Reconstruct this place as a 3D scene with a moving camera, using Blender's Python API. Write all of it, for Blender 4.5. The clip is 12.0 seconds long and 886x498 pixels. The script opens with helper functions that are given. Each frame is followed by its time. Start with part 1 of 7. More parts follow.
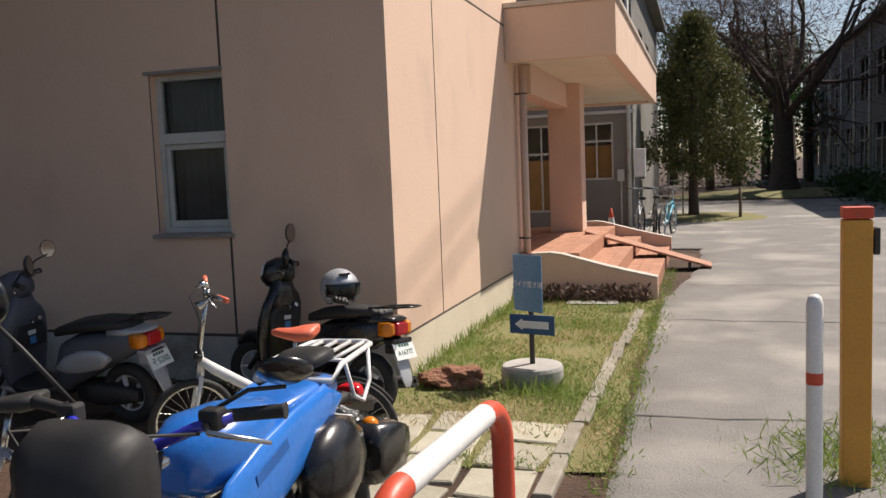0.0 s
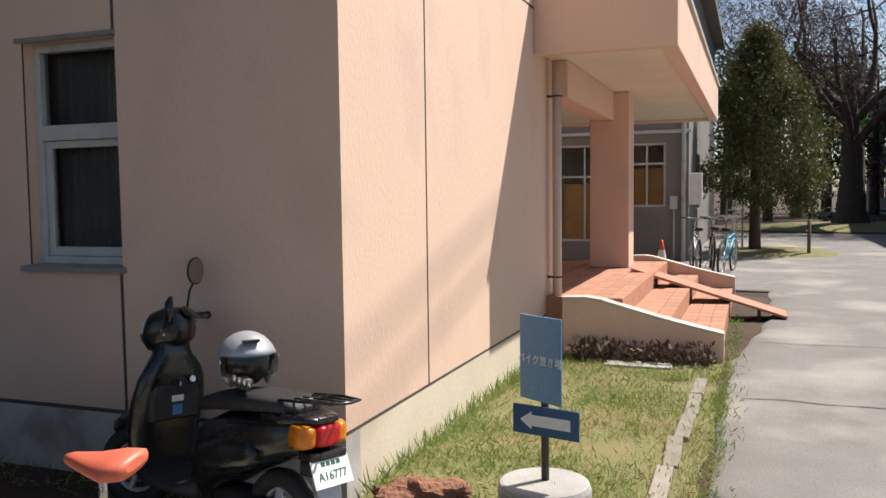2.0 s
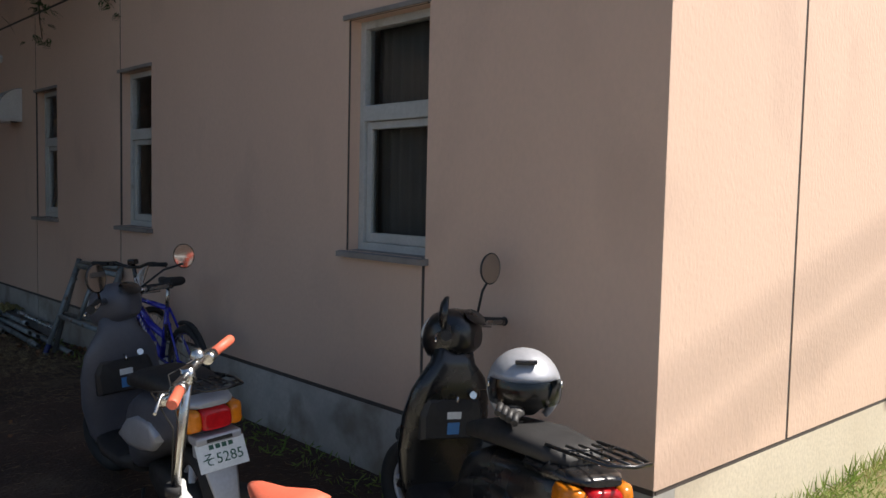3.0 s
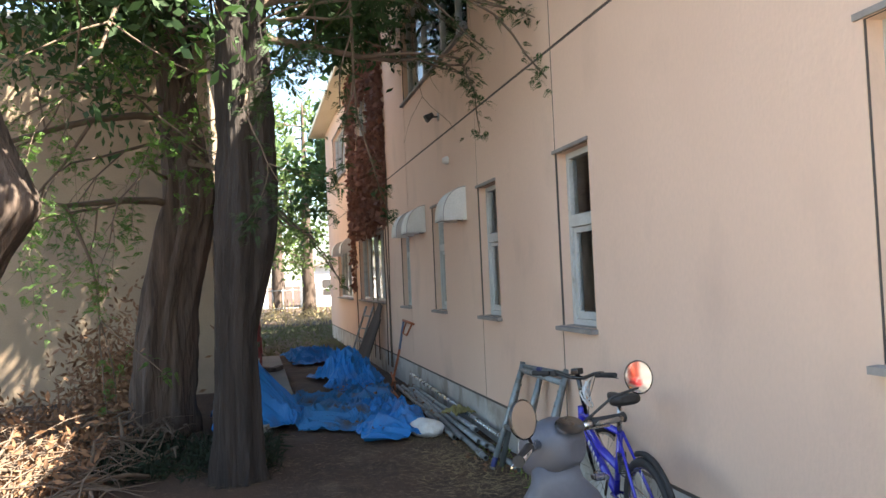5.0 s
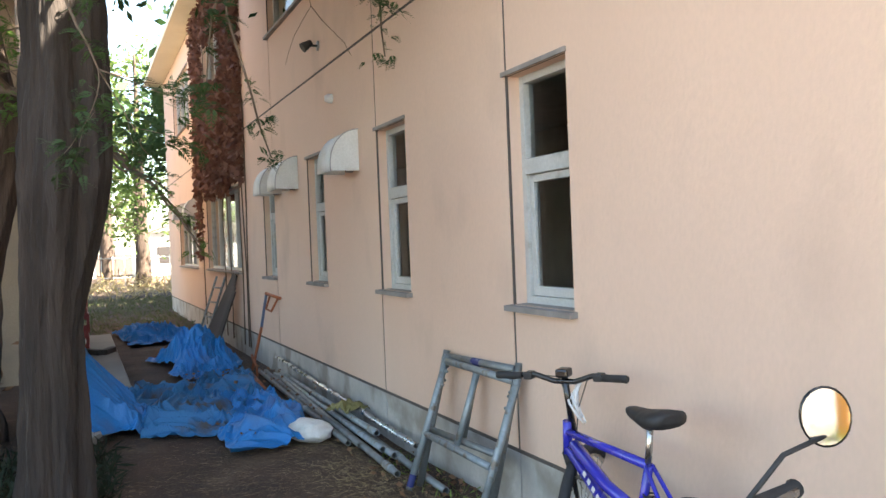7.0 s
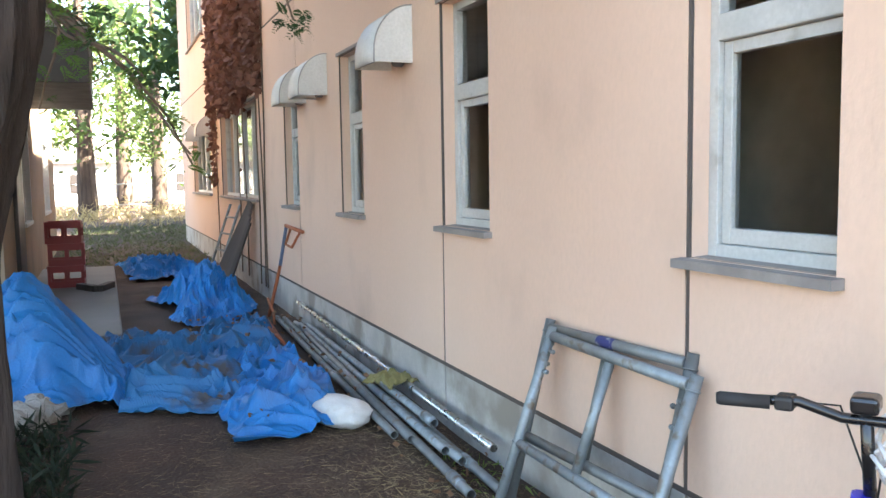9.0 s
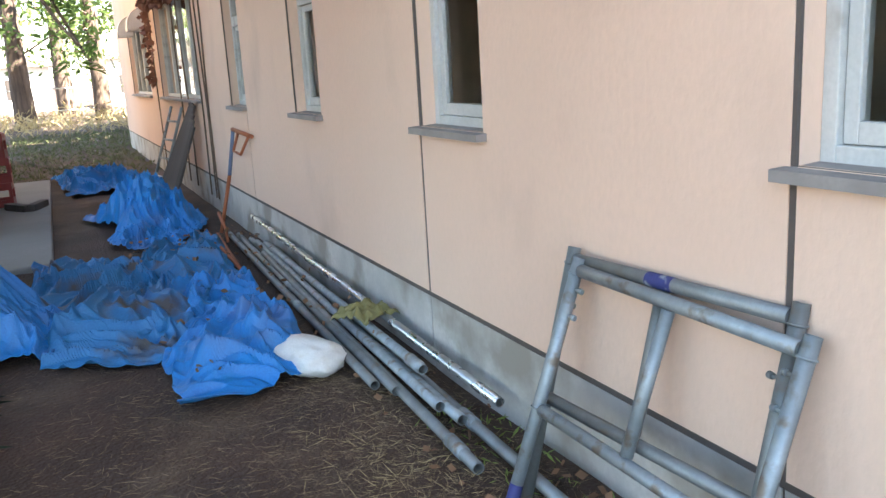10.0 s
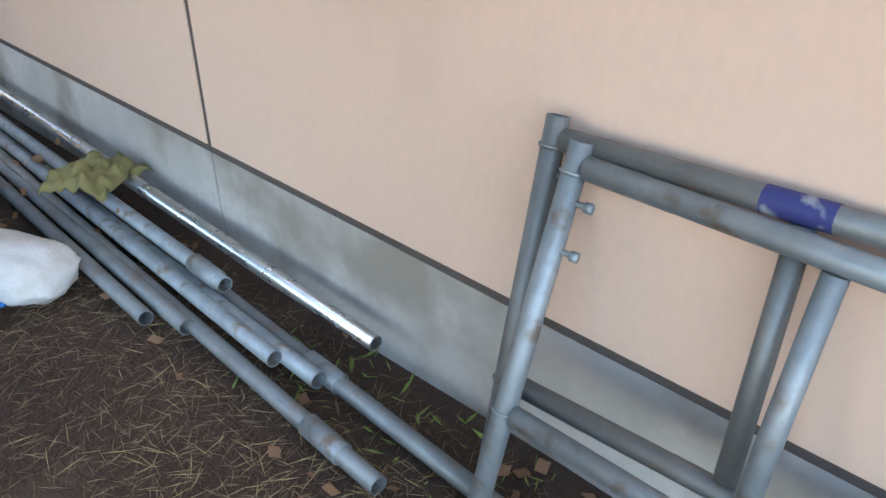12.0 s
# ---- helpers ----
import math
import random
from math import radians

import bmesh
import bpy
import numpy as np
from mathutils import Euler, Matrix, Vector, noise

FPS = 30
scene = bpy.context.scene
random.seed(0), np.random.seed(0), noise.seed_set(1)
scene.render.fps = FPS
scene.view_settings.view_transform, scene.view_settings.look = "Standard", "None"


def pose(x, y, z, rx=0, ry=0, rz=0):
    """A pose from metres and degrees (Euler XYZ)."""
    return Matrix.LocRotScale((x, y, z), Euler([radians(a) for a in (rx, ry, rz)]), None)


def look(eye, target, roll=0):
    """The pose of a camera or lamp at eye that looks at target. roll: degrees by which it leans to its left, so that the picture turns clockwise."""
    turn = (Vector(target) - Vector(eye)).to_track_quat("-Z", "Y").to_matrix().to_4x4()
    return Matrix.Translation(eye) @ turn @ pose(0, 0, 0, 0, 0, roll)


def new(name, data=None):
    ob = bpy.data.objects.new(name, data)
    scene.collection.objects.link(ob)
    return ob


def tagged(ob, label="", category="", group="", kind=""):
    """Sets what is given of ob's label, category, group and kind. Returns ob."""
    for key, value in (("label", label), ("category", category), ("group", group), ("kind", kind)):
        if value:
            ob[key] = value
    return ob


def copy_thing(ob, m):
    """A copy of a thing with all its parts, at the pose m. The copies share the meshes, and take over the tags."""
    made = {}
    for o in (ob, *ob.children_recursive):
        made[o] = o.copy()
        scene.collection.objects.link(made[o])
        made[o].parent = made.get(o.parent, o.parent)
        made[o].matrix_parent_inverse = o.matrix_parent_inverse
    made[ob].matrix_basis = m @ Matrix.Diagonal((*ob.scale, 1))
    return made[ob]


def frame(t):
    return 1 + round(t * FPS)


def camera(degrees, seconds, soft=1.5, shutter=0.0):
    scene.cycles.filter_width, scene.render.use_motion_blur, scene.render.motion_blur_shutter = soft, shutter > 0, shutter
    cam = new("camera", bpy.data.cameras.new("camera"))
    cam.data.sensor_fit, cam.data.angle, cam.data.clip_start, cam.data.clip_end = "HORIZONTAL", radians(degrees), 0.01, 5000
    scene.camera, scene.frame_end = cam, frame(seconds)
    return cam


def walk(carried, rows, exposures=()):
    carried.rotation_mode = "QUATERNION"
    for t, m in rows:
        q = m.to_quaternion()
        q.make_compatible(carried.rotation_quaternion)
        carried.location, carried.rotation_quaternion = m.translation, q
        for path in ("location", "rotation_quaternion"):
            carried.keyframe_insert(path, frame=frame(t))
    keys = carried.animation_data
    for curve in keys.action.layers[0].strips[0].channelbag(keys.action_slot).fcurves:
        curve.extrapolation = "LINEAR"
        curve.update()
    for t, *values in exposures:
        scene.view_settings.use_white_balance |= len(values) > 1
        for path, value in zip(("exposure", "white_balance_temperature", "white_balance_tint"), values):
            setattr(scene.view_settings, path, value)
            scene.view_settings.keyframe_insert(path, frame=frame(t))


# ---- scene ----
cam = camera(56.2, 12.0)
METRES, EYE, TILT, LEAN, TURN = 10.6, 1.5, 0.0, 0.0, 17.5
ROWS = [
    (0.0, 0.0, 0.0, 0.0, -0.22, -5.41, 2.29),
    (0.5, 0.0057, 0.05, -0.003, 1.99, -6.19, 2.41),
    (1.0, 0.012, 0.0969, -0.0036, 2.99, -5.04, 2.85),
    (1.5, 0.0236, 0.1474, -0.0044, 2.72, -3.78, 2.35),
    (2.0, 0.0344, 0.1965, -0.0039, 3.0, -3.81, 0.71),
    (2.5, 0.0457, 0.2425, -0.0052, 15.28, -3.59, -0.5),
    (3.0, 0.0456, 0.2845, -0.0091, 29.74, -3.83, -1.26),
    (3.5, 0.0353, 0.3187, -0.0097, 45.45, -5.66, -1.65),
    (5.5, -0.081, 0.3796, -0.002, 60.46, 2.6, 2.69),
    (6.0, -0.1184, 0.3845, -0.0014, 59.88, 1.8, 3.12),
    (6.5, -0.161, 0.401, -0.0026, 57.47, -0.47, 3.42),
    (7.0, -0.2039, 0.4184, -0.0047, 48.78, -0.61, 2.26),
    (9.0, -0.3575, 0.5056, -0.0128, 50.28, -5.06, 0.87),
    (9.5, -0.3956, 0.5297, -0.0129, 49.8, -7.97, 1.63),
    (10.0, -0.4291, 0.5546, -0.0132, 47.32, -12.68, 3.22),
    (10.5, -0.4597, 0.5795, -0.0119, 45.67, -16.81, 2.83),
    (11.0, -0.4948, 0.5975, -0.0167, 40.58, -23.8, 2.48),
    (11.5, -0.519, 0.6169, -0.0202, 32.14, -28.57, 3.04),
    (12.0, -0.5507, 0.6345, -0.0219, 27.3, -30.51, 0.63),
]
EXPOSURES = [(0.0, 0.4, 6800, 14), (0.5, 0.62, 6700, 14), (1.0, 0.72, 6600, 14), (2.0, 0.65, 6500, 13), (2.5, 0.5, 6400, 12), (3.0, 0.75, 6500, 12), (3.4, 1.85, 7300, 13), (3.7, 2.6, 7200, 12), (5.3, 3.15, 6900, 8), (6.5, 3.48, 7000, 8), (7.2, 3.72, 7300, 8), (8.8, 4.15, 7000, 9), (10.0, 4.18, 7000, 9), (11.0, 4.4, 7000, 10), (12.0, 4.2, 7200, 11)]
walk(cam, [(t, pose(0, 0, EYE, TILT, LEAN, TURN) @ pose(METRES * x, METRES * y, METRES * z, 90 + pitch, roll, yaw)) for t, x, y, z, yaw, pitch, roll in ROWS], EXPOSURES)

# ---- light: a clear morning, the sun ahead and to the right of the side wall ----
SUN = Vector((1.27, 1.42, 2.5)).normalized()
world = bpy.data.worlds.new("sky")
scene.world = world
world.use_nodes = True
sky = world.node_tree.nodes.new("ShaderNodeTexSky")
sky.sky_type, sky.sun_disc = "NISHITA", False
sky.sun_elevation = math.asin(SUN.z)
sky.sun_rotation = math.atan2(SUN.x, SUN.y)
back = world.node_tree.nodes["Background"]
back.inputs["Strength"].default_value = 0.072
world.node_tree.links.new(sky.outputs[0], back.inputs["Color"])
sun = new("sun", bpy.data.lights.new("sun", "SUN"))
sun.data.energy, sun.data.angle, sun.data.color = 5.0, radians(0.53), (1.0, 0.94, 0.85)
sun.matrix_world = look(SUN * 40, (0, 0, 0))


# ---- materials ----
def material(name, colour, other=None, rough=0.7, metal=0.0, scale=4.0, fine=60.0, bump=0.15, depth=0.004, spread=0.5, stretch=(1, 1, 1), random_tint=0.0, coat=0.0, stain=None, stain_scale=0.6, stain_edge=(0.52, 0.68), leaf=0.0, speck=0.72):
    """Two-scale procedural surface: broad blotches of a second colour, fine grain, relief, and stains."""
    m = bpy.data.materials.new(name)
    m.use_nodes = True
    tree, nodes, link = m.node_tree, m.node_tree.nodes, m.node_tree.links.new
    bsdf = nodes["Principled BSDF"]
    other = other or tuple(c * 0.78 for c in colour)
    where = nodes.new("ShaderNodeTexCoord")
    mapping = nodes.new("ShaderNodeMapping")
    mapping.inputs["Scale"].default_value = stretch
    link(where.outputs["Object"], mapping.inputs["Vector"])

    def tex(size, detail=4.0):
        n = nodes.new("ShaderNodeTexNoise")
        n.inputs["Scale"].default_value, n.inputs["Detail"].default_value = size, detail
        link(mapping.outputs[0], n.inputs["Vector"])
        return n.outputs["Fac"]

    def ramp(fac, lo, hi):
        n = nodes.new("ShaderNodeMapRange")
        n.inputs["From Min"].default_value, n.inputs["From Max"].default_value = lo, hi
        link(fac, n.inputs["Value"])
        return n.outputs[0]

    def mix(fac, a, b, kind="MIX"):
        n = nodes.new("ShaderNodeMix")
        n.data_type, n.blend_type = "RGBA", kind
        for socket, value in ((n.inputs[0], fac), (n.inputs[6], a), (n.inputs[7], b)):
            if hasattr(value, "is_linked"):
                link(value, socket)
            else:
                socket.default_value = (*value, 1) if isinstance(value, tuple) else value
        return n.outputs[2]

    broad, grain = tex(scale, 5.0), tex(fine, 3.0)
    colour_out = mix(ramp(broad, 0.5 - spread * 0.4, 0.5 + spread * 0.4), colour, other)
    colour_out = mix(ramp(grain, 0.35, 0.7), colour_out, mix(0.5, colour_out, tuple(c * speck for c in colour)))
    if stain:
        colour_out = mix(ramp(tex(stain_scale, 6.0), *stain_edge), colour_out, stain)
    if random_tint:
        info = nodes.new("ShaderNodeObjectInfo")
        hsv = nodes.new("ShaderNodeHueSaturation")
        link(ramp_out(nodes, link, info.outputs["Random"], 1 - random_tint, 1 + random_tint), hsv.inputs["Value"])
        link(colour_out, hsv.inputs["Color"])
        colour_out = hsv.outputs[0]
    link(colour_out, bsdf.inputs["Base Color"])
    bsdf.inputs["Metallic"].default_value = metal
    bsdf.inputs["Coat Weight"].default_value = coat
    link(ramp_out(nodes, link, broad, max(0.02, rough - 0.12), min(1, rough + 0.12)), bsdf.inputs["Roughness"])
    if bump:
        b = nodes.new("ShaderNodeBump")
        b.inputs["Strength"].default_value, b.inputs["Distance"].default_value = bump, depth
        link(grain, b.inputs["Height"])
        link(b.outputs[0], bsdf.inputs["Normal"])
    if leaf:
        out = nodes["Material Output"]
        through_leaf = nodes.new("ShaderNodeBsdfTranslucent")
        link(colour_out, through_leaf.inputs["Color"])
        both = nodes.new("ShaderNodeMixShader")
        both.inputs[0].default_value = leaf
        link(bsdf.outputs[0], both.inputs[1])
        link(through_leaf.outputs[0], both.inputs[2])
        link(both.outputs[0], out.inputs["Surface"])
    return m


def ramp_out(nodes, link, fac, lo, hi):
    n = nodes.new("ShaderNodeMapRange")
    n.inputs["To Min"].default_value, n.inputs["To Max"].default_value = lo, hi
    link(fac, n.inputs["Value"])
    return n.outputs[0]


def glass_material(name, tint=(0.9, 0.95, 0.95), gloss=1.5, haze=0.03):
    m = bpy.data.materials.new(name)
    m.use_nodes = True
    nodes, link = m.node_tree.nodes, m.node_tree.links.new
    clear, shine, fres, both = (nodes.new("ShaderNodeBsdf" + "Transparent"), nodes.new("ShaderNodeBsdfGlossy"), nodes.new("ShaderNodeFresnel"), nodes.new("ShaderNodeMixShader"))
    clear.inputs[0].default_value = (*tint, 1)
    shine.inputs["Roughness"].default_value = haze
    fres.inputs["IOR"].default_value = gloss
    link(fres.outputs[0], both.inputs[0])
    link(clear.outputs[0], both.inputs[1])
    link(shine.outputs[0], both.inputs[2])
    link(both.outputs[0], nodes["Material Output"].inputs["Surface"])
    return m


STUCCO = material("pink_stucco", (0.71, 0.515, 0.395), (0.64, 0.455, 0.345), rough=0.9, scale=0.9, fine=46, bump=0.28, depth=0.008, spread=0.8, stain=(0.50, 0.36, 0.28), stain_scale=1.7, stain_edge=(0.56, 0.92), stretch=(1, 1, 0.6), speck=0.88)
SEAL = material("joint_sealant", (0.10, 0.082, 0.072), rough=0.8, scale=6)
PLINTH = material("plinth_concrete", (0.52, 0.50, 0.46), (0.36, 0.35, 0.32), rough=0.85, scale=3.5, fine=40, bump=0.35, depth=0.006, stain=(0.27, 0.245, 0.205), stain_scale=2.6, stain_edge=(0.5, 0.64))
CONCRETE = material("grey_concrete", (0.42, 0.41, 0.38), (0.30, 0.29, 0.27), rough=0.9, scale=3, fine=50, bump=0.4, depth=0.006)
SILL = material("weathered_sill", (0.30, 0.27, 0.25), (0.20, 0.18, 0.17), rough=0.8, scale=8, fine=70)
FRAME = material("pale_grey_frame_paint", (0.52, 0.53, 0.51), (0.43, 0.44, 0.42), rough=0.5, scale=5, bump=0.05, stain=(0.30, 0.29, 0.26), stain_scale=7, stain_edge=(0.6, 0.75))
GLASS = glass_material("window_glass", gloss=1.3, haze=0.06)
CREAM = material("cream_soffit", (0.74, 0.69, 0.55), (0.66, 0.60, 0.46), rough=0.8, scale=1.5, stain=(0.5, 0.45, 0.33), stain_scale=1.2, stain_edge=(0.62, 0.9))
TILE = material("brown_tile", (0.48, 0.24, 0.15), (0.38, 0.18, 0.11), rough=0.7, scale=5, random_tint=0.12)
COPING = material("pale_coping", (0.60, 0.52, 0.45), rough=0.8)
ASPHALT = material("worn_asphalt", (0.215, 0.205, 0.19), (0.165, 0.157, 0.147), rough=0.92, scale=2.6, fine=70, bump=0.8, depth=0.010, spread=0.6, stain=(0.32, 0.30, 0.27), stain_scale=0.8, stain_edge=(0.5, 0.7))
SOIL = material("dark_soil", (0.074, 0.039, 0.023), (0.034, 0.019, 0.012), rough=0.98, scale=1.6, fine=45, bump=0.9, depth=0.02, stain=(0.10, 0.066, 0.04), stain_scale=2.3, stain_edge=(0.55, 0.75))
TURF = material("spring_turf_ground", (0.17, 0.18, 0.06), (0.25, 0.20, 0.095), rough=0.95, scale=2.5, fine=80, bump=0.8, depth=0.02)
BARK = material("ridged_bark", (0.125, 0.085, 0.064), (0.03, 0.021, 0.017), rough=0.95, scale=9, fine=30, bump=1.0, depth=0.03, stretch=(1, 1, 0.14))
BEIGE = material("beige_render", (0.34, 0.25, 0.165), (0.27, 0.195, 0.13), rough=0.9, scale=1.2, fine=50, bump=0.4, depth=0.008, stain=(0.22, 0.165, 0.12), stain_scale=0.9)
DARKMETAL_DIMROOM = material("dark_brown_metal_dim_room", (0.05, 0.042, 0.04), rough=0.5, scale=4)
INTERIOR = material("interior_paint", (0.50, 0.48, 0.42), rough=0.9)
GREYWALL = material("old_grey_render", (0.23, 0.22, 0.20), (0.16, 0.155, 0.14), rough=0.9, scale=0.8)


# ---- mesh tools ----
class Shape:
    """Gathers solids into one mesh."""

    def __init__(self):
        self.v, self.f, self.s, self.k = [], [], [], []

    def add(self, verts, faces, smooth=False, slot=0):
        n = len(self.v)
        self.v += [tuple(p) for p in verts]
        self.f += [tuple(i + n for i in f) for f in faces]
        self.s += [smooth] * len(faces)
        self.k += [slot] * len(faces)
        return self

    def box(self, lo, hi, b=0.0, m=None, slot=0):
        bm = bmesh.new()
        bmesh.ops.create_cube(bm, size=1.0)
        mid, size = (Vector(lo) + Vector(hi)) / 2, Vector(hi) - Vector(lo)
        for v in bm.verts:
            v.co = Vector((v.co.x * size.x, v.co.y * size.y, v.co.z * size.z)) + mid
        if b:
            bmesh.ops.bevel(bm, geom=bm.edges[:], offset=b, segments=2, affect="EDGES", profile=0.5)
        return self.take(bm, m, slot)

    def take(self, bm, m=None, slot=0, smooth=False):
        bm.verts.index_update()
        self.add([(m @ v.co if m else v.co) for v in bm.verts], [[v.index for v in f.verts] for f in bm.faces], smooth, slot)
        bm.free()
        return self

    def tube(self, pts, r, n=10, slot=0, hollow=0.0, caps=True):
        """A round bar along a line of points; r is one radius or one for each point."""
        pts = [Vector(p) for p in pts]
        rs = r if isinstance(r, (list, tuple)) else [r] * len(pts)
        rings, up = [], None
        for i, p in enumerate(pts):
            way = (pts[min(i + 1, len(pts) - 1)] - pts[max(i - 1, 0)]).normalized()
            if up is None:
                up = way.orthogonal().normalized()
            up = (up - way * up.dot(way)).normalized()
            side = way.cross(up)
            rings.append([p + (up * math.cos(a) + side * math.sin(a)) * rs[i] for a in (2 * math.pi * j / n for j in range(n))])
        verts = [v for ring in rings for v in ring]
        faces = [(i * n + j, i * n + (j + 1) % n, (i + 1) * n + (j + 1) % n, (i + 1) * n + j) for i in range(len(rings) - 1) for j in range(n)]
        self.add(verts, faces, True, slot)
        if caps and not hollow:
            self.add(rings[0], [tuple(reversed(range(n)))], False, slot)
            self.add(rings[-1], [tuple(range(n))], False, slot)
        if hollow:
            for a, b in ((0, 1), (-1, -2)):
                way = (pts[b] - pts[a]).normalized()
                inner = [pts[a] + (v - pts[a]) * hollow for v in rings[a]]
                deep = [v + way * rs[a] * 5 for v in inner]
                self.add(rings[a] + inner + deep, [(j, (j + 1) % n, n + (j + 1) % n, n + j) for j in range(n)] + [(n + j, n + (j + 1) % n, 2 * n + (j + 1) % n, 2 * n + j) for j in range(n)] + [tuple(2 * n + j for j in range(n))], False, slot)
        return self

    def lathe(self, profile, m=None, n=20, slot=0, smooth=True):
        """Turns (radius, height) pairs about z."""
        m = m or Matrix()
        verts = [m @ Vector((r * math.cos(2 * math.pi * j / n), r * math.sin(2 * math.pi * j / n), z)) for r, z in profile for j in range(n)]
        faces = [(i * n + j, i * n + (j + 1) % n, (i + 1) * n + (j + 1) % n, (i + 1) * n + j) for i in range(len(profile) - 1) for j in range(n)]
        return self.add(verts, faces, smooth, slot)

    def torus(self, centre, axis, R, r, n=28, k=8, slot=0, arc=(0, 360)):
        axis = Vector(axis).normalized()
        a = axis.orthogonal().normalized() if abs(axis.z) > 0.9 else Vector((0, 0, 1)).cross(axis).normalized()
        b = axis.cross(a)
        c = Vector(centre)
        if arc == (0, 360):
            verts = []
            for i in range(n):
                t = 2 * math.pi * i / n
                d = a * math.cos(t) + b * math.sin(t)
                verts += [c + d * (R + r * math.cos(s)) + axis * (r * math.sin(s)) for s in (2 * math.pi * j / k for j in range(k))]
            return self.add(verts, [(i * k + j, i * k + (j + 1) % k, ((i + 1) % n) * k + (j + 1) % k, ((i + 1) % n) * k + j) for i in range(n) for j in range(k)], True, slot)
        pts = [c + (a * math.cos(t) + b * math.sin(t)) * R for t in (radians(arc[0] + (arc[1] - arc[0]) * i / n) for i in range(n + 1))]
        return self.tube(pts, r, k, slot)

    def prism(self, outline, a, b, axis="y", slot=0, smooth=False):
        """Extrudes a flat outline from a to b along an axis."""
        place = {"x": lambda p, w: (w, p[0], p[1]), "y": lambda p, w: (p[0], w, p[1]), "z": lambda p, w: (p[0], p[1], w)}[axis]
        n = len(outline)
        self.add([place(p, a) for p in outline] + [place(p, b) for p in outline], [tuple(range(n)), tuple(range(2 * n - 1, n - 1, -1))], False, slot)
        self.add([place(p, a) for p in outline] + [place(p, b) for p in outline], [(i, (i + 1) % n, n + (i + 1) % n, n + i) for i in range(n)], smooth, slot)
        return self

    def blob(self, centre, size, m=None, rough=0.0, seed=0, level=2, slot=0, smooth=True):
        bm = bmesh.new()
        bmesh.ops.create_icosphere(bm, subdivisions=level, radius=1.0)
        for v in bm.verts:
            k = 1 + rough * noise.noise(v.co * 1.7 + Vector((seed * 3.1, seed, 0)))
            v.co = Vector((v.co.x * size[0], v.co.y * size[1], v.co.z * size[2])) * k
            v.co = (m @ v.co if m else v.co) + Vector(centre)
        return self.take(bm, None, slot, smooth)

    def loft(self, rings, slot=0, smooth=True, caps=True, closed=True):
        n = len(rings[0])
        faces = [(i * n + j, i * n + (j + 1) % n, (i + 1) * n + (j + 1) % n, (i + 1) * n + j) for i in range(len(rings) - 1) for j in range(n if closed else n - 1)]
        self.add([p for r in rings for p in r], faces, smooth, slot)
        if caps and closed:
            self.add(rings[0], [tuple(reversed(range(n)))], False, slot)
            self.add(rings[-1], [tuple(range(n))], False, slot)
        return self

    def done(self, name, mats, parent=None, m=None, recalc=True, **tags):
        me = bpy.data.meshes.new(name)
        me.from_pydata(self.v, [], self.f)
        mats = mats if isinstance(mats, (list, tuple)) else [mats]
        for one in mats:
            me.materials.append(one)
        me.polygons.foreach_set("use_smooth", self.s)
        me.polygons.foreach_set("material_index", self.k)
        if recalc:
            bm = bmesh.new()
            bm.from_mesh(me)
            bmesh.ops.remove_doubles(bm, verts=bm.verts, dist=1e-5)
            bmesh.ops.recalc_face_normals(bm, faces=bm.faces)
            bm.to_mesh(me)
            bm.free()
        ob = new(name, me)
        if m is not None:
            ob.matrix_world = m
        if parent:
            ob.parent = parent
        return tagged(ob, **tags) if tags else ob


GROUND = -0.14


def ground_height(x, y):
    near = 1.0 if abs(x) < 33 and abs(y) < 33 else 0.0
    return GROUND - 0.012 + near * (0.022 * noise.noise((x * 0.9, y * 0.9, 0)) + 0.008 * noise.noise((x * 3.1, y * 3.1, 2)))


def opening_wall(name, axis, face, inward, u0, u1, z0, z1, holes, mat, parent=None, deep=0.16, **tags):
    """A wall slab with a thickness and openings through it. axis 'y': the face lies at y = face and u runs along x."""
    us = sorted({u0, u1, *[c for h in holes for c in h[:2]]})
    zs = sorted({z0, z1, *[c for h in holes for c in h[2:]]})
    us, zs = [u for u in us if u0 <= u <= u1], [z for z in zs if z0 <= z <= z1]

    def solid(i, j):
        if not (0 <= i < len(us) - 1 and 0 <= j < len(zs) - 1):
            return False
        u, z = (us[i] + us[i + 1]) / 2, (zs[j] + zs[j + 1]) / 2
        return not any(h[0] < u < h[1] and h[2] < z < h[3] for h in holes)

    def p(u, d, z):
        return (u, face + inward * d, z) if axis == "y" else (face + inward * d, u, z)

    s = Shape()
    for i in range(len(us) - 1):
        for j in range(len(zs) - 1):
            if not solid(i, j):
                continue
            a, b, c, d = us[i], us[i + 1], zs[j], zs[j + 1]
            s.add([p(a, 0, c), p(b, 0, c), p(b, 0, d), p(a, 0, d)], [(0, 1, 2, 3)])
            s.add([p(a, deep, c), p(b, deep, c), p(b, deep, d), p(a, deep, d)], [(0, 1, 2, 3)])
            for di, dj, q in ((-1, 0, ((a, c), (a, d))), (1, 0, ((b, c), (b, d))), (0, -1, ((a, c), (b, c))), (0, 1, ((a, d), (b, d)))):
                if not solid(i + di, j + dj):
                    (ua, za), (ub, zb) = q
                    s.add([p(ua, 0, za), p(ub, 0, zb), p(ub, deep, zb), p(ua, deep, za)], [(0, 1, 2, 3)])
    return s.done(name, mat, parent, **tags)

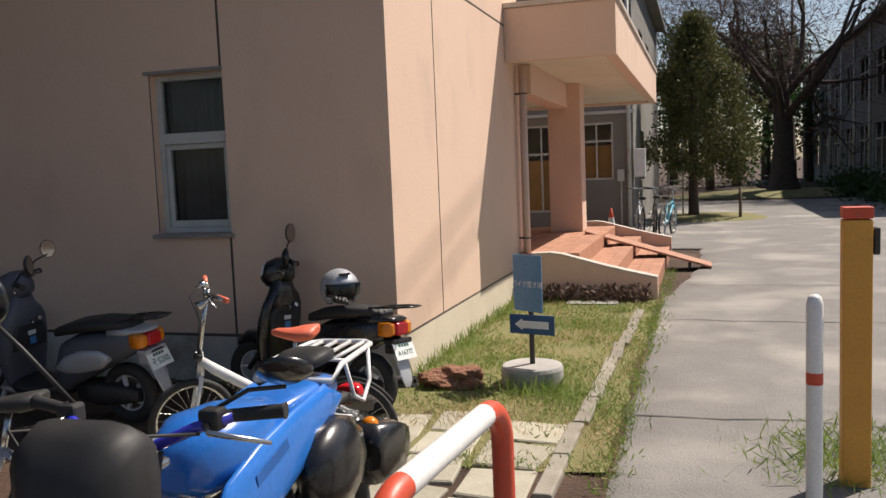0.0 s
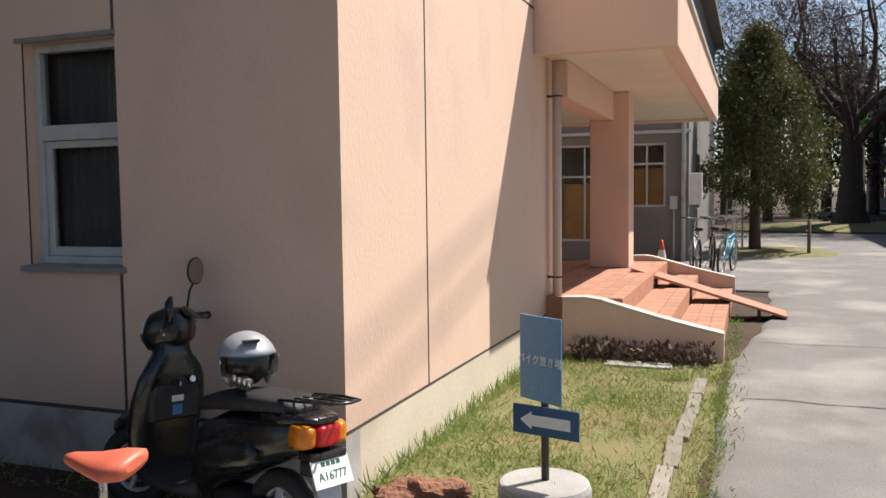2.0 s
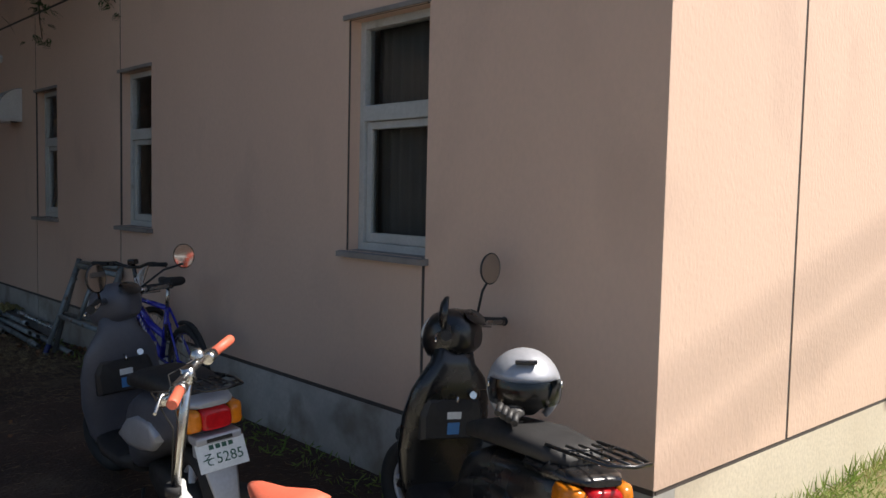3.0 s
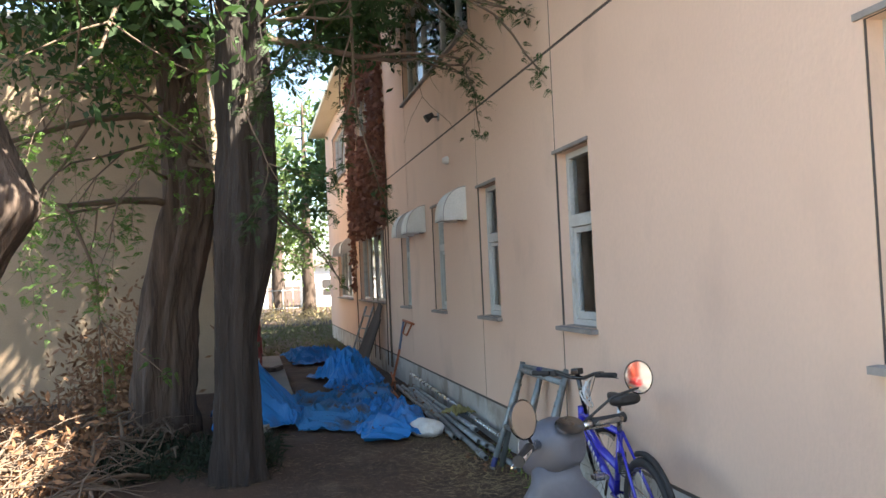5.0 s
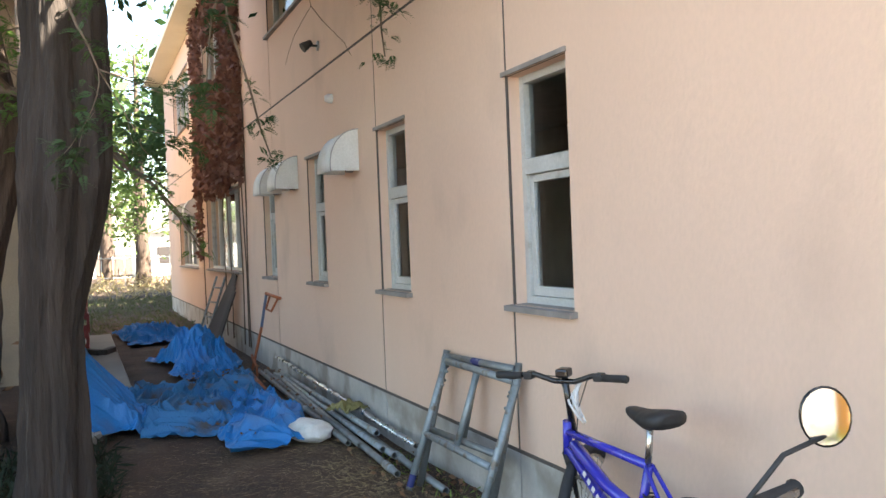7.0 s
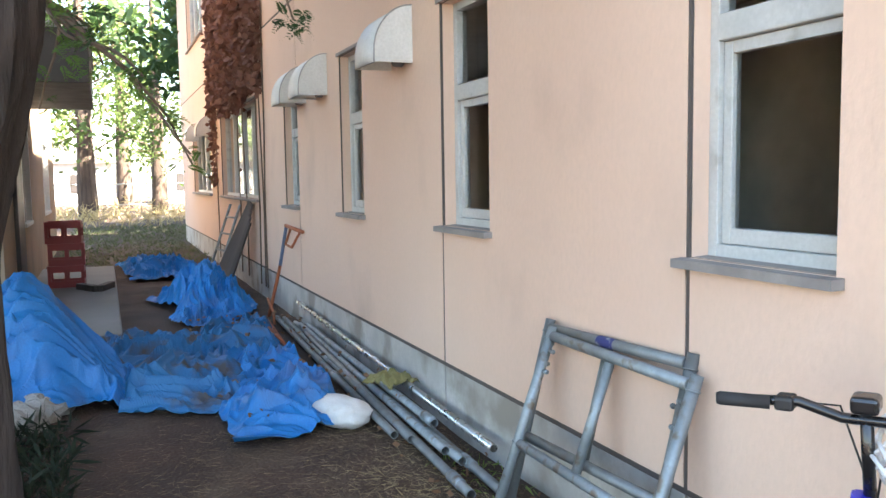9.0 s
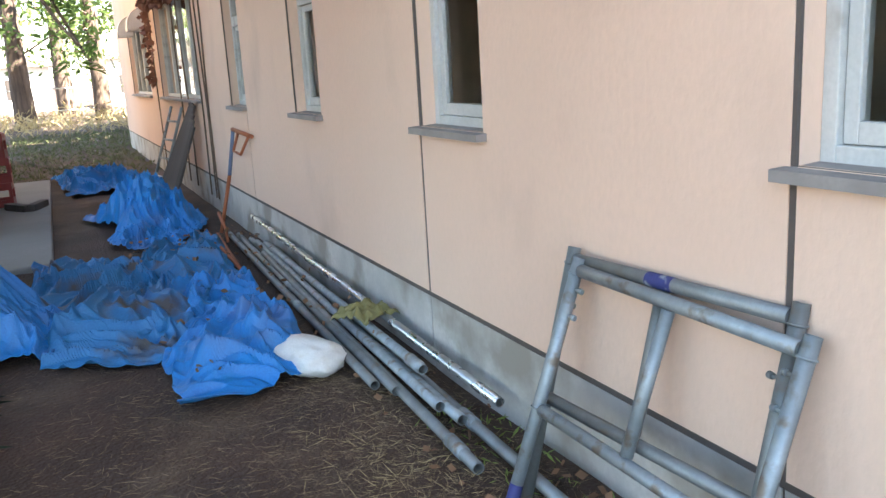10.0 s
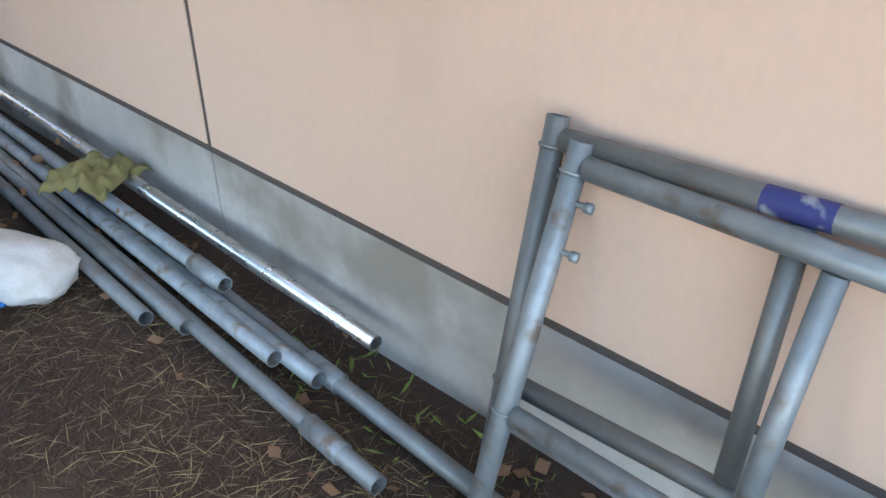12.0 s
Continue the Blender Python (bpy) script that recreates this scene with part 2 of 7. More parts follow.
# ---- ground ----
def sheet(name, xs, ys, height, mat, **tags):
    s = Shape()
    n = len(ys)
    s.add([(x, y, height(x, y)) for x in xs for y in ys], [(i * n + j, (i + 1) * n + j, (i + 1) * n + j + 1, i * n + j + 1) for i in range(len(xs) - 1) for j in range(n - 1)], True)
    return s.done(name, mat, recalc=False, kind="structure", **tags)


def steps(lo, hi, step, far=()):
    n = round((hi - lo) / step)
    out = [lo + (hi - lo) * i / n for i in range(n + 1)]
    return sorted([-f for f in far] + out + list(far))


sheet("ground", steps(-32, 12, 0.4, (70, 160, 400, 900)), steps(-8, 30, 0.4, (70, 160, 400, 900)), ground_height, SOIL, label="dark bare soil with dry pine needles and leaves", category="ground")


def asphalt_edge(y):
    edge = -0.48 if y < 10.5 else -0.40 + min(0.35, (y - 10.5) * 0.12)
    if y > 16:
        edge = -2.6
    return edge + 0.05 * noise.noise((0, y * 1.7, 3))


road = Shape()
ys = steps(-8, 34, 0.25)
rows = []
for y in ys:
    e = asphalt_edge(y)
    rows.append([(x, y, GROUND + 0.022 + 0.010 * noise.noise((x * 0.8, y * 0.8, 5)) + (-0.03 if k == 0 else 0)) for k, x in enumerate((e, e + 0.06, e + 0.4, 0.6, 1.5, 3, 6, 12, 24))])
road.loft(rows, caps=False, closed=False)
road.done("road", ASPHALT, recalc=False, kind="structure", label="worn grey asphalt road with patches and cracks", category="road")

# ---- main building ----
FACE, SIDE, BASE, BAND, TOP, FAR = 5.83, -2.22, 0.23, 3.17, 5.95, -26.8
building = tagged(new("wall_south"), kind="structure", label="pink stucco wall in panels with dark joints", category="wall")
holes = [(-4.29, -3.61, 1.07, 2.36), (-7.55, -6.92, 1.07, 2.36), (-9.79, -9.14, 1.07, 2.36), (-12.04, -11.39, 1.07, 2.36), (-14.36, -13.68, 1.07, 2.36), (-19.6, -16.1, 1.09, 2.40), (-24.2, -21.0, 1.09, 2.40)]
upper = [(-13.7, -9.88, 4.06, 5.35), (-19.4, -16.2, 4.15, 5.40), (-24.6, -21.6, 4.15, 5.40), (-7.58, -3.9, 4.06, 5.35)]
J = 0.0125
joints = [FAR, -20.4, -15.6, -13.68, -9.79, -7.55, -3.62, SIDE]
for a, b in zip(joints, joints[1:]):
    for lo, hi in ((BASE, BAND), (BAND, TOP)):
        cut = [(max(h[0], a + J), min(h[1], b - J), h[2], h[3]) for h in holes + upper if h[0] < b - J and h[1] > a + J and h[2] < hi and h[3] > lo]
        opening_wall("panel", "y", FACE, 1, a + J, (b - J) if b < SIDE else b, lo + (J if lo > 1 else 0.017), hi - J, cut, STUCCO, building, deep=0.004)
opening_wall("joint_backing", "y", FACE + 0.0045, 1, FAR, SIDE - 0.0045, BASE - 0.009, TOP, holes + upper, SEAL, building, deep=0.012)
opening_wall("wall_core", "y", FACE + 0.018, 1, FAR, SIDE - 0.18, BASE - 0.009, TOP, holes + upper, STUCCO, building, deep=0.14)
for a, b in zip(joints, joints[1:]):
    opening_wall("plinth", "y", FACE + 0.004, 1, a + 0.007, b - 0.007 if b < SIDE else SIDE - 0.004, -0.5, BASE - 0.010, [], PLINTH, building)
opening_wall("plinth_joint", "y", FACE + 0.016, 1, FAR, SIDE - 0.03, -0.5, BASE - 0.012, [], SEAL, building, deep=0.02)

side = tagged(new("wall_east"), kind="structure", label="sunlit pink stucco wall in panels with a pale plinth", category="wall")
SIDE_END = 10.35
for a, b in ((FACE, 6.99), (6.99, SIDE_END)):
    for lo, hi in ((BASE, BAND), (BAND, TOP)):
        opening_wall("panel", "x", SIDE, -1, a + (J if a > FACE else 0.0045), b - J, lo + J, hi - J, [], STUCCO, side, deep=0.004)
opening_wall("joint_backing", "x", SIDE - 0.0045, -1, FACE + 0.026, SIDE_END, BASE - 0.01, TOP, [], SEAL, side)
# lit copy of the plinth: warm sunlight is put into its colour
PLINTH_LIT = material("sunlit_plinth", (0.66, 0.58, 0.45), (0.58, 0.50, 0.38), rough=0.85, scale=2, fine=50, bump=0.3)
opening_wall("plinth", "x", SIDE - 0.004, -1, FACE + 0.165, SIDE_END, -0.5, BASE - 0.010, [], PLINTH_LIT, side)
# walls that close the building
opening_wall("wall_north", "y", 17.0, -1, FAR, -6.0, -0.5, TOP, [], STUCCO, kind="structure", label="pink stucco rear wall", category="wall")
opening_wall("wall_west", "x", FAR, 1, FACE + 0.17, 16.83, -0.5, TOP, [], STUCCO, kind="structure", label="pink stucco end wall", category="wall")
opening_wall("wall_recess", "x", -6.0, -1, SIDE_END + 0.16, 16.83, -0.5, TOP, [], STUCCO, kind="structure", label="pink stucco wall behind the entrance", category="wall")
Shape().box((-6.16, SIDE_END, -0.5), (SIDE, SIDE_END + 0.16, TOP)).done("wall_return", STUCCO, kind="structure", label="pink stucco return wall beside the entrance", category="wall")
Shape().box((FAR + 0.17, FACE + 0.17, -0.30), (SIDE - 0.2, 16.8, -0.2)).done("floor", INTERIOR, kind="structure", label="plain dim room floor", category="floor")
Shape().box((FAR + 0.17, 9.5, -0.2), (SIDE - 0.2, 9.6, TOP)).done("wall_inner", INTERIOR, kind="structure", label="plain dim room wall", category="wall")
Shape().box((FAR + 0.17, FACE + 0.18, 2.9), (SIDE - 0.2, 9.5, 3.1)).done("ceiling", INTERIOR, kind="structure", label="plain room ceiling", category="ceiling")
Shape().box((FAR - 0.6, FACE - 0.45, TOP), (SIDE + 0.45, 17.4, TOP + 0.12), 0.01).done("roof", CREAM, kind="structure", label="cream painted overhanging flat roof", category="roof")


def sash_window(name, x0, x1, z0, z1, mullions=(), transom=None, y=FACE, curtain=False):
    """A painted frame set back in its opening, with panes, and a sill that stands proud of the wall."""
    w = tagged(new(name), kind="structure", label="tall narrow window with pale grey frame" if x1 - x0 < 1 else "wide window with pale grey frame and sliding panes", category="window")
    back = y + 0.085
    s = Shape()
    t = 0.045
    s.box((x0, back, z0), (x0 + t, back + 0.07, z1), 0.004).box((x1 - t, back, z0), (x1, back + 0.07, z1), 0.004)
    s.box((x0 + t, back, z1 - t), (x1 - t, back + 0.07, z1), 0.004).box((x0 + t, back, z0), (x1 - t, back + 0.07, z0 + t), 0.004)
    for m in mullions:
        s.box((m - 0.03, back + 0.002, z0 + t), (m + 0.03, back + 0.068, z1 - t), 0.004)
    if transom:
        s.box((x0 + t, back - 0.006, transom - 0.045), (x1 - t, back + 0.066, transom + 0.045), 0.006)
        # the lower sash has a heavier frame of its own
        q = 0.042
        a, b, c, d = x0 + t + 0.002, x1 - t - 0.002, z0 + t + 0.002, transom - 0.047
        s.box((a, back + 0.02, c), (a + q, back + 0.06, d), 0.004).box((b - q, back + 0.02, c), (b, back + 0.06, d), 0.004)
        s.box((a + q, back + 0.02, c), (b - q, back + 0.06, c + q * 1.3), 0.004).box((a + q, back + 0.02, d - q), (b - q, back + 0.06, d), 0.004)
    s.done("frame", FRAME, w)
    pane = Shape().add([(x0 + t, back + 0.04, z0 + t), (x1 - t, back + 0.04, z0 + t), (x1 - t, back + 0.04, z1 - t), (x0 + t, back + 0.04, z1 - t)], [(0, 1, 2, 3)]).done("pane", GLASS, w)
    pane.visible_shadow = False
    ledge = Shape()
    ledge.prism([(y - 0.05, z0 - 0.035), (y - 0.05, z0 - 0.005), (back + 0.03, z0 + 0.006), (back + 0.03, z0 - 0.001), (y - 0.001, z0 - 0.002), (y - 0.001, z0 - 0.035)], x0 - 0.03, x1 + 0.03, "x")
    ledge.done("sill", SILL, w)
    head = Shape().box((x0 - 0.045, y - 0.012, z1 + 0.002), (x1 + 0.01, y + 0.09, z1 + 0.03), 0.003)
    head.done("head_trim", SILL, w)
    if curtain:
        c = Shape()
        n = 40
        c.loft([[(x0 + (x1 - x0) * i / n, back + 0.14 + 0.02 * math.sin(i * 1.3), z) for i in range(n + 1)] for z in (z0, z1)], caps=False, closed=False)
        c.done("curtain", material("dark_curtain", (0.07, 0.065, 0.06)), w)
    return w


for k, h in enumerate(holes):
    if h[1] - h[0] < 1:
        sash_window("window_%d" % (k + 1), *h, transom=1.845, curtain=k == 0)
    else:
        sash_window("window_%d" % (k + 1), *h, mullions=[h[0] + (h[1] - h[0]) * q for q in (0.25, 0.5, 0.75)])
for k, h in enumerate(upper):
    sash_window("window_%d" % (k + 10), *h, mullions=[h[0] + (h[1] - h[0]) * q for q in (0.29, 0.58, 0.79)])

# entrance canopy, pillar, platform and steps
CX, CY0, CY1, CZ0, CZ1 = -0.92, 9.75, 18.4, 2.74, 3.36
canopy = tagged(new("canopy"), kind="structure", label="pink stucco entrance canopy with a cream soffit", category="canopy")
s = Shape()
s.box((SIDE + 0.002, CY0, CZ0), (CX, CY0 + 0.14, CZ1), 0.008).box((CX - 0.14, CY0 + 0.142, CZ0), (CX, CY1, CZ1), 0.008).box((-4.3, CY1 - 0.14, CZ0), (CX - 0.142, CY1, CZ1), 0.008)
s.done("fascia", STUCCO, canopy)
Shape().box((-4.3, CY0 + 0.142, CZ0 + 0.06), (CX - 0.142, CY1 - 0.142, CZ0 + 0.2)).done("soffit", CREAM, canopy)
Shape().box((SIDE + 0.002, CY0 - 0.03, CZ1 + 0.002), (CX + 0.03, CY1 + 0.03, CZ1 + 0.06), 0.008).done("coping", COPING, canopy)
Shape().box((-2.39, 13.5, 0.42), (-1.86, 13.98, CZ0 + 0.06), 0.012).done("pillar", STUCCO, canopy)
Shape().box((-2.36, SIDE_END + 0.165, 2.42), (-2.06, 13.498, CZ0 + 0.058), 0.01).done("beam", STUCCO, canopy)

platform = tagged(new("entrance_steps"), kind="structure", label="brown tiled entrance platform with three shallow steps", category="steps")
PY0, PY1 = 10.21, 14.7
for x0, x1, z in ((-5.98, -1.46, 0.42), (-1.46, -1.02, 0.235), (-1.02, -0.55, 0.05)):
    Shape().box((x0 + 0.002, PY0, -0.4), (x1, PY1, z - 0.012)).done("step", TILE, platform)
tile = Shape().box((-0.072, -0.147, 0), (0.072, 0.147, 0.012), 0.003)
tile_mesh = tile.done("tile", TILE, platform).data
bpy.data.objects.remove(bpy.data.objects["tile"])
for x0, x1, z in ((-2.95, -1.46, 0.42), (-1.46, -1.02, 0.235), (-1.02, -0.55, 0.05)):
    for i in range(int((x1 - x0) / 0.15)):
        for j in range(15):
            t = new("tile", tile_mesh)
            t.parent = platform
            t.location = (x1 - 0.075 - i * 0.15, PY0 + 0.15 + j * 0.30, z - 0.012)


def curved_parapet(name, y0, y1, dz, label):
    """A low wall whose top falls in a soft curve beside the steps."""
    w = tagged(new(name), kind="structure", label=label, category="low wall")
    top = [(-2.02, 0.41), (-1.80, 0.42), (-1.65, 0.40), (-1.45, 0.345), (-1.1, 0.25), (-0.8, 0.18), (-0.52, 0.12)]
    Shape().prism([(-0.52, -0.4), (-2.02, -0.4)] + [(x, z + dz) for x, z in top], y0, y1, "y").done("body", STUCCO, w)
    s = Shape()
    s.loft([[(x, y0 - 0.012, z + dz + 0.001), (x, y1 + 0.012, z + dz + 0.001), (x, y1 + 0.012, z + dz + 0.028), (x, y0 - 0.012, z + dz + 0.028)] for x, z in top], smooth=False)
    s.done("coping", COPING, w)
    return w


curved_parapet("low_wall", 10.05, 10.2, 0.0, "pink stucco parapet with a curved pale coping")
curved_parapet("low_wall_rear", 14.71, 14.86, 0.06, "pink stucco rear parapet with a curved pale coping")

# ---- vehicles ----
RUBBER = material("black_rubber", (0.022, 0.022, 0.023), rough=0.75, scale=20, bump=0.2)
CHROME = material("dull_chrome", (0.62, 0.62, 0.62), (0.45, 0.45, 0.44), rough=0.25, metal=1.0, scale=12, bump=0.03)
BLACKPAINT = material("black_gloss_plastic", (0.012, 0.012, 0.013), rough=0.28, scale=10, bump=0.02, coat=0.3)
BLACKMATT = material("black_vinyl", (0.022, 0.021, 0.021), rough=0.6, scale=30, fine=200, bump=0.25, depth=0.001)
GREYPAINT = material("grey_scooter_paint", (0.085, 0.09, 0.112), (0.065, 0.07, 0.088), rough=0.5, scale=6, bump=0.03)
SILVERPAINT = material("silver_plastic", (0.46, 0.47, 0.50), (0.38, 0.39, 0.42), rough=0.35, scale=6, metal=0.3, bump=0.02)
WHITEPAINT = material("white_gloss_paint", (0.78, 0.78, 0.77), rough=0.3, scale=6, bump=0.02)
BLUEPAINT = material("blue_tank_paint", (0.02, 0.17, 0.60), (0.022, 0.195, 0.64), rough=0.28, scale=4, bump=0.02, coat=0.4)
DEEPBLUE = material("deep_blue_paint", (0.03, 0.035, 0.45), (0.03, 0.03, 0.36), rough=0.25, scale=5, bump=0.02, coat=0.5)
CORAL = material("coral_vinyl", (0.72, 0.16, 0.09), (0.62, 0.13, 0.07), rough=0.5, scale=8, fine=150, bump=0.15, depth=0.001)
REDLENS = material("red_lens", (0.55, 0.01, 0.015), rough=0.12, scale=30, bump=0.0)
AMBER = material("amber_lens", (0.75, 0.22, 0.01), rough=0.15, scale=30, bump=0.0)
PLATE = material("white_plate", (0.80, 0.82, 0.80), rough=0.4, scale=10, bump=0.0)
PLATEGREEN = material("green_plate_ink", (0.02, 0.10, 0.06), rough=0.5)
MIRROR = bpy.data.materials.new("mirror_glass")
MIRROR.use_nodes = True
MIRROR.node_tree.nodes["Principled BSDF"].inputs["Metallic"].default_value = 1.0
MIRROR.node_tree.nodes["Principled BSDF"].inputs["Roughness"].default_value = 0.04
MIRROR.node_tree.nodes["Principled BSDF"].inputs["Base Color"].default_value = (0.40, 0.39, 0.38, 1)


def words(text, size, mat, parent, m, name="lettering", depth=0.0008):
    """Flat letters that stand a hair proud of the thing that carries them."""
    c = bpy.data.curves.new(name, "FONT")
    c.body, c.size, c.extrude, c.align_x, c.align_y, c.resolution_u = text, size, depth, "CENTER", "CENTER", 2
    tmp = bpy.data.objects.new(name, c)
    me = bpy.data.meshes.new_from_object(tmp)
    bpy.data.objects.remove(tmp)
    bpy.data.curves.remove(c)
    me.materials.clear()
    me.materials.append(mat)
    ob = new(name, me)
    ob.matrix_world = m
    ob.parent = parent
    return ob


def wheel(parent, x, R, r, spokes, y=0.0, z=None, rim=CHROME, turn=0.0, disc=False):
    """A tyre, rim, hub and spokes in the plane across y."""
    z = R if z is None else z
    m = Matrix.Translation((x, y, z)) @ pose(0, 0, 0, 0, 0, turn)
    Shape().torus((0, 0, 0), (0, 1, 0), R - r, r, 36, 10).done("tyre", RUBBER, parent, m)
    s = Shape()
    s.torus((0, 0, 0), (0, 1, 0), R - 2 * r + 0.004, 0.011 + r * 0.15, 36, 6)
    s.tube([(0, -0.045, 0), (0, 0.045, 0)], 0.024, 10)
    for i in range(spokes):
        a = 2 * math.pi * i / spokes
        side = 0.03 if i % 2 else -0.03
        s.tube([(0.02 * math.cos(a + 0.5), side, 0.02 * math.sin(a + 0.5)), ((R - 2 * r) * math.cos(a), 0, (R - 2 * r) * math.sin(a))], 0.0016 if not disc else 0.02, 5, caps=False)
    s.done("rim", rim, parent, m)


def ring(cx, cz, w, h, x, n=16, power=0.6, lean=0.0):
    """A rounded cross-section, across y and z, at x."""
    out = []
    for i in range(n):
        a = 2 * math.pi * i / n
        c, s_ = math.cos(a), math.sin(a)
        yy = math.copysign(abs(c) ** power, c) * w / 2
        zz = math.copysign(abs(s_) ** power, s_) * h / 2
        out.append((x + lean * zz, cx + yy, cz + zz))
    return out


def hull(parts, name, mat, parent, power=0.6):
    """A smooth body lofted along x through (x, z, width, height) stations."""
    return Shape().loft([ring(0, z, w, h, x, 18, power) for x, z, w, h in parts]).done(name, mat, parent)


def hand_mirror(parent, foot, head, radius=(0.06, 0.045), face=(-1, 0, 0.1)):
    foot, head = Vector(foot), Vector(head)
    mid = foot.lerp(head, 0.55) + Vector((0.015, 0, 0.0))
    Shape().tube([foot, mid, head - Vector((0, 0, radius[0] * 0.6))], 0.006, 8).done("mirror_stem", BLACKMATT, parent)
    m = look(head, head - Vector(face))
    s = Shape()
    s.lathe([(0.001, -0.03), (0.6, -0.026), (0.95, -0.01), (1.0, 0.004), (0.94, 0.006)], m @ Matrix.Diagonal((radius[1], radius[0], 1, 1)), 24)
    s.done("mirror_shell", BLACKPAINT, parent)
    Shape().lathe([(0.0005, 0.005), (0.92, 0.005)], m @ Matrix.Diagonal((radius[1], radius[0], 1, 1)), 24, smooth=False).done("mirror_glass", MIRROR, parent)


STICKER = material("blue_sticker", (0.06, 0.22, 0.50), rough=0.5)


def scooter(paint, trim, plate_text, label, m, steer=0.0, logo=False, mirrors=((0.29, 1.02, 0.31), (0.29, 1.21, 0.31)), tail=None):
    """A small step-through scooter that faces +x, its wheels on z = 0."""
    v = tagged(new("scooter"), label=label, category="scooter", group="parked scooters")
    v.matrix_world = m
    column = Matrix.Translation((0.40, 0, 0.08)) @ pose(0, 0, 0, 0, 0, steer) @ Matrix.Translation((-0.40, 0, 0))
    for x, tr in ((0.62, steer * 0.5), (-0.52, 0)):
        wheel(v, x, 0.215, 0.045, 5, rim=SILVERPAINT, turn=tr, disc=True)
    hull([(-0.76, 0.60, 0.05, 0.04), (-0.70, 0.60, 0.22, 0.13), (-0.58, 0.58, 0.28, 0.20), (-0.40, 0.53, 0.31, 0.26), (-0.20, 0.47, 0.30, 0.34), (-0.06, 0.40, 0.27, 0.36), (0.0, 0.34, 0.22, 0.26)], "body", paint, v)
    hull([(-0.66, 0.70, 0.12, 0.03), (-0.60, 0.715, 0.24, 0.07), (-0.36, 0.705, 0.28, 0.09), (-0.16, 0.68, 0.26, 0.09), (-0.02, 0.645, 0.20, 0.07), (0.03, 0.63, 0.10, 0.04)], "seat", BLACKMATT, v)
    # side covers
    for sy in (-1, 1):
        s = Shape()
        s.loft([ring(sy * 0.145, z, 0.05, h, x, 14, 0.8) for x, z, h in ((-0.52, 0.50, 0.03), (-0.44, 0.49, 0.13), (-0.28, 0.47, 0.16), (-0.14, 0.44, 0.13), (-0.06, 0.42, 0.03))])
        s.done("side_cover", trim, v)
    # floor board and leg shield
    hull([(-0.06, 0.26, 0.24, 0.12), (0.08, 0.235, 0.30, 0.07), (0.28, 0.235, 0.32, 0.07), (0.38, 0.26, 0.30, 0.12)], "footboard", BLACKMATT, v)
    s = Shape()
    s.loft([[(x + d * 0.5 * math.sin(a) - 0.02 * abs(math.cos(a)), w / 2 * math.copysign(abs(math.cos(a)) ** 0.6, math.cos(a)), z) for a in (2 * math.pi * i / 18 for i in range(18))] for z, x, w, d in ((0.20, 0.40, 0.24, 0.08), (0.30, 0.42, 0.34, 0.12), (0.45, 0.41, 0.40, 0.13), (0.60, 0.385, 0.40, 0.14), (0.71, 0.36, 0.36, 0.13), (0.77, 0.35, 0.30, 0.12), (0.83, 0.36, 0.20, 0.13), (0.90, 0.37, 0.17, 0.12))])
    s.done("leg_shield", paint, v)
    Shape().loft([[(x, y * w, z + zz * h) for y, zz in ((-1, -1), (1, -1), (1.06, 0.2), (0.9, 1), (-0.9, 1), (-1.06, 0.2))] for x, w, h, z in ((0.345, 0.14, 0.10, 0.61), (0.305, 0.135, 0.09, 0.60), (0.29, 0.12, 0.075, 0.595))], smooth=False).done("inner_box", BLACKMATT, v)
    Shape().loft([ring(0, z, w, h, x, 16, 0.5) for x, z, w, h in ((0.2885, 0.655, 0.17, 0.05), (0.30, 0.655, 0.15, 0.04))]).done("tray", RUBBER, v)
    Shape().tube([(0.289, -0.075, 0.70), (0.27, -0.075, 0.705)], 0.016, 14).done("ignition_lock", CHROME, v)
    Shape().tube([(0.289, 0.0, 0.70), (0.262, 0.0, 0.695), (0.262, 0.0, 0.675)], 0.006, 8).done("bag_hook", CHROME, v)
    Shape().box((0.2865, -0.035, 0.60), (0.2885, 0.03, 0.63)).done("white_sticker", PLATE, v)
    Shape().box((0.2865, -0.03, 0.535), (0.2885, 0.025, 0.585)).done("blue_sticker", STICKER, v)
    hull([(0.80, 0.36, 0.04, 0.03), (0.76, 0.41, 0.12, 0.07), (0.66, 0.455, 0.16, 0.09), (0.54, 0.44, 0.16, 0.10), (0.46, 0.38, 0.14, 0.10)], "front_fender", paint, v)
    s = Shape()
    for sy in (-1, 1):
        s.tube([(0.44, sy * 0.07, 0.42), (0.62, sy * 0.075, 0.215)], 0.018, 8)
    s.tube([(0.44, 0, 0.36), (0.36, 0, 0.88)], 0.035, 10)
    s.done("fork", BLACKMATT, v)
    # handlebar head with dials
    hull([(0.51, 0.84, 0.10, 0.08), (0.47, 0.85, 0.19, 0.19), (0.40, 0.865, 0.24, 0.22), (0.33, 0.875, 0.22, 0.20), (0.285, 0.875, 0.17, 0.15), (0.265, 0.86, 0.10, 0.08)], "handlebar_cover", paint, v, 0.8).matrix_basis = column
    Shape().lathe([(0.0005, 0.0), (0.055, 0.0), (0.06, -0.006)], pose(0.285, 0, 0.955, 0, -35, 0) @ Matrix.Diagonal((0.8, 1.3, 1, 1)), 20).done("dial", BLACKPAINT, v, column)
    Shape().lathe([(0.0005, 0.02), (0.05, 0.015), (0.068, 0.0), (0.07, -0.02)], pose(0.495, 0, 0.865, 0, 80, 0), 20).done("headlamp", GLASSY, v, column)
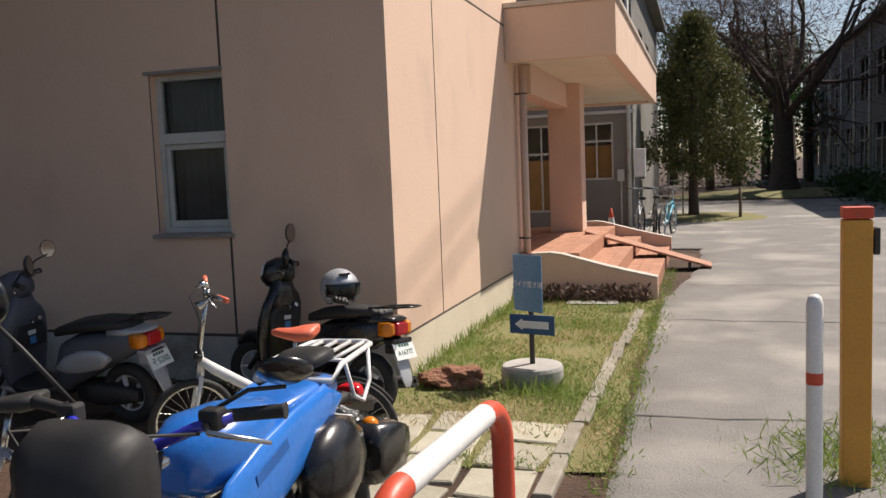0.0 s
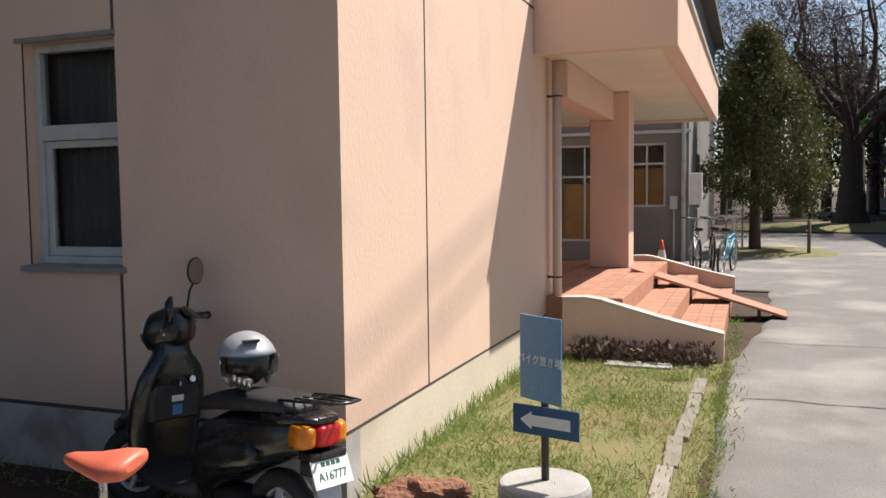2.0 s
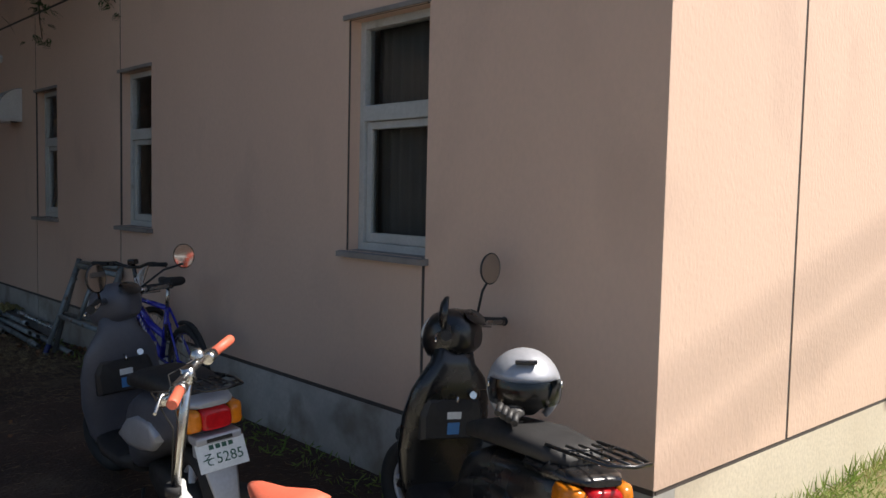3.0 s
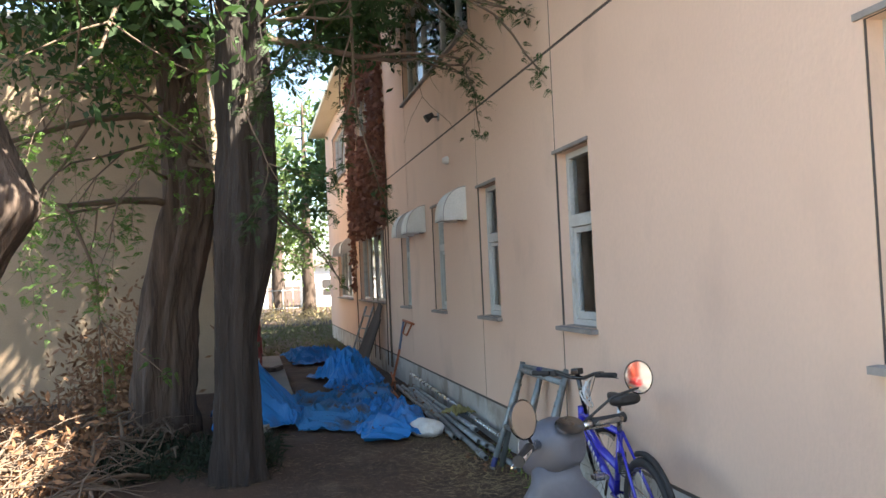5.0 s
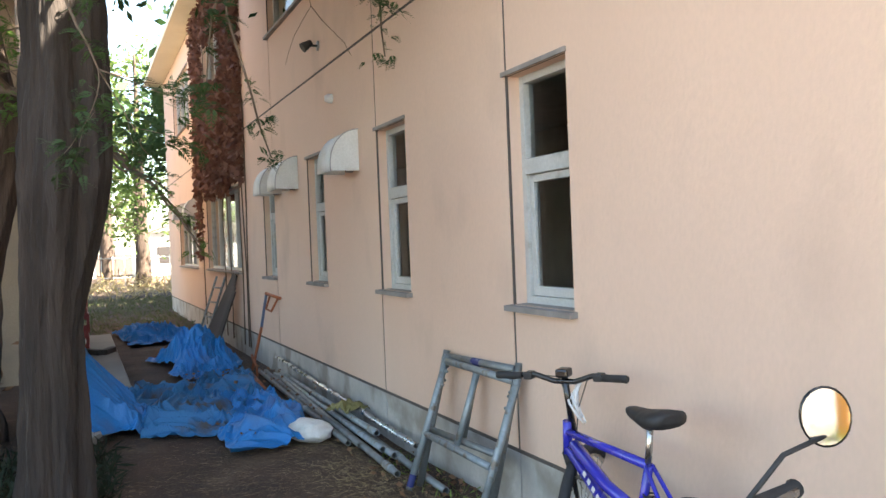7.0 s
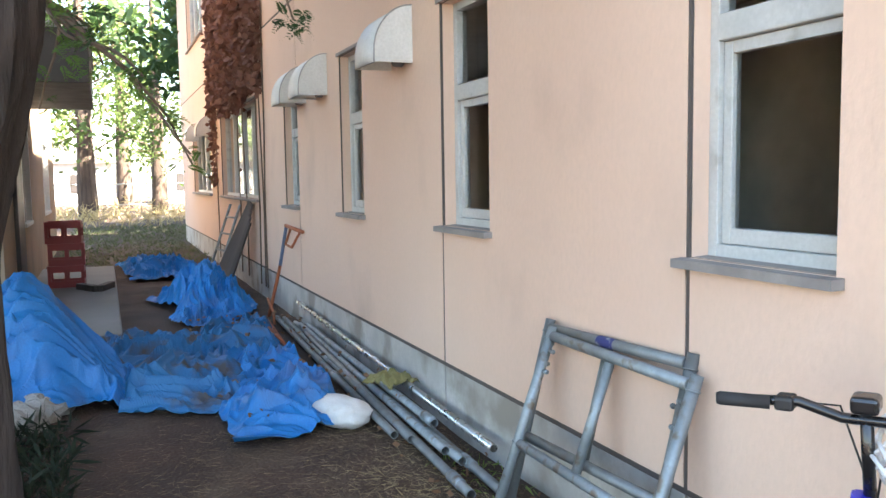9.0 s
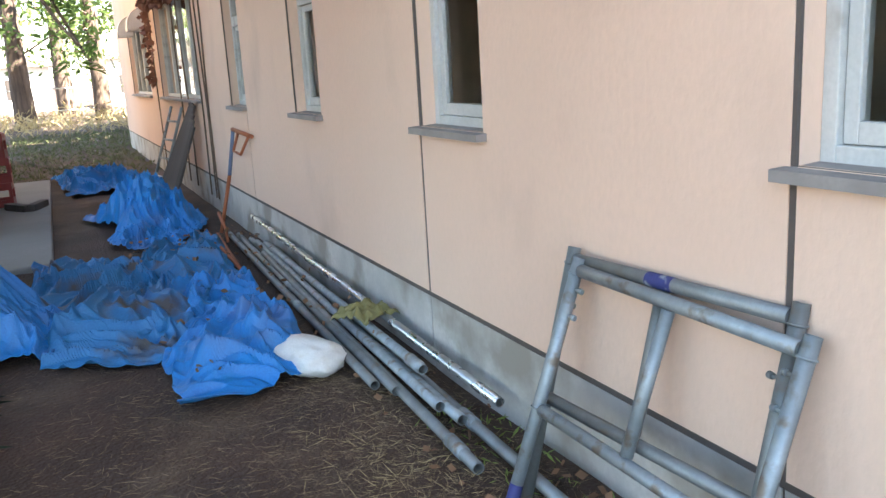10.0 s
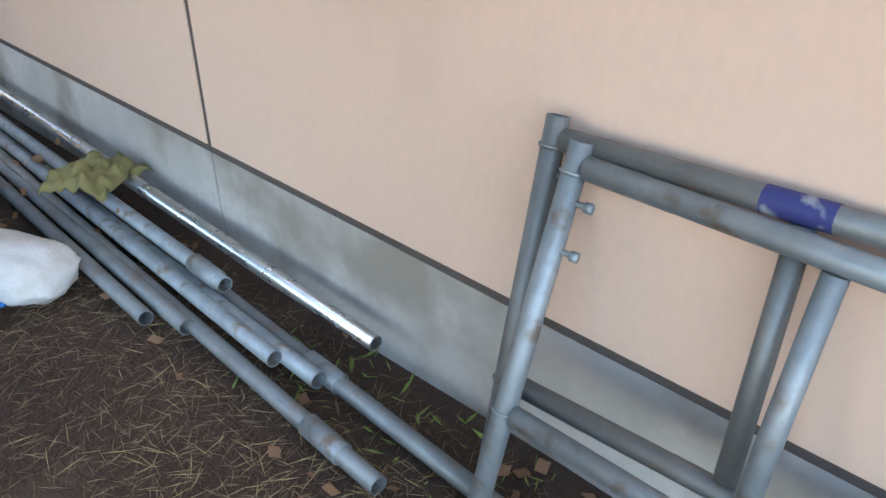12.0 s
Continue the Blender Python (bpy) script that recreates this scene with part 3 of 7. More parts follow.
    for sy in (-1, 1):
        Shape().tube([(0.37, sy * 0.10, 0.90), (0.33, sy * 0.20, 0.91), (0.27, sy * 0.33, 0.905)], [0.02, 0.014, 0.014], 10).done("handlebar", CHROME, v, column)
        Shape().tube([(0.335, sy * 0.20, 0.912), (0.322, sy * 0.23, 0.911), (0.275, sy * 0.335, 0.906), (0.272, sy * 0.345, 0.906)], [0.02, 0.018, 0.018, 0.022], 12).done("grip", RUBBER, v, column)
        Shape().tube([(0.36, sy * 0.16, 0.895), (0.365, sy * 0.22, 0.885), (0.325, sy * 0.32, 0.875)], [0.008, 0.007, 0.005], 6).done("brake_lever", CHROME, v, column)
        hand_mirror(v, column @ Vector((0.345, sy * 0.17, 0.92)), column @ Vector((mirrors[sy < 0][2], sy * mirrors[sy < 0][0], mirrors[sy < 0][1])), (0.068, 0.056) if logo else (0.072, 0.052), (-0.85, -0.4 * sy, 0.05) if logo else ((-0.5, -1, 0.0) if sy > 0 else (-1, -0.1, 0.02)))
        Shape().loft([ring(sy * y, 0.612, w, h, x, 16, 0.55) for x, y, w, h in ((-0.68, 0.095, 0.07, 0.10), (-0.745, 0.093, 0.07, 0.098), (-0.772, 0.086, 0.05, 0.08), (-0.778, 0.08, 0.02, 0.05))]).done("rear_indicator", AMBER, v)
    Shape().loft([ring(0, 0.612, w, h, x, 18, 0.45) for x, w, h in ((-0.69, 0.13, 0.10), (-0.755, 0.13, 0.10), (-0.785, 0.122, 0.082), (-0.79, 0.10, 0.06))]).done("tail_lamp", REDLENS, v)
    # tail cowl over the lamp, and a bracket with a slot between lamp and plate
    hull([(-0.50, 0.665, 0.26, 0.07), (-0.62, 0.668, 0.25, 0.06), (-0.72, 0.672, 0.20, 0.045), (-0.775, 0.675, 0.12, 0.02)], "tail_cowl", tail or trim, v)
    s = Shape().box((-0.79, -0.10, 0.515), (-0.70, 0.10, 0.55), 0.01).box((-0.775, -0.085, 0.45), (-0.70, 0.085, 0.513), 0.01)
    s.done("plate_bracket", tail or trim, v)
    Shape().box((-0.792, -0.055, 0.525), (-0.7895, 0.055, 0.54)).done("bracket_slot", BLACKMATT, v)
    # rear rack
    s = Shape()
    loop = [(-0.58, -0.10, 0.745), (-0.76, -0.10, 0.76), (-0.88, -0.075, 0.765), (-0.90, 0, 0.766), (-0.88, 0.075, 0.765), (-0.76, 0.10, 0.76), (-0.58, 0.10, 0.745)]
    s.tube(loop, 0.0065, 8)
    for yy in (-0.05, 0, 0.05):
        s.tube([(-0.62, yy, 0.75), (-0.885, yy, 0.765)], 0.005, 6)
    for xx in (-0.68, -0.79):
        s.tube([(xx, -0.1, 0.752), (xx, 0.1, 0.752)], 0.005, 6)
    for sy in (-1, 1):
        s.tube([(-0.60, sy * 0.09, 0.745), (-0.62, sy * 0.11, 0.66)], 0.006, 6)
    s.done("rack", BLACKPAINT, v)
    # rear mudguard, with the number plate on it
    Shape().loft([ring(0, z, w, 0.02, x, 10, 0.7, 0.0) for x, z, w in ((-0.70, 0.55, 0.16), (-0.76, 0.46, 0.16), (-0.80, 0.36, 0.13), (-0.83, 0.27, 0.10), (-0.835, 0.24, 0.06))]).done("mudguard", SILVERPAINT, v)
    base = pose(-0.805, 0, 0.47, 90, 0, -90) @ pose(0, 0, 0, -24, 0, 0)
    s = Shape().box((-0.105, -0.058, -0.001), (0.105, 0.058, 0.001), m=base)
    s.done("number_plate", PLATE, v)
    front = base @ pose(0, 0, 0.0022)
    words(plate_text, 0.30 / len(plate_text), PLATEGREEN, v, front @ pose(0.0, -0.014, 0), "plate_number")
    s = Shape()
    for i in range(4):
        s.box((-0.05 + i * 0.028, 0.028, 0), (-0.05 + i * 0.028 + 0.02, 0.046, 0.0008), m=front)
    s.done("plate_town", PLATEGREEN, v)
    # engine, exhaust, stand
    hull([(-0.62, 0.20, 0.10, 0.08), (-0.50, 0.21, 0.16, 0.14), (-0.30, 0.21, 0.20, 0.18), (-0.12, 0.22, 0.14, 0.14)], "engine", BLACKMATT, v)
    Shape().tube([(-0.2, -0.13, 0.15), (-0.42, -0.14, 0.18), (-0.78, -0.14, 0.24)], [0.018, 0.045, 0.04], 12, hollow=0.4).done("exhaust", BLACKMATT, v)
    s = Shape()
    s.tube([(-0.12, -0.10, 0.15), (-0.22, -0.16, 0.0), (-0.20, 0.16, 0.0), (-0.12, 0.10, 0.15)], 0.009, 8)
    s.done("stand", BLACKMATT, v)
    if logo:
        Shape().torus((0.33, 0, 0.985), (-0.6, 0, 0.8), 0.022, 0.003, 20, 6).done("emblem", WHITEPAINT, v)
        Shape().box((-0.575, -0.06, 0.693), (-0.571, 0.06, 0.703)).done("lettering_bar", BLACKPAINT, v)
    return v


GLASSY = material("lamp_lens", (0.7, 0.72, 0.72), rough=0.08, scale=30, bump=0.0)


def bicycle(frame_mat, R, label, m, grip_mat=RUBBER, seat_mat=BLACKMATT, bars="flat", full=False, base=1.0, saddle=0.79, bar_z=0.95, steer=0.0, fat=0.022, folding=False, mark=0.0):
    """A bicycle that faces +x, wheels on z = 0."""
    v = tagged(new("bicycle"), label=label, category="bicycle", group="parked bicycles")
    v.matrix_world = m
    h = base / 2
    hub = Vector((h - 0.13 + 0.13 * math.cos(radians(steer)), 0.13 * math.sin(radians(steer)), R))
    wheel(v, hub.x, R, fat, 24, y=hub.y, turn=steer)
    wheel(v, -h, R, fat, 24)
    turn_m = Matrix.Translation((h - 0.13, 0, 0)) @ pose(0, 0, 0, 0, 0, steer) @ Matrix.Translation((0.13 - h, 0, 0))
    head = Vector((h - 0.10, 0, 2 * R + 0.09))
    crank = Vector((-0.06, 0, R + 0.02))
    seat_low = Vector((-0.20, 0, min(saddle - 0.18, 2 * R + 0.08)))
    s = Shape()
    if folding:
        s.tube([head, head + Vector((-0.10, 0, -0.06)), crank + Vector((0.05, 0, 0.10)), crank + Vector((-0.08, 0, 0.06))], [0.026, 0.032, 0.032, 0.03], 14)
        s.tube([crank, crank + Vector((-0.12, 0, 0.36))], 0.02, 12)
    else:
        s.tube([head - Vector((0, 0, 0.08)), crank], 0.024, 12)
        s.tube([head, seat_low], 0.019, 12)
        s.tube([crank, seat_low], 0.018, 12)
    for sy in (-1, 1):
        s.tube([crank + Vector((0, sy * 0.03, 0)), (-h, sy * 0.055, R)], 0.010, 8)
        s.tube([(seat_low if not folding else crank + Vector((-0.08, 0, 0.22))) + Vector((0, sy * 0.015, 0)), (-h, sy * 0.055, R)], 0.009, 8)
    s.tube([head - Vector((0.01, 0, -0.05)), head + Vector((0.012, 0, -0.10))], 0.022, 12)
    s.done("frame", frame_mat, v)
    s = Shape()
    for sy in (-1, 1):
        s.tube([head + Vector((0.01, sy * 0.035, -0.10)), (h - 0.04, sy * 0.045, R + 0.12), (h, sy * 0.05, R)], [0.014, 0.012, 0.009], 8)
    s.tube([head + Vector((0.01, -0.04, -0.10)), head + Vector((0.01, 0.04, -0.10))], 0.016, 8)
    s.done("fork", frame_mat if not full else BLACKPAINT, v, turn_m)
    stem_top = Vector((h - 0.15 - (bar_z - head.z) * 0.18 + (0.05 if full else 0), 0, bar_z))
    s = Shape()
    s.tube([head, stem_top], 0.015, 10)
    w = 0.27 if not full else 0.31
    s.tube([stem_top + Vector((-0.05, -w, 0.01)), stem_top + Vector((-0.01, -0.14, 0.01)), stem_top + Vector((0, -0.05, -0.02 if full else 0.0)), stem_top + Vector((0, 0.05, -0.02 if full else 0.0)), stem_top + Vector((-0.01, 0.14, 0.01)), stem_top + Vector((-0.05, w, 0.01))], 0.0125, 10)
    s.done("handlebar", CHROME if not full else BLACKPAINT, v, turn_m)
    for sy in (-1, 1):
        Shape().tube([stem_top + Vector((-0.03, sy * (w - 0.11), 0.006)), stem_top + Vector((-0.052, sy * w, 0.01)), stem_top + Vector((-0.054, sy * (w + 0.008), 0.01))], [0.016, 0.0165, 0.013], 12).done("grip", grip_mat, v, turn_m)
        Shape().tube([stem_top + Vector((0.0, sy * (w - 0.13), 0)), stem_top + Vector((0.025, sy * (w - 0.11), -0.005)), stem_top + Vector((0.01, sy * (w - 0.02), -0.02))], [0.008, 0.006, 0.005], 6).done("brake_lever", CHROME, v, turn_m)
        Shape().tube([stem_top + Vector((0.02, sy * 0.14, 0)), stem_top + Vector((0.09, sy * 0.07, -0.02)), stem_top + Vector((0.07, sy * 0.02, -0.16)), head + Vector((0.02, 0, -0.04))], 0.0028, 5).done("cable", BLACKMATT, v, turn_m)
    Shape().tube([seat_low - Vector((-0.015, 0, 0.05)), (-0.23, 0, saddle - 0.03)], 0.0135, 10).done("seat_post", CHROME, v)
    s = Shape()
    s.loft([ring(0, saddle + z, w2, h2, x, 16, 0.75) for x, z, w2, h2 in ((-0.37, 0.015, 0.08, 0.03), (-0.355, 0.01, 0.15, 0.065), (-0.29, 0.0, 0.165, 0.07), (-0.20, -0.005, 0.10, 0.055), (-0.12, 0.0, 0.05, 0.045), (-0.09, 0.0, 0.025, 0.03))])
    s.done("saddle", seat_mat, v)
    s = Shape()
    s.lathe([(0.085, -0.003), (0.095, 0.0), (0.085, 0.003)], Matrix.Translation(crank + Vector((0, -0.05, 0))) @ pose(0, 0, 0, 90), 28)
    s.tube([crank + Vector((0, -0.07, 0)), crank + Vector((0.10, -0.08, -0.13))], 0.009, 8).tube([crank + Vector((0, 0.07, 0)), crank + Vector((-0.10, 0.08, 0.13))], 0.009, 8)
    s.box(crank + Vector((0.06, -0.17, -0.145)), crank + Vector((0.14, -0.085, -0.12)), 0.006).box(crank + Vector((-0.14, 0.085, 0.12)), crank + Vector((-0.06, 0.17, 0.145)), 0.006)
    s.tube([crank + Vector((0, -0.05, 0.09)), (-h, -0.05, R + 0.035)], 0.004, 6).tube([crank + Vector((0, -0.05, -0.09)), (-h, -0.05, R - 0.035)], 0.004, 6)
    s.done("crank", CHROME, v)
    for x, a0, a1 in ((h, 20, 150), (-h, 30, 190)) if not (full or folding) else ((-h, 30, 110),):
        Shape().torus((x, 0, R), (0, 1, 0), R + 0.018, 0.010 if not full else 0.016, 18, 6, arc=(a0, a1)).done("mudguard", RUBBER, v)
    Shape().tube([(-h + 0.05, 0.06, R - 0.02), (-h + 0.08, 0.20, 0.004)], 0.008, 8).done("kickstand", CHROME, v)
    if full:
        Shape().tube([head - Vector((0.05, 0, 0.05)), head + Vector((-0.30, 0, -0.17)), crank + Vector((-0.06, 0, 0.16))], [0.03, 0.027, 0.022], 12).done("swing_frame", frame_mat, v)
        for sy in (-1, 1):
            Shape().tube([head + Vector((0.0, sy * 0.045, -0.10)), (h - 0.03, sy * 0.05, R + 0.16)], 0.02, 10).done("fork_sleeve", BLACKMATT, v, turn_m)
        s = Shape()
        for i in range(20):
            s.torus((-0.19, 0, R + 0.16 + i * 0.006), (0, 0, 1), 0.025, 0.004, 10, 4) if i % 2 else None
        s.done("spring", BLACKPAINT, v)
    if mark:
        # unreadable maker's marks: a row of short bars along the down tube
        way = (crank - head).normalized()
        for sy in (-1, 1):
            bars = Shape()
            for k in range(5):
                c = head.lerp(crank, 0.5) + way * mark * (k / 4 - 0.5) + Vector((0, sy * 0.031, -0.006))
                bars.box((-0.010, -0.0012, -0.013), (0.010, 0.0012, 0.013), m=Matrix.Translation(c) @ pose(0, 0, 0, 0, -math.degrees(math.atan2(way.z, way.x)), 0))
            bars.done("maker_mark", WHITEPAINT if full else BLACKPAINT, v)
    if folding:
        Shape().lathe([(0.0, 0.026), (0.014, 0.024), (0.022, 0.012), (0.024, 0.0)], Matrix.Translation(stem_top + Vector((0.0, -0.10, 0.018))), 18).done("bell", CHROME, v, turn_m)
        for sy in (-1, 1):
            Shape().tube([stem_top + Vector((-0.022, sy * (w - 0.155), 0.0)), stem_top + Vector((-0.028, sy * (w - 0.115), 0.004))], 0.019, 14).done("bar_clamp", CHROME, v, turn_m)
        Shape().tube([stem_top + Vector((0.0, 0.0, -0.03)), stem_top + Vector((0.0, 0.0, 0.02))], 0.021, 14).tube([stem_top + Vector((0.0, 0.05, -0.02)), stem_top + Vector((0.05, 0.05, -0.05)), stem_top + Vector((0.075, 0.05, -0.055))], [0.012, 0.022, 0.024], 14).done("stem_clamp", CHROME, v, turn_m)
        Shape().tube([head + Vector((0, 0, 0.02)), head + Vector((-0.006, 0, 0.05))], 0.026, 14).done("hinge_collar", RUBBER, v, turn_m)
    if full:
        for sy in (-1, 1):
            Shape().box(stem_top + Vector((-0.035, sy * 0.17 - 0.022, -0.012)), stem_top + Vector((0.02, sy * 0.17 + 0.022, 0.022)), 0.008).done("shifter", BLACKMATT, v, turn_m)
        Shape().box(stem_top + Vector((-0.035, -0.03, 0.0)), stem_top + Vector((0.03, 0.03, 0.04)), 0.01).done("bar_clamp", BLACKPAINT, v, turn_m)
    return v


scooter(BLACKPAINT, BLACKPAINT, "A16777", "black scooter with a rear rack parked at the wall", pose(-2.66, 5.27, GROUND, 4, 0, 162), steer=42, mirrors=((0.27, 0.98, 0.31), (0.20, 1.15, 0.31)))
scooter(GREYPAINT, SILVERPAINT, "そ5285", "dark grey scooter with silver side covers on soil", pose(-4.27, 4.71, GROUND, -5, 0, 177), steer=37, logo=True, mirrors=((0.38, 1.06, 0.20), (0.38, 1.06, 0.20)))


def helmet(m):
    """An open-face helmet with a clear visor and dark lining."""
    v = tagged(new("helmet"), label="silver open-face motorcycle helmet resting on a scooter seat", category="helmet")
    v.matrix_world = m
    bm = bmesh.new()
    bmesh.ops.create_uvsphere(bm, u_segments=32, v_segments=20, radius=1.0)
    gone = [f for f in bm.faces if f.calc_center_median().z < -0.72 or (f.calc_center_median().x > 0.45 and f.calc_center_median().z < 0.28)]
    bmesh.ops.delete(bm, geom=gone, context="FACES")
    for p in bm.verts:
        p.co = Vector((p.co.x * 0.135, p.co.y * 0.122, p.co.z * 0.125 + 0.09))
    shell = Shape().take(bm, smooth=True).done("shell", SILVERPAINT, v)
    thick = shell.modifiers.new("thickness", "SOLIDIFY")
    thick.thickness = 0.022
    bm = bmesh.new()
    bmesh.ops.create_uvsphere(bm, u_segments=32, v_segments=20, radius=1.0)
    gone = [f for f in bm.faces if not (f.calc_center_median().x > 0.42 and -0.35 < f.calc_center_median().z < 0.34)]
    bmesh.ops.delete(bm, geom=gone, context="FACES")
    for p in bm.verts:
        p.co = Vector((p.co.x * 0.145, p.co.y * 0.128, p.co.z * 0.13 + 0.09))
    Shape().take(bm, smooth=True).done("visor", SMOKE, v)
    Shape().blob((-0.005, 0, 0.085), (0.105, 0.095, 0.095)).done("lining", BLACKMATT, v)
    Shape().box((0.085, -0.035, 0.182), (0.112, 0.035, 0.194), 0.003).done("vent", BLACKPAINT, v)
    for sy in (-1, 1):
        Shape().lathe([(0.0005, 0.006), (0.012, 0.005), (0.014, 0)], pose(0.055, sy * 0.115, 0.11, -90 * sy, 0, 0), 14).done("visor_pivot", CHROME, v)
    return v


SMOKE = glass_material("smoke_visor", (0.30, 0.32, 0.33), 1.6)
helmet(pose(-2.44, 5.29, GROUND + 0.745, 0, 0, -45) @ Matrix.Scale(1.12, 4))
GLOVE = material("worn_black_leather", (0.035, 0.033, 0.032), rough=0.55, scale=30)
s = Shape()
for k in range(4):
    s.tube([(-2.45 + 0.02 * k, 5.13 + 0.006 * k, GROUND + 0.785), (-2.44 + 0.024 * k, 5.10, GROUND + 0.81 - 0.008 * k), (-2.42 + 0.026 * k, 5.065, GROUND + 0.79 - 0.006 * k)], 0.013, 8)
s.blob((-2.42, 5.14, GROUND + 0.785), (0.05, 0.04, 0.025))
s.done("glove", GLOVE, None, pose(0.045, 0.02, 0.0), label="worn black leather glove lying beside the helmet", category="glove")

bicycle(WHITEPAINT, 0.255, "white folding bicycle with coral grips and saddle", pose(-2.406, 4.266, GROUND, -12, 0, 179), CORAL, CORAL, base=1.06, saddle=0.79, bar_z=1.0, steer=46, folding=True, mark=0.13)
bicycle(DEEPBLUE, 0.31, "deep blue suspension bicycle leaning on the wall", pose(-6.18, 5.58, GROUND, -3, 0, 178), base=1.02, saddle=0.895, bar_z=0.965, steer=-56, full=True, fat=0.026, mark=0.16)


MARK = material("dark_blue_print", (0.02, 0.13, 0.44), rough=0.35)


RACKWHITE = material("pale_rack_paint", (0.72, 0.72, 0.71), (0.6, 0.6, 0.6), rough=0.3, scale=12, bump=0.02)


def motorcycle(m):
    """A small off-road motorcycle that faces +x."""
    v = tagged(new("motorcycle"), label="blue and black off-road motorcycle with a chrome rack", category="motorcycle")
    v.matrix_world = m
    wheel(v, 0.68, 0.32, 0.05, 28, turn=10)
    wheel(v, -0.66, 0.30, 0.055, 28)
    hull([(0.28, 0.84, 0.10, 0.06), (0.24, 0.86, 0.20, 0.17), (0.12, 0.87, 0.28, 0.22), (-0.06, 0.865, 0.27, 0.20), (-0.18, 0.86, 0.21, 0.17), (-0.24, 0.85, 0.10, 0.08)], "tank", BLUEPAINT, v)
    for sy in (-1, 1):
        s = Shape()
        s.loft([ring(sy * 0.135, z, 0.035, h, x, 12, 0.8) for x, z, h in ((0.30, 0.72, 0.03), (0.22, 0.72, 0.20), (0.05, 0.74, 0.26), (-0.18, 0.80, 0.22), (-0.40, 0.85, 0.16), (-0.50, 0.86, 0.03))])
        s.done("side_panel", BLUEPAINT, v)
        s = Shape()
        s.blob((-0.40, sy * 0.15, 0.65), (0.22, 0.09, 0.17))
        s.done("black_cover", BLACKPAINT, v)
        Shape().tube([(-0.66, sy * 0.11, 0.30), (-0.46, sy * 0.12, 0.74)], 0.02, 10).done("shock", CHROME, v)
        Shape().tube([(0.68, sy * 0.075, 0.32), (0.60, sy * 0.085, 0.58), (0.44, sy * 0.085, 0.98)], [0.026, 0.026, 0.02], 12).done("fork", BLACKMATT, v)
        Shape().blob((-0.74, sy * 0.15, 0.68), (0.035, 0.035, 0.035)).done("rear_indicator", AMBER, v)
        Shape().blob((0.60, sy * 0.18, 0.80), (0.035, 0.04, 0.035)).done("front_indicator", AMBER, v)
        Shape().tube([(0.40, sy * 0.20, 1.035), (0.36, sy * 0.25, 1.05), (0.32, sy * 0.375, 1.055), (0.318, sy * 0.385, 1.055)], [0.02, 0.017, 0.018, 0.022], 12).done("grip", RUBBER, v)
        Shape().box((0.355, sy * 0.215 - 0.03, 1.02), (0.405, sy * 0.215 + 0.03, 1.075), 0.01).done("switch_box", BLACKMATT, v)
        Shape().tube([(0.41, sy * 0.21, 1.04), (0.44, sy * 0.24, 1.03), (0.40, sy * 0.385, 1.0)], [0.010, 0.008, 0.006], 8).done("brake_lever", CHROME, v)
        words_dir = pose(0.0, sy * 0.1535, 0.80, 90, 0, 0 if sy < 0 else 180)
        Shape().box((-0.10, -0.018, 0), (0.10, 0.018, 0.001), m=words_dir @ pose(0, 0, 0, 0, 0, -14 if sy < 0 else 14)).done("maker_mark", MARK, v)
    hull([(-0.14, 0.865, 0.16, 0.05), (-0.22, 0.88, 0.22, 0.10), (-0.42, 0.885, 0.24, 0.10), (-0.56, 0.885, 0.22, 0.09), (-0.62, 0.88, 0.14, 0.05)], "seat", BLUEPAINT, v)
    Shape().tube([(0.36, -0.26, 1.05), (0.41, -0.18, 1.03), (0.43, -0.07, 0.985), (0.43, 0.07, 0.985), (0.41, 0.18, 1.03), (0.36, 0.26, 1.05)], 0.0155, 12).done("handlebar", DEEPBLUE, v)
    s = Shape()
    for sy in (-1, 1):
        s.box((0.40, sy * 0.055 - 0.018, 0.955), (0.46, sy * 0.055 + 0.018, 1.008), 0.008)
    s.box((0.40, -0.1, 0.93), (0.50, 0.1, 0.955), 0.01)
    s.done("clamp", CHROME, v)
    hull([(0.72, 0.84, 0.14, 0.22), (0.66, 0.88, 0.30, 0.38), (0.58, 0.92, 0.34, 0.36), (0.52, 0.95, 0.31, 0.22), (0.49, 0.97, 0.20, 0.10)], "headlamp_cowl", BLACKMATT, v, 0.42)
    Shape().lathe([(0.0005, 0.03), (0.06, 0.022), (0.085, 0.0)], pose(0.695, 0, 0.82, 0, 85, 0), 20).done("headlamp", GLASSY, v)
    hull([(1.02, 0.66, 0.06, 0.02), (0.90, 0.71, 0.13, 0.03), (0.66, 0.735, 0.15, 0.04), (0.46, 0.70, 0.12, 0.03)], "front_fender", BLUEPAINT, v)
    hull([(-0.42, 0.80, 0.16, 0.05), (-0.70, 0.80, 0.18, 0.05), (-0.95, 0.72, 0.16, 0.03), (-1.02, 0.66, 0.10, 0.02)], "rear_fender", BLACKMATT, v)
    Shape().loft([ring(0, 0.76, w, 0.07, x, 14) for x, w in ((-0.86, 0.11), (-0.92, 0.11), (-0.94, 0.08))]).done("tail_lamp", REDLENS, v)
    hull([(-0.24, 0.40, 0.12, 0.16), (-0.10, 0.40, 0.26, 0.30), (0.10, 0.42, 0.28, 0.30), (0.26, 0.44, 0.20, 0.22), (0.32, 0.46, 0.10, 0.12)], "engine", BLACKMATT, v)
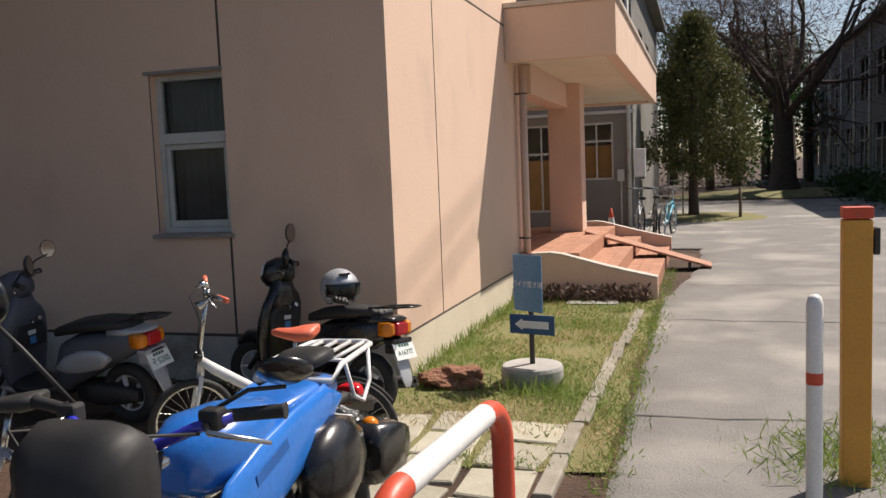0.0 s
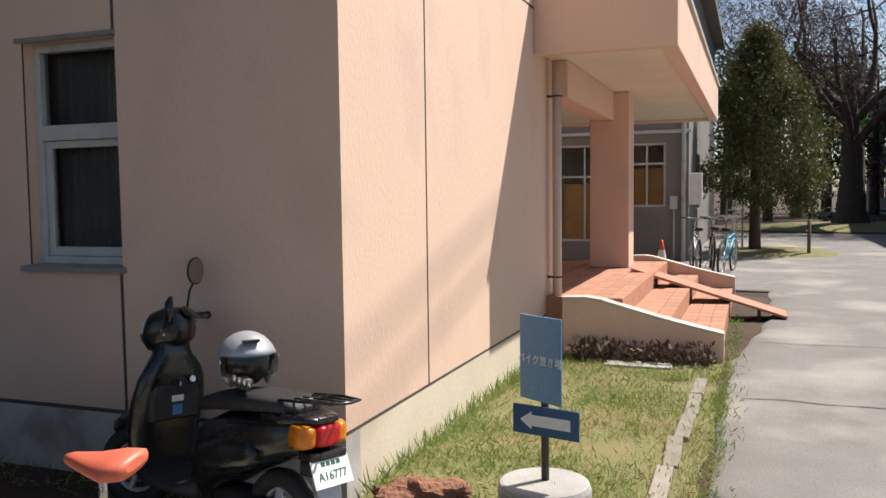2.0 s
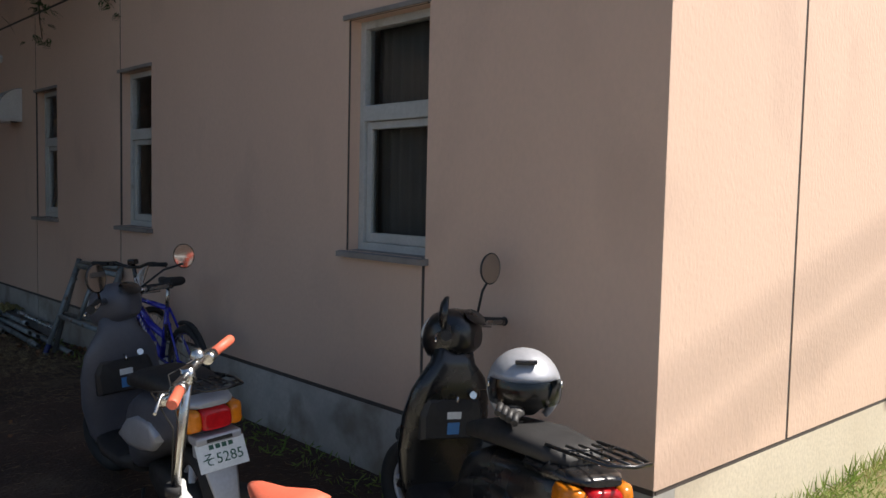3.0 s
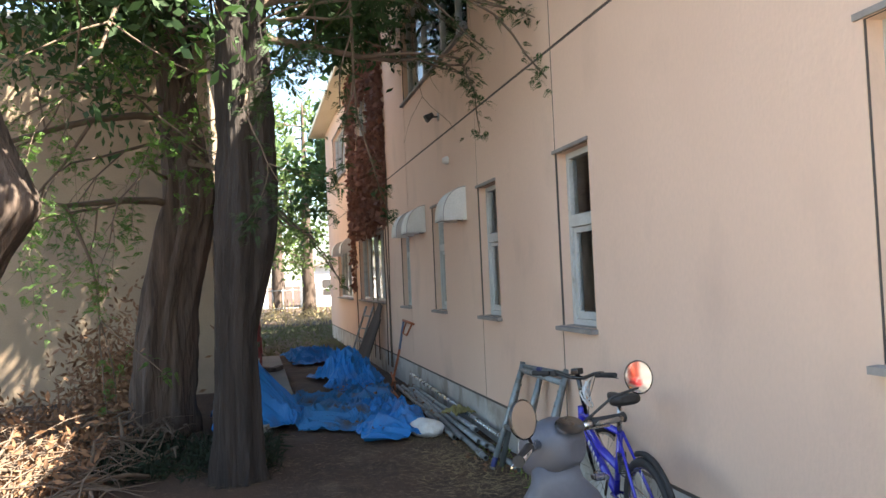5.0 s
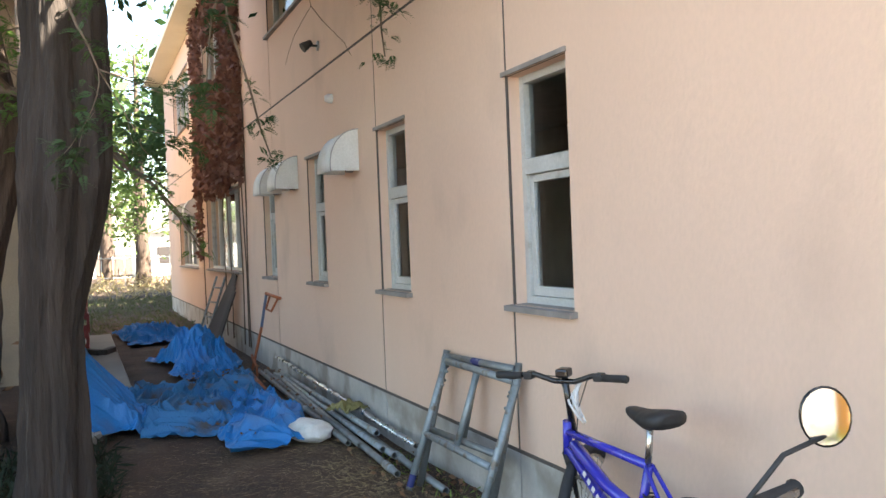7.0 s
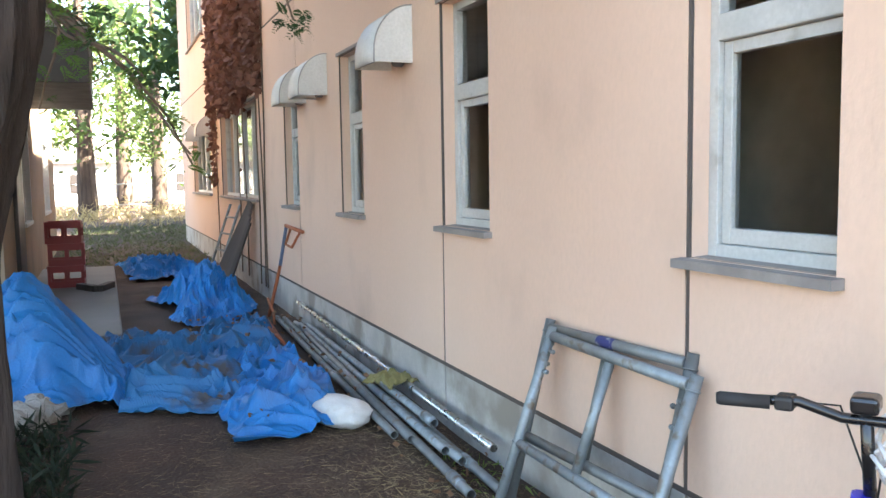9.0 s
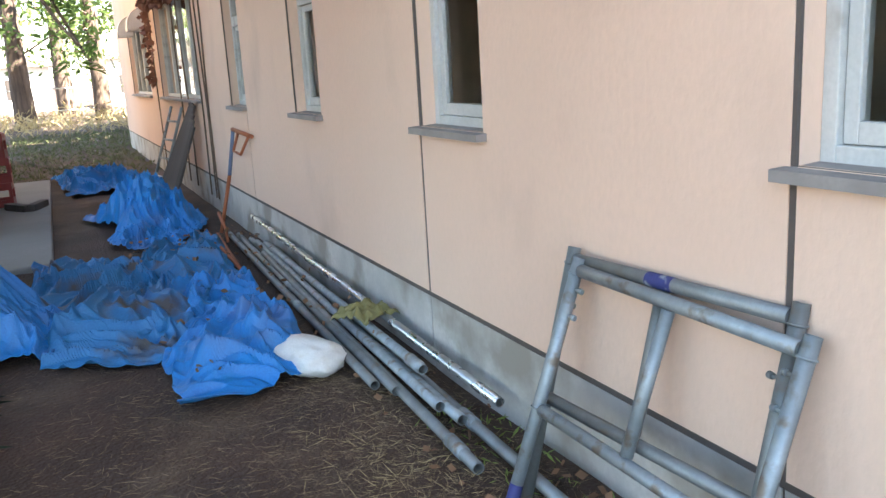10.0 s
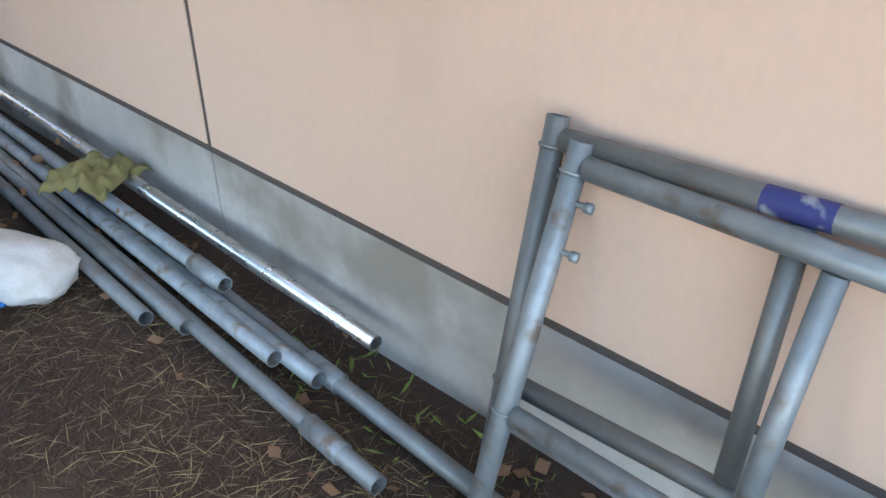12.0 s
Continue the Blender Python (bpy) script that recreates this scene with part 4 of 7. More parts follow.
    Shape().tube([(0.28, -0.05, 0.50), (0.34, -0.12, 0.36), (0.1, -0.15, 0.25), (-0.3, -0.16, 0.38), (-0.85, -0.17, 0.52)], [0.02, 0.02, 0.022, 0.05, 0.045], 12, hollow=0.5).done("exhaust", BLACKMATT, v)
    # tubular rack over the rear fender
    s = Shape()
    s.tube([(-0.44, -0.15, 0.93), (-0.52, -0.15, 0.97), (-0.84, -0.13, 0.975), (-0.88, -0.09, 0.975), (-0.88, 0.09, 0.975), (-0.84, 0.13, 0.975), (-0.52, 0.15, 0.97), (-0.44, 0.15, 0.93), (-0.44, -0.15, 0.93)], 0.011, 8)
    for yy in (-0.09, -0.03, 0.03, 0.09):
        s.tube([(-0.58, yy, 0.972), (-0.88, yy, 0.976)], 0.008, 6)
    s.tube([(-0.58, -0.145, 0.970), (-0.58, 0.145, 0.970)], 0.006, 6)
    for sy in (-1, 1):
        s.tube([(-0.55, sy * 0.15, 0.97), (-0.58, sy * 0.165, 0.84), (-0.66, sy * 0.165, 0.80), (-0.74, sy * 0.16, 0.86), (-0.80, sy * 0.135, 0.972)], 0.008, 8)
    s.done("rack", RACKWHITE, v)
    for foot, head, f in (((0.37, 0.20, 1.06), (0.24, 0.345, 1.14), (-0.6, -0.2, 0.9)), ((0.37, -0.20, 1.06), (0.42, -0.42, 1.36), (-1, 0, 0.1))):
        hand_mirror(v, foot, head, (0.075, 0.075), f)
    s = Shape()
    for k in range(3):
        s.tube([(0.42, -0.2 + 0.2 * k, 1.02), (0.58, -0.22 + 0.16 * k, 1.06), (0.62, -0.1 + 0.1 * k, 0.96), (0.52, 0.02, 0.86)], 0.0045, 6)
    s.done("cable", BLACKMATT, v)
    Shape().tube([(0.02, 0.12, 0.30), (-0.06, 0.30, 0.0)], 0.011, 8).done("stand", BLACKMATT, v)
    Shape().loft([ring(0.12, z, 0.20, h, x, 14, 0.4) for x, z, h in ((-0.66, 0.58, 0.10), (-0.70, 0.58, 0.24), (-0.92, 0.54, 0.22), (-0.98, 0.56, 0.12))]).done("rear_box", BLACKPAINT, v)
    s = Shape().box((-0.60, -0.27, 0.36), (-0.22, -0.12, 0.56), 0.03)
    s.done("saddle_bag", BLACKMATT, v)
    hull([(-0.44, 0.975, 0.10, 0.03), (-0.46, 0.985, 0.17, 0.05), (-0.53, 0.99, 0.19, 0.06), (-0.60, 0.99, 0.18, 0.055), (-0.63, 0.982, 0.11, 0.03)], "cushion", BLACKMATT, v)
    Shape().tube([(-0.63, -0.05, 0.985), (-0.60, -0.088, 0.998), (-0.53, -0.094, 1.0), (-0.46, -0.084, 0.993), (-0.44, -0.045, 0.98)], 0.004, 6).done("piping", RUBBER, v)
    return v


motorcycle(pose(-1.36, 2.12, GROUND, 1, 0, -90))

# ---- parking yard ----
SIGNBLUE = material("faded_blue_sign", (0.10, 0.24, 0.42), (0.14, 0.29, 0.46), rough=0.35, scale=3, bump=0.02)
SIGNWHITE = material("sign_white", (0.82, 0.84, 0.85), rough=0.4, bump=0.0)
IRON = material("dark_iron", (0.07, 0.065, 0.06), rough=0.6, metal=0.6, scale=8)


def bike_sign(m):
    v = tagged(new("direction_sign"), label="blue and white bike parking sign on a concrete foot", category="sign")
    v.matrix_world = m
    Shape().lathe([(0.0, -0.20), (0.235, -0.20), (0.235, 0.12), (0.225, 0.145), (0.21, 0.15), (0.0, 0.15)], None, 28, smooth=False).done("foot", CONCRETE, v)
    Shape().tube([(0, 0.02, 0.14), (0, 0.02, 0.90)], 0.02, 10).done("post", IRON, v)
    board = pose(-0.015, -0.008, 0.77, 0, 0, -32)
    Shape().box((-0.145, -0.006, -0.215), (0.145, 0.006, 0.215), 0.004).done("board", SIGNBLUE, v, board)
    words("バイク置き場", 0.052, SIGNWHITE, v, board @ pose(0, -0.0085, -0.01, 90))
    arrow = pose(0.01, -0.012, 0.455, 0, 0, -14)
    Shape().box((-0.185, -0.006, -0.075), (0.185, 0.006, 0.075), 0.005).done("arrow_board", material("deep_blue_sign", (0.03, 0.10, 0.23), rough=0.35), v, arrow)
    s = Shape().prism([(-0.14, 0), (-0.075, 0.045), (-0.075, 0.028), (0.14, 0.028), (0.14, -0.028), (-0.075, -0.028), (-0.075, -0.045)], -0.0095, -0.0065, "y")
    s.done("arrow", SIGNWHITE, v, arrow)
    return v


bike_sign(pose(-1.25, 6.10, GROUND, 0, 0, 0))

REDPAINT = material("barrier_red", (0.62, 0.08, 0.035), (0.55, 0.07, 0.03), rough=0.45, scale=9, stain=(0.3, 0.12, 0.08), stain_scale=9, stain_edge=(0.66, 0.72))
CHALK = material("barrier_white", (0.80, 0.79, 0.76), (0.72, 0.71, 0.68), rough=0.45, scale=9, stain=(0.4, 0.33, 0.26), stain_scale=14, stain_edge=(0.68, 0.74))


def barrier(a, b, height, r=0.036, label="red and white painted steel hoop barrier"):
    """A bent pipe barrier between two feet, in bands of two colours."""
    v = tagged(new("hoop_barrier"), label=label, category="barrier", group="hoop barriers")
    a, b = Vector((*a, GROUND)), Vector((*b, GROUND))
    v.location = a
    bpy.context.view_layer.update()
    up, way = Vector((0, 0, height)), (b - a)
    span = way.length
    way.normalize()
    bend = 0.14
    line = [a, a + up * 0.5]
    for i in range(9):
        t = math.pi / 2 * i / 8
        line.append(a + up - Vector((0, 0, bend)) + Vector((0, 0, bend)) * math.sin(t) + way * bend * (1 - math.cos(t)))
    for i in range(9):
        t = math.pi / 2 * i / 8
        line.append(b + up - Vector((0, 0, bend)) + Vector((0, 0, bend)) * math.cos(t) - way * bend * (1 - math.sin(t)))
    line += [b + up * 0.5, b]
    dense = []
    for p, q in zip(line, line[1:]):
        n = max(1, int((q - p).length / 0.02))
        dense += [p.lerp(q, i / n) for i in range(n)]
    dense.append(b)
    total = len(dense)
    cut = [0, int(total * 0.20), int(total * 0.38), int(total * 0.62), int(total * 0.80), total - 1]
    for k, (i, j) in enumerate(zip(cut, cut[1:])):
        Shape().tube([p - a for p in dense[i:j + 1]], r, 16, caps=False).done("pipe_section", REDPAINT if k % 2 else CHALK, v)
    return v


barrier((-0.62, 2.52), (-0.70, 1.62), 0.90)
barrier((0.42, 1.95), (1.25, 2.15), 0.90)
bollard = tagged(new("bollard"), label="white steel bollard with a thin red band", category="bollard")
bollard.location = (0.48, 4.05, GROUND)
bpy.context.view_layer.update()
Shape().lathe([(0.037, -0.05), (0.037, 0.60)], None, 18).lathe([(0.037, 0.655), (0.037, 0.97), (0.030, 1.0), (0.016, 1.012), (0.0, 1.014)], None, 18).done("post", CHALK, bollard)
Shape().lathe([(0.0375, 0.60), (0.0375, 0.655)], None, 18).done("band", REDPAINT, bollard)
OCHRE = material("ochre_paint", (0.66, 0.32, 0.045), (0.58, 0.27, 0.04), rough=0.5, scale=5, stain=(0.4, 0.2, 0.06), stain_scale=7, stain_edge=(0.64, 0.72))
gate = tagged(new("gate_post"), label="ochre steel gate post with a red cap band", category="post")
gate.location = (0.70, 4.36, GROUND)
bpy.context.view_layer.update()
Shape().box((-0.065, -0.05, 0), (0.065, 0.05, 1.33), 0.008).done("post", OCHRE, gate)
Shape().box((-0.067, -0.052, 1.335), (0.067, 0.052, 1.39), 0.006).done("cap", REDPAINT, gate)
Shape().box((0.068, -0.03, 1.16), (0.10, 0.03, 1.29), 0.008).done("latch_box", BLACKPAINT, gate)
Shape().box((-0.12, -0.10, -0.05), (0.14, 0.10, 0.015), 0.006).done("base_plate", IRON, gate)

ROCK = material("red_lava_rock", (0.30, 0.14, 0.08), (0.20, 0.09, 0.055), rough=0.95, scale=9, fine=40, bump=1.0, depth=0.02)
s = Shape()
bm = bmesh.new()
bmesh.ops.create_icosphere(bm, subdivisions=4, radius=1.0)
for p in bm.verts:
    k = 1 + 0.45 * noise.noise(p.co * 1.6) + 0.22 * abs(noise.noise(p.co * 5)) - 0.12 * abs(noise.noise(p.co * 11))
    p.co = Vector((p.co.x * 0.25, p.co.y * 0.16, p.co.z * 0.11)) * k
s.take(bm)
s.done("rock", ROCK, None, pose(-1.80, 5.92, GROUND + 0.05, 0, 0, 12), label="rough reddish rock lying on the grass", category="rock")

PIPEPAINT = material("pinkish_downpipe", (0.62, 0.47, 0.40), (0.55, 0.41, 0.35), rough=0.5, scale=4)
dp = tagged(new("downpipe"), label="pinkish painted rain pipe at the wall's end", category="pipe")
dp.location = (-2.12, 10.28, GROUND)
bpy.context.view_layer.update()
Shape().tube([(0, 0, -0.05), (0, 0, 2.87)], 0.045, 16).done("pipe", PIPEPAINT, dp)
for z in (0.75, 2.55):
    s = Shape().torus((0, 0, z), (0, 0, 1), 0.048, 0.008, 20, 6)
    s.box((-0.11, -0.012, z - 0.01), (-0.04, 0.012, z + 0.01))
    s.done("bracket", IRON, dp)

# kerb stones and pavers
KERB = material("kerb_concrete", (0.31, 0.28, 0.23), (0.21, 0.19, 0.15), rough=0.9, scale=5, fine=60, bump=0.5, depth=0.006, random_tint=0.15)
PAVER = material("worn_paver", (0.43, 0.40, 0.31), (0.34, 0.31, 0.24), rough=0.92, scale=5, fine=50, bump=0.5, depth=0.008, random_tint=0.18)
kerb = tagged(new("kerb"), kind="structure", label="low weathered concrete kerb sunk in grass", category="kerb")
y = 4.2
while y < 9.4:
    if not 5.05 < y < 5.25:
        Shape().box((-0.05, -0.29, -0.06), (0.05, 0.29, 0.035), 0.012).done("kerb_stone", KERB, kerb, pose(-0.78 + 0.022 * (y - 4.2) + random.uniform(-0.012, 0.012), y, GROUND, random.uniform(-1, 1), 0, random.uniform(-2.5, 2.5)))
    y += 0.6
paving = tagged(new("pavement"), kind="structure", label="uneven worn concrete pavers with grassy joints", category="pavement")
for i in range(6):
    for j in range(9):
        x, y = -1.05 - i * 0.43, 4.92 - j * 0.43 + 0.14 * (i % 2)
        if y < 1.4 or (j == 0 and i > 3):
            continue
        w = Shape()
        out = []
        for ax, ay in ((-0.2, -0.2), (0.2, -0.2), (0.2, 0.2), (-0.2, 0.2)):
            out.append((ax + random.uniform(-0.03, 0.03), ay + random.uniform(-0.03, 0.03)))
        top = [(px * 0.95, py * 0.95) for px, py in out]
        w.loft([[(px, py, -0.05) for px, py in out], [(px, py, 0.012) for px, py in out], [(px, py, 0.02) for px, py in top]], smooth=False)
        w.done("paver", PAVER, paving, pose(x, y, GROUND - 0.004, random.uniform(-1.2, 1.2), random.uniform(-1.2, 1.2), random.uniform(-4, 4)))

# ---- alley: scaffold frames, pipes, tarpaulins ----
STEEL = material("galvanised_steel", (0.34, 0.385, 0.40), (0.21, 0.245, 0.26), rough=0.58, metal=0.6, scale=11, fine=70, bump=0.25, depth=0.003, stain=(0.20, 0.17, 0.14), stain_scale=16, stain_edge=(0.56, 0.68))
DARKSTEEL = material("weathered_steel", (0.24, 0.26, 0.26), (0.17, 0.18, 0.18), rough=0.55, metal=0.6, scale=8, fine=90, bump=0.15, stain=(0.20, 0.15, 0.11), stain_scale=8, stain_edge=(0.6, 0.75))
BRIGHT = material("bright_steel", (0.60, 0.61, 0.60), (0.48, 0.49, 0.48), rough=0.28, metal=0.9, scale=9, bump=0.05)
BLUEMARK = material("blue_marking_paint", (0.025, 0.035, 0.16), (0.02, 0.03, 0.12), rough=0.6, scale=14, stain=(0.25, 0.27, 0.3), stain_scale=18, stain_edge=(0.58, 0.66))


def scaffold(m, metal, mark):
    """A welded tube frame, standing on two legs; x along the bars, z up the legs."""
    v = tagged(new("scaffold_frame"), label="galvanised steel scaffold frame leaning on the wall", category="scaffold frame", group="scaffold frames")
    v.matrix_world = m
    W, H, r = 0.93, 0.885, 0.0225
    for x in (0, W):
        Shape().tube([(x, 0, 0), (x, 0, H + 0.01)], r, 14, hollow=0.8).done("leg", metal, v)
        for z in (0.70, 0.79):
            Shape().tube([(x, 0, z), (x + (0.055 if x == 0 else -0.055), 0.004, z)], 0.006, 8).tube([(x + (0.04 if x == 0 else -0.04), 0, z), (x + (0.055 if x == 0 else -0.055), 0.004, z)], 0.010, 8).done("pin", metal, v)
    Shape().tube([(r, 0, H - 0.03), (W - r, 0, H - 0.03)], r, 14).done("top_bar", metal, v)
    Shape().tube([(r, 0, 0.37), (W - r, 0, 0.37)], r * 0.95, 14).done("lower_bar", metal, v)
    Shape().tube([(W * 0.49, 0, 0.37 + r), (W * 0.49, 0, H - 0.03 - r)], r * 0.9, 14).done("middle_post", metal, v)
    s = Shape()
    for x in (0, W):
        s.torus((x, 0, H - 0.045), (0, 0, 1), r + 0.001, 0.004, 16, 5).torus((x, 0, 0.37), (0, 0, 1), r + 0.001, 0.004, 16, 5)
    s.done("weld", metal, v, kind="stuff")
    Shape().tube([mark[0], mark[1]], r + 0.0012, 14, caps=False).done("paint_mark", BLUEMARK, v)
    return v


LEAN_F = math.degrees(math.atan2(0.30, 0.83))
scaffold(pose(-8.36, 5.455, GROUND, -LEAN_F, 0.8, 1.0), STEEL, ((0, 0, 0.02), (0, 0, 0.10)))
scaffold(pose(-8.40, 5.545, GROUND, -LEAN_F + 4.0, -1.4, 2.0), DARKSTEEL, ((0.39, 0, 0.855), (0.50, 0, 0.855)))


def pipe(a, b, r, metal, collars=(), label="grey steel scaffold pipe lying along the wall"):
    v = tagged(new("steel_pipe"), label=label, category="pipe", group="pile of pipes")
    a, b = Vector(a), Vector(b)
    v.location = a
    bpy.context.view_layer.update()
    d = b - a
    sag = Vector((0, 0, -0.004))
    Shape().tube([Vector(), d * 0.5 + sag, d], r, 14, hollow=0.86).done("tube", metal, v)
    for t in collars:
        way = d.normalized()
        Shape().tube([d * t - way * 0.07, d * t - way * 0.068, d * t + way * 0.068, d * t + way * 0.07], [r, r + 0.005, r + 0.005, r], 14, caps=False).done("collar", STEEL, v)
    return v


R0 = 0.0243
G = GROUND + 0.012
pipe((-9.55, 5.42, G + 0.045), (-13.9, 5.60, G + 0.03), R0, DARKSTEEL, (0.35,))
pipe((-9.42, 5.475, G + 0.05), (-13.8, 5.66, G + 0.03), R0, DARKSTEEL, (0.5,))
pipe((-8.62, 5.475, G + 0.024), (-12.6, 5.62, G + 0.08), R0, DARKSTEEL, (0.05,))
pipe((-9.10, 5.545, G + 0.075), (-13.2, 5.70, G + 0.06), R0, STEEL)
pipe((-8.97, 5.585, G + 0.055), (-13.5, 5.71, G + 0.03), R0, STEEL)
pipe((-9.43, 5.615, G + 0.12), (-13.0, 5.73, G + 0.08), R0, STEEL, (0.03,))
pipe((-8.10, 5.60, G + 0.026), (-12.9, 5.775, G + 0.05), R0, DARKSTEEL, (0.19,))
pipe((-8.92, 5.735, G + 0.115), (-13.6, 5.765, G + 0.22), R0 * 0.92, BRIGHT, (), "bright galvanised pipe lying along the wall")
RUST = material("rusty_orange_steel", (0.42, 0.13, 0.055), (0.30, 0.10, 0.05), rough=0.7, metal=0.3, scale=9, fine=70, bump=0.2)
pipe((-11.5, 5.33, G + 0.02), (-14.0, 5.50, G + 0.03), 0.014, RUST, (), "thin rusty rod lying beside the pipes")
pipe((-11.9, 5.36, G + 0.05), (-14.3, 5.44, G + 0.03), 0.014, RUST, (), "thin rusty rod lying beside the pipes")


def cloth(name, corners, height, mat, seed, label, category, amp=0.10, n=90, wobble=0.14, group=""):
    """A crumpled sheet spread between four corners, with wandering hems, sharp creases and soft swells."""
    a, b, c, d = [Vector(p) for p in corners]
    n = int(n * 1.4)
    nv = max(20, int(n * (d - a).length / (b - a).length))
    verts = []
    for i in range(n + 1):
        for j in range(nv + 1):
            u, v = i / n, j / nv
            p = (a * (1 - u) + b * u) * (1 - v) + (d * (1 - u) + c * u) * v
            x, y = p.x, p.y
            x += wobble * (noise.noise((x * 1.3, y * 1.3, seed)) * 1.6 + 0.5 * noise.noise((x * 4.5, y * 4.5, seed + 2)))
            y += wobble * (noise.noise((x * 1.3, y * 1.3, seed + 5)) * 1.6 + 0.5 * noise.noise((x * 4.5, y * 4.5, seed + 7)))
            q = Vector((x, y, seed * 3.7))
            warp = Vector((noise.noise(q * 1.2), noise.noise(q * 1.2 + Vector((5, 2, 1))), 0)) * 0.55
            turn = q + warp
            turn = Vector((turn.x * 0.75 + turn.y * 0.5, turn.y * 1.1 - turn.x * 0.35, turn.z))
            crease = max(0.0, 1 - abs(noise.noise(turn * 2.6)) * 3.0)
            small = max(0.0, 1 - abs(noise.noise(turn * 6.2 + Vector((3, 1, 2)))) * 2.8)
            tiny = max(0.0, 1 - abs(noise.noise(turn * 14.0 + Vector((8, 1, 2)))) * 2.6)
            e = min(1.0, 7 * min(u, 1 - u, v, 1 - v) + 0.12)
            z = height(x, y) * e ** 0.6 + amp * (0.6 * crease + 0.76 * small * (0.55 + 0.6 * crease) + 0.34 * tiny * (0.5 + small)) * (0.3 + 0.7 * e)
            verts.append((x, y, GROUND + 0.014 + z))
    m = nv + 1
    faces = [(i * m + j, (i + 1) * m + j, (i + 1) * m + j + 1, i * m + j + 1) for i in range(n) for j in range(nv)]
    ob = Shape().add(verts, faces, False).done(name, mat, recalc=False, label=label, category=category, group=group)
    thick = ob.modifiers.new("thickness", "SOLIDIFY")
    thick.thickness, thick.offset = 0.004, 1
    return ob


TARP = material("blue_tarpaulin", (0.001, 0.150, 0.44), (0.002, 0.185, 0.49), rough=0.5, scale=3, fine=90, bump=0.15, depth=0.002, stain=(0.06, 0.10, 0.20), stain_scale=2.6, stain_edge=(0.55, 0.8))
TARPDULL = material("dusty_blue_tarpaulin", (0.004, 0.125, 0.32), (0.016, 0.155, 0.33), rough=0.55, scale=2.2, fine=90, bump=0.15, depth=0.002, stain=(0.055, 0.05, 0.05), stain_scale=3.2, stain_edge=(0.54, 0.66))


def bump_at(cx, cy, rx, ry, h):
    return lambda x, y: h * math.exp(-((x - cx) / rx) ** 2 - ((y - cy) / ry) ** 2)


heap = bump_at(-11.55, 3.42, 0.55, 0.42, 0.80)
T = "tarpaulin"
cloth(T, [(-10.95, 4.12), (-10.9, 3.12), (-12.5, 3.05), (-12.4, 4.05)], heap, TARP, 1, "bright blue tarpaulin heaped over a pile", T, 0.10, 130, group="tarpaulins")
cloth(T, [(-10.45, 4.85), (-10.85, 3.95), (-13.6, 3.95), (-13.3, 4.75)], bump_at(-11.7, 4.4, 0.7, 0.35, 0.08), TARPDULL, 2, "dusty blue tarpaulin crumpled on the soil", T, 0.10, 80, group="tarpaulins")
cloth(T, [(-10.0, 5.36), (-9.85, 4.62), (-12.2, 4.72), (-12.0, 5.34)], bump_at(-10.4, 5.05, 0.5, 0.28, 0.14), TARP, 3, "blue tarpaulin with soil and leaves in its folds", T, 0.095, 70, group="tarpaulins")
cloth(T, [(-11.7, 5.36), (-11.6, 4.75), (-13.9, 4.85), (-14.1, 5.45)], bump_at(-12.6, 5.1, 0.5, 0.28, 0.05), TARPDULL, 8, "dusty blue tarpaulin strewn with leaves", T, 0.085, 60, group="tarpaulins")
cloth(T, [(-14.0, 5.45), (-13.9, 4.72), (-16.1, 4.45), (-16.2, 5.45)], bump_at(-15.2, 5.0, 0.65, 0.42, 0.42), TARP, 4, "blue tarpaulin draped over a low pile", T, 0.095, 70, group="tarpaulins")
cloth(T, [(-18.2, 5.3), (-18.3, 4.25), (-20.6, 4.15), (-20.5, 5.3)], bump_at(-19.4, 4.8, 0.9, 0.5, 0.10), TARP, 5, "blue tarpaulin spread on the ground", T, 0.12, 45, group="tarpaulins")

SACK = material("white_woven_sack", (0.72, 0.71, 0.68), (0.62, 0.60, 0.56), rough=0.75, scale=8, fine=120, bump=0.3, depth=0.003, stain=(0.45, 0.40, 0.33), stain_scale=6, stain_edge=(0.62, 0.75))
bm = bmesh.new()
bmesh.ops.create_icosphere(bm, subdivisions=4, radius=1.0)
for p in bm.verts:
    c = p.co.copy()
    c.x = math.copysign(abs(c.x) ** 0.55, c.x)
    k = 1 + 0.10 * noise.noise(c * 2.2) + 0.10 * abs(noise.noise(c * 5)) + 0.05 * abs(noise.noise(c * 13))
    p.co = Vector((c.x * 0.21, c.y * 0.13, max(-0.8, c.z) * 0.092)) * k
Shape().take(bm, smooth=True).done("sack", SACK, None, pose(-10.08, 5.25, GROUND + 0.074, 0, 0, 24), label="white woven plastic sack lying on the soil", category="sack")

RAG = material("olive_rag", (0.24, 0.21, 0.08), (0.17, 0.15, 0.06), rough=0.9, scale=9, fine=160, bump=0.4, depth=0.002)
bm = bmesh.new()
bmesh.ops.create_grid(bm, x_segments=26, y_segments=26, size=0.13)
for p in bm.verts:
    x, y = p.co.x, p.co.y
    d = math.hypot(x, y)
    p.co = Vector((x * (1 + 0.3 * noise.noise((x * 9, y * 9, 1))), y * (1 + 0.3 * noise.noise((x * 9, y * 9, 5))), 0.075 - 0.62 * max(0, d - 0.09) + 0.06 * abs(noise.noise((x * 14, y * 14, 3))) + 0.03 * noise.noise((x * 30, y * 30, 8))))
    p.co.z = max(p.co.z, -0.05)
rag = Shape().take(bm, smooth=True).done("rag", RAG, None, pose(-10.28, 5.64, GROUND + 0.135, 0, 0, 30), recalc=False, label="olive cloth rag draped over the pipes", category="rag")
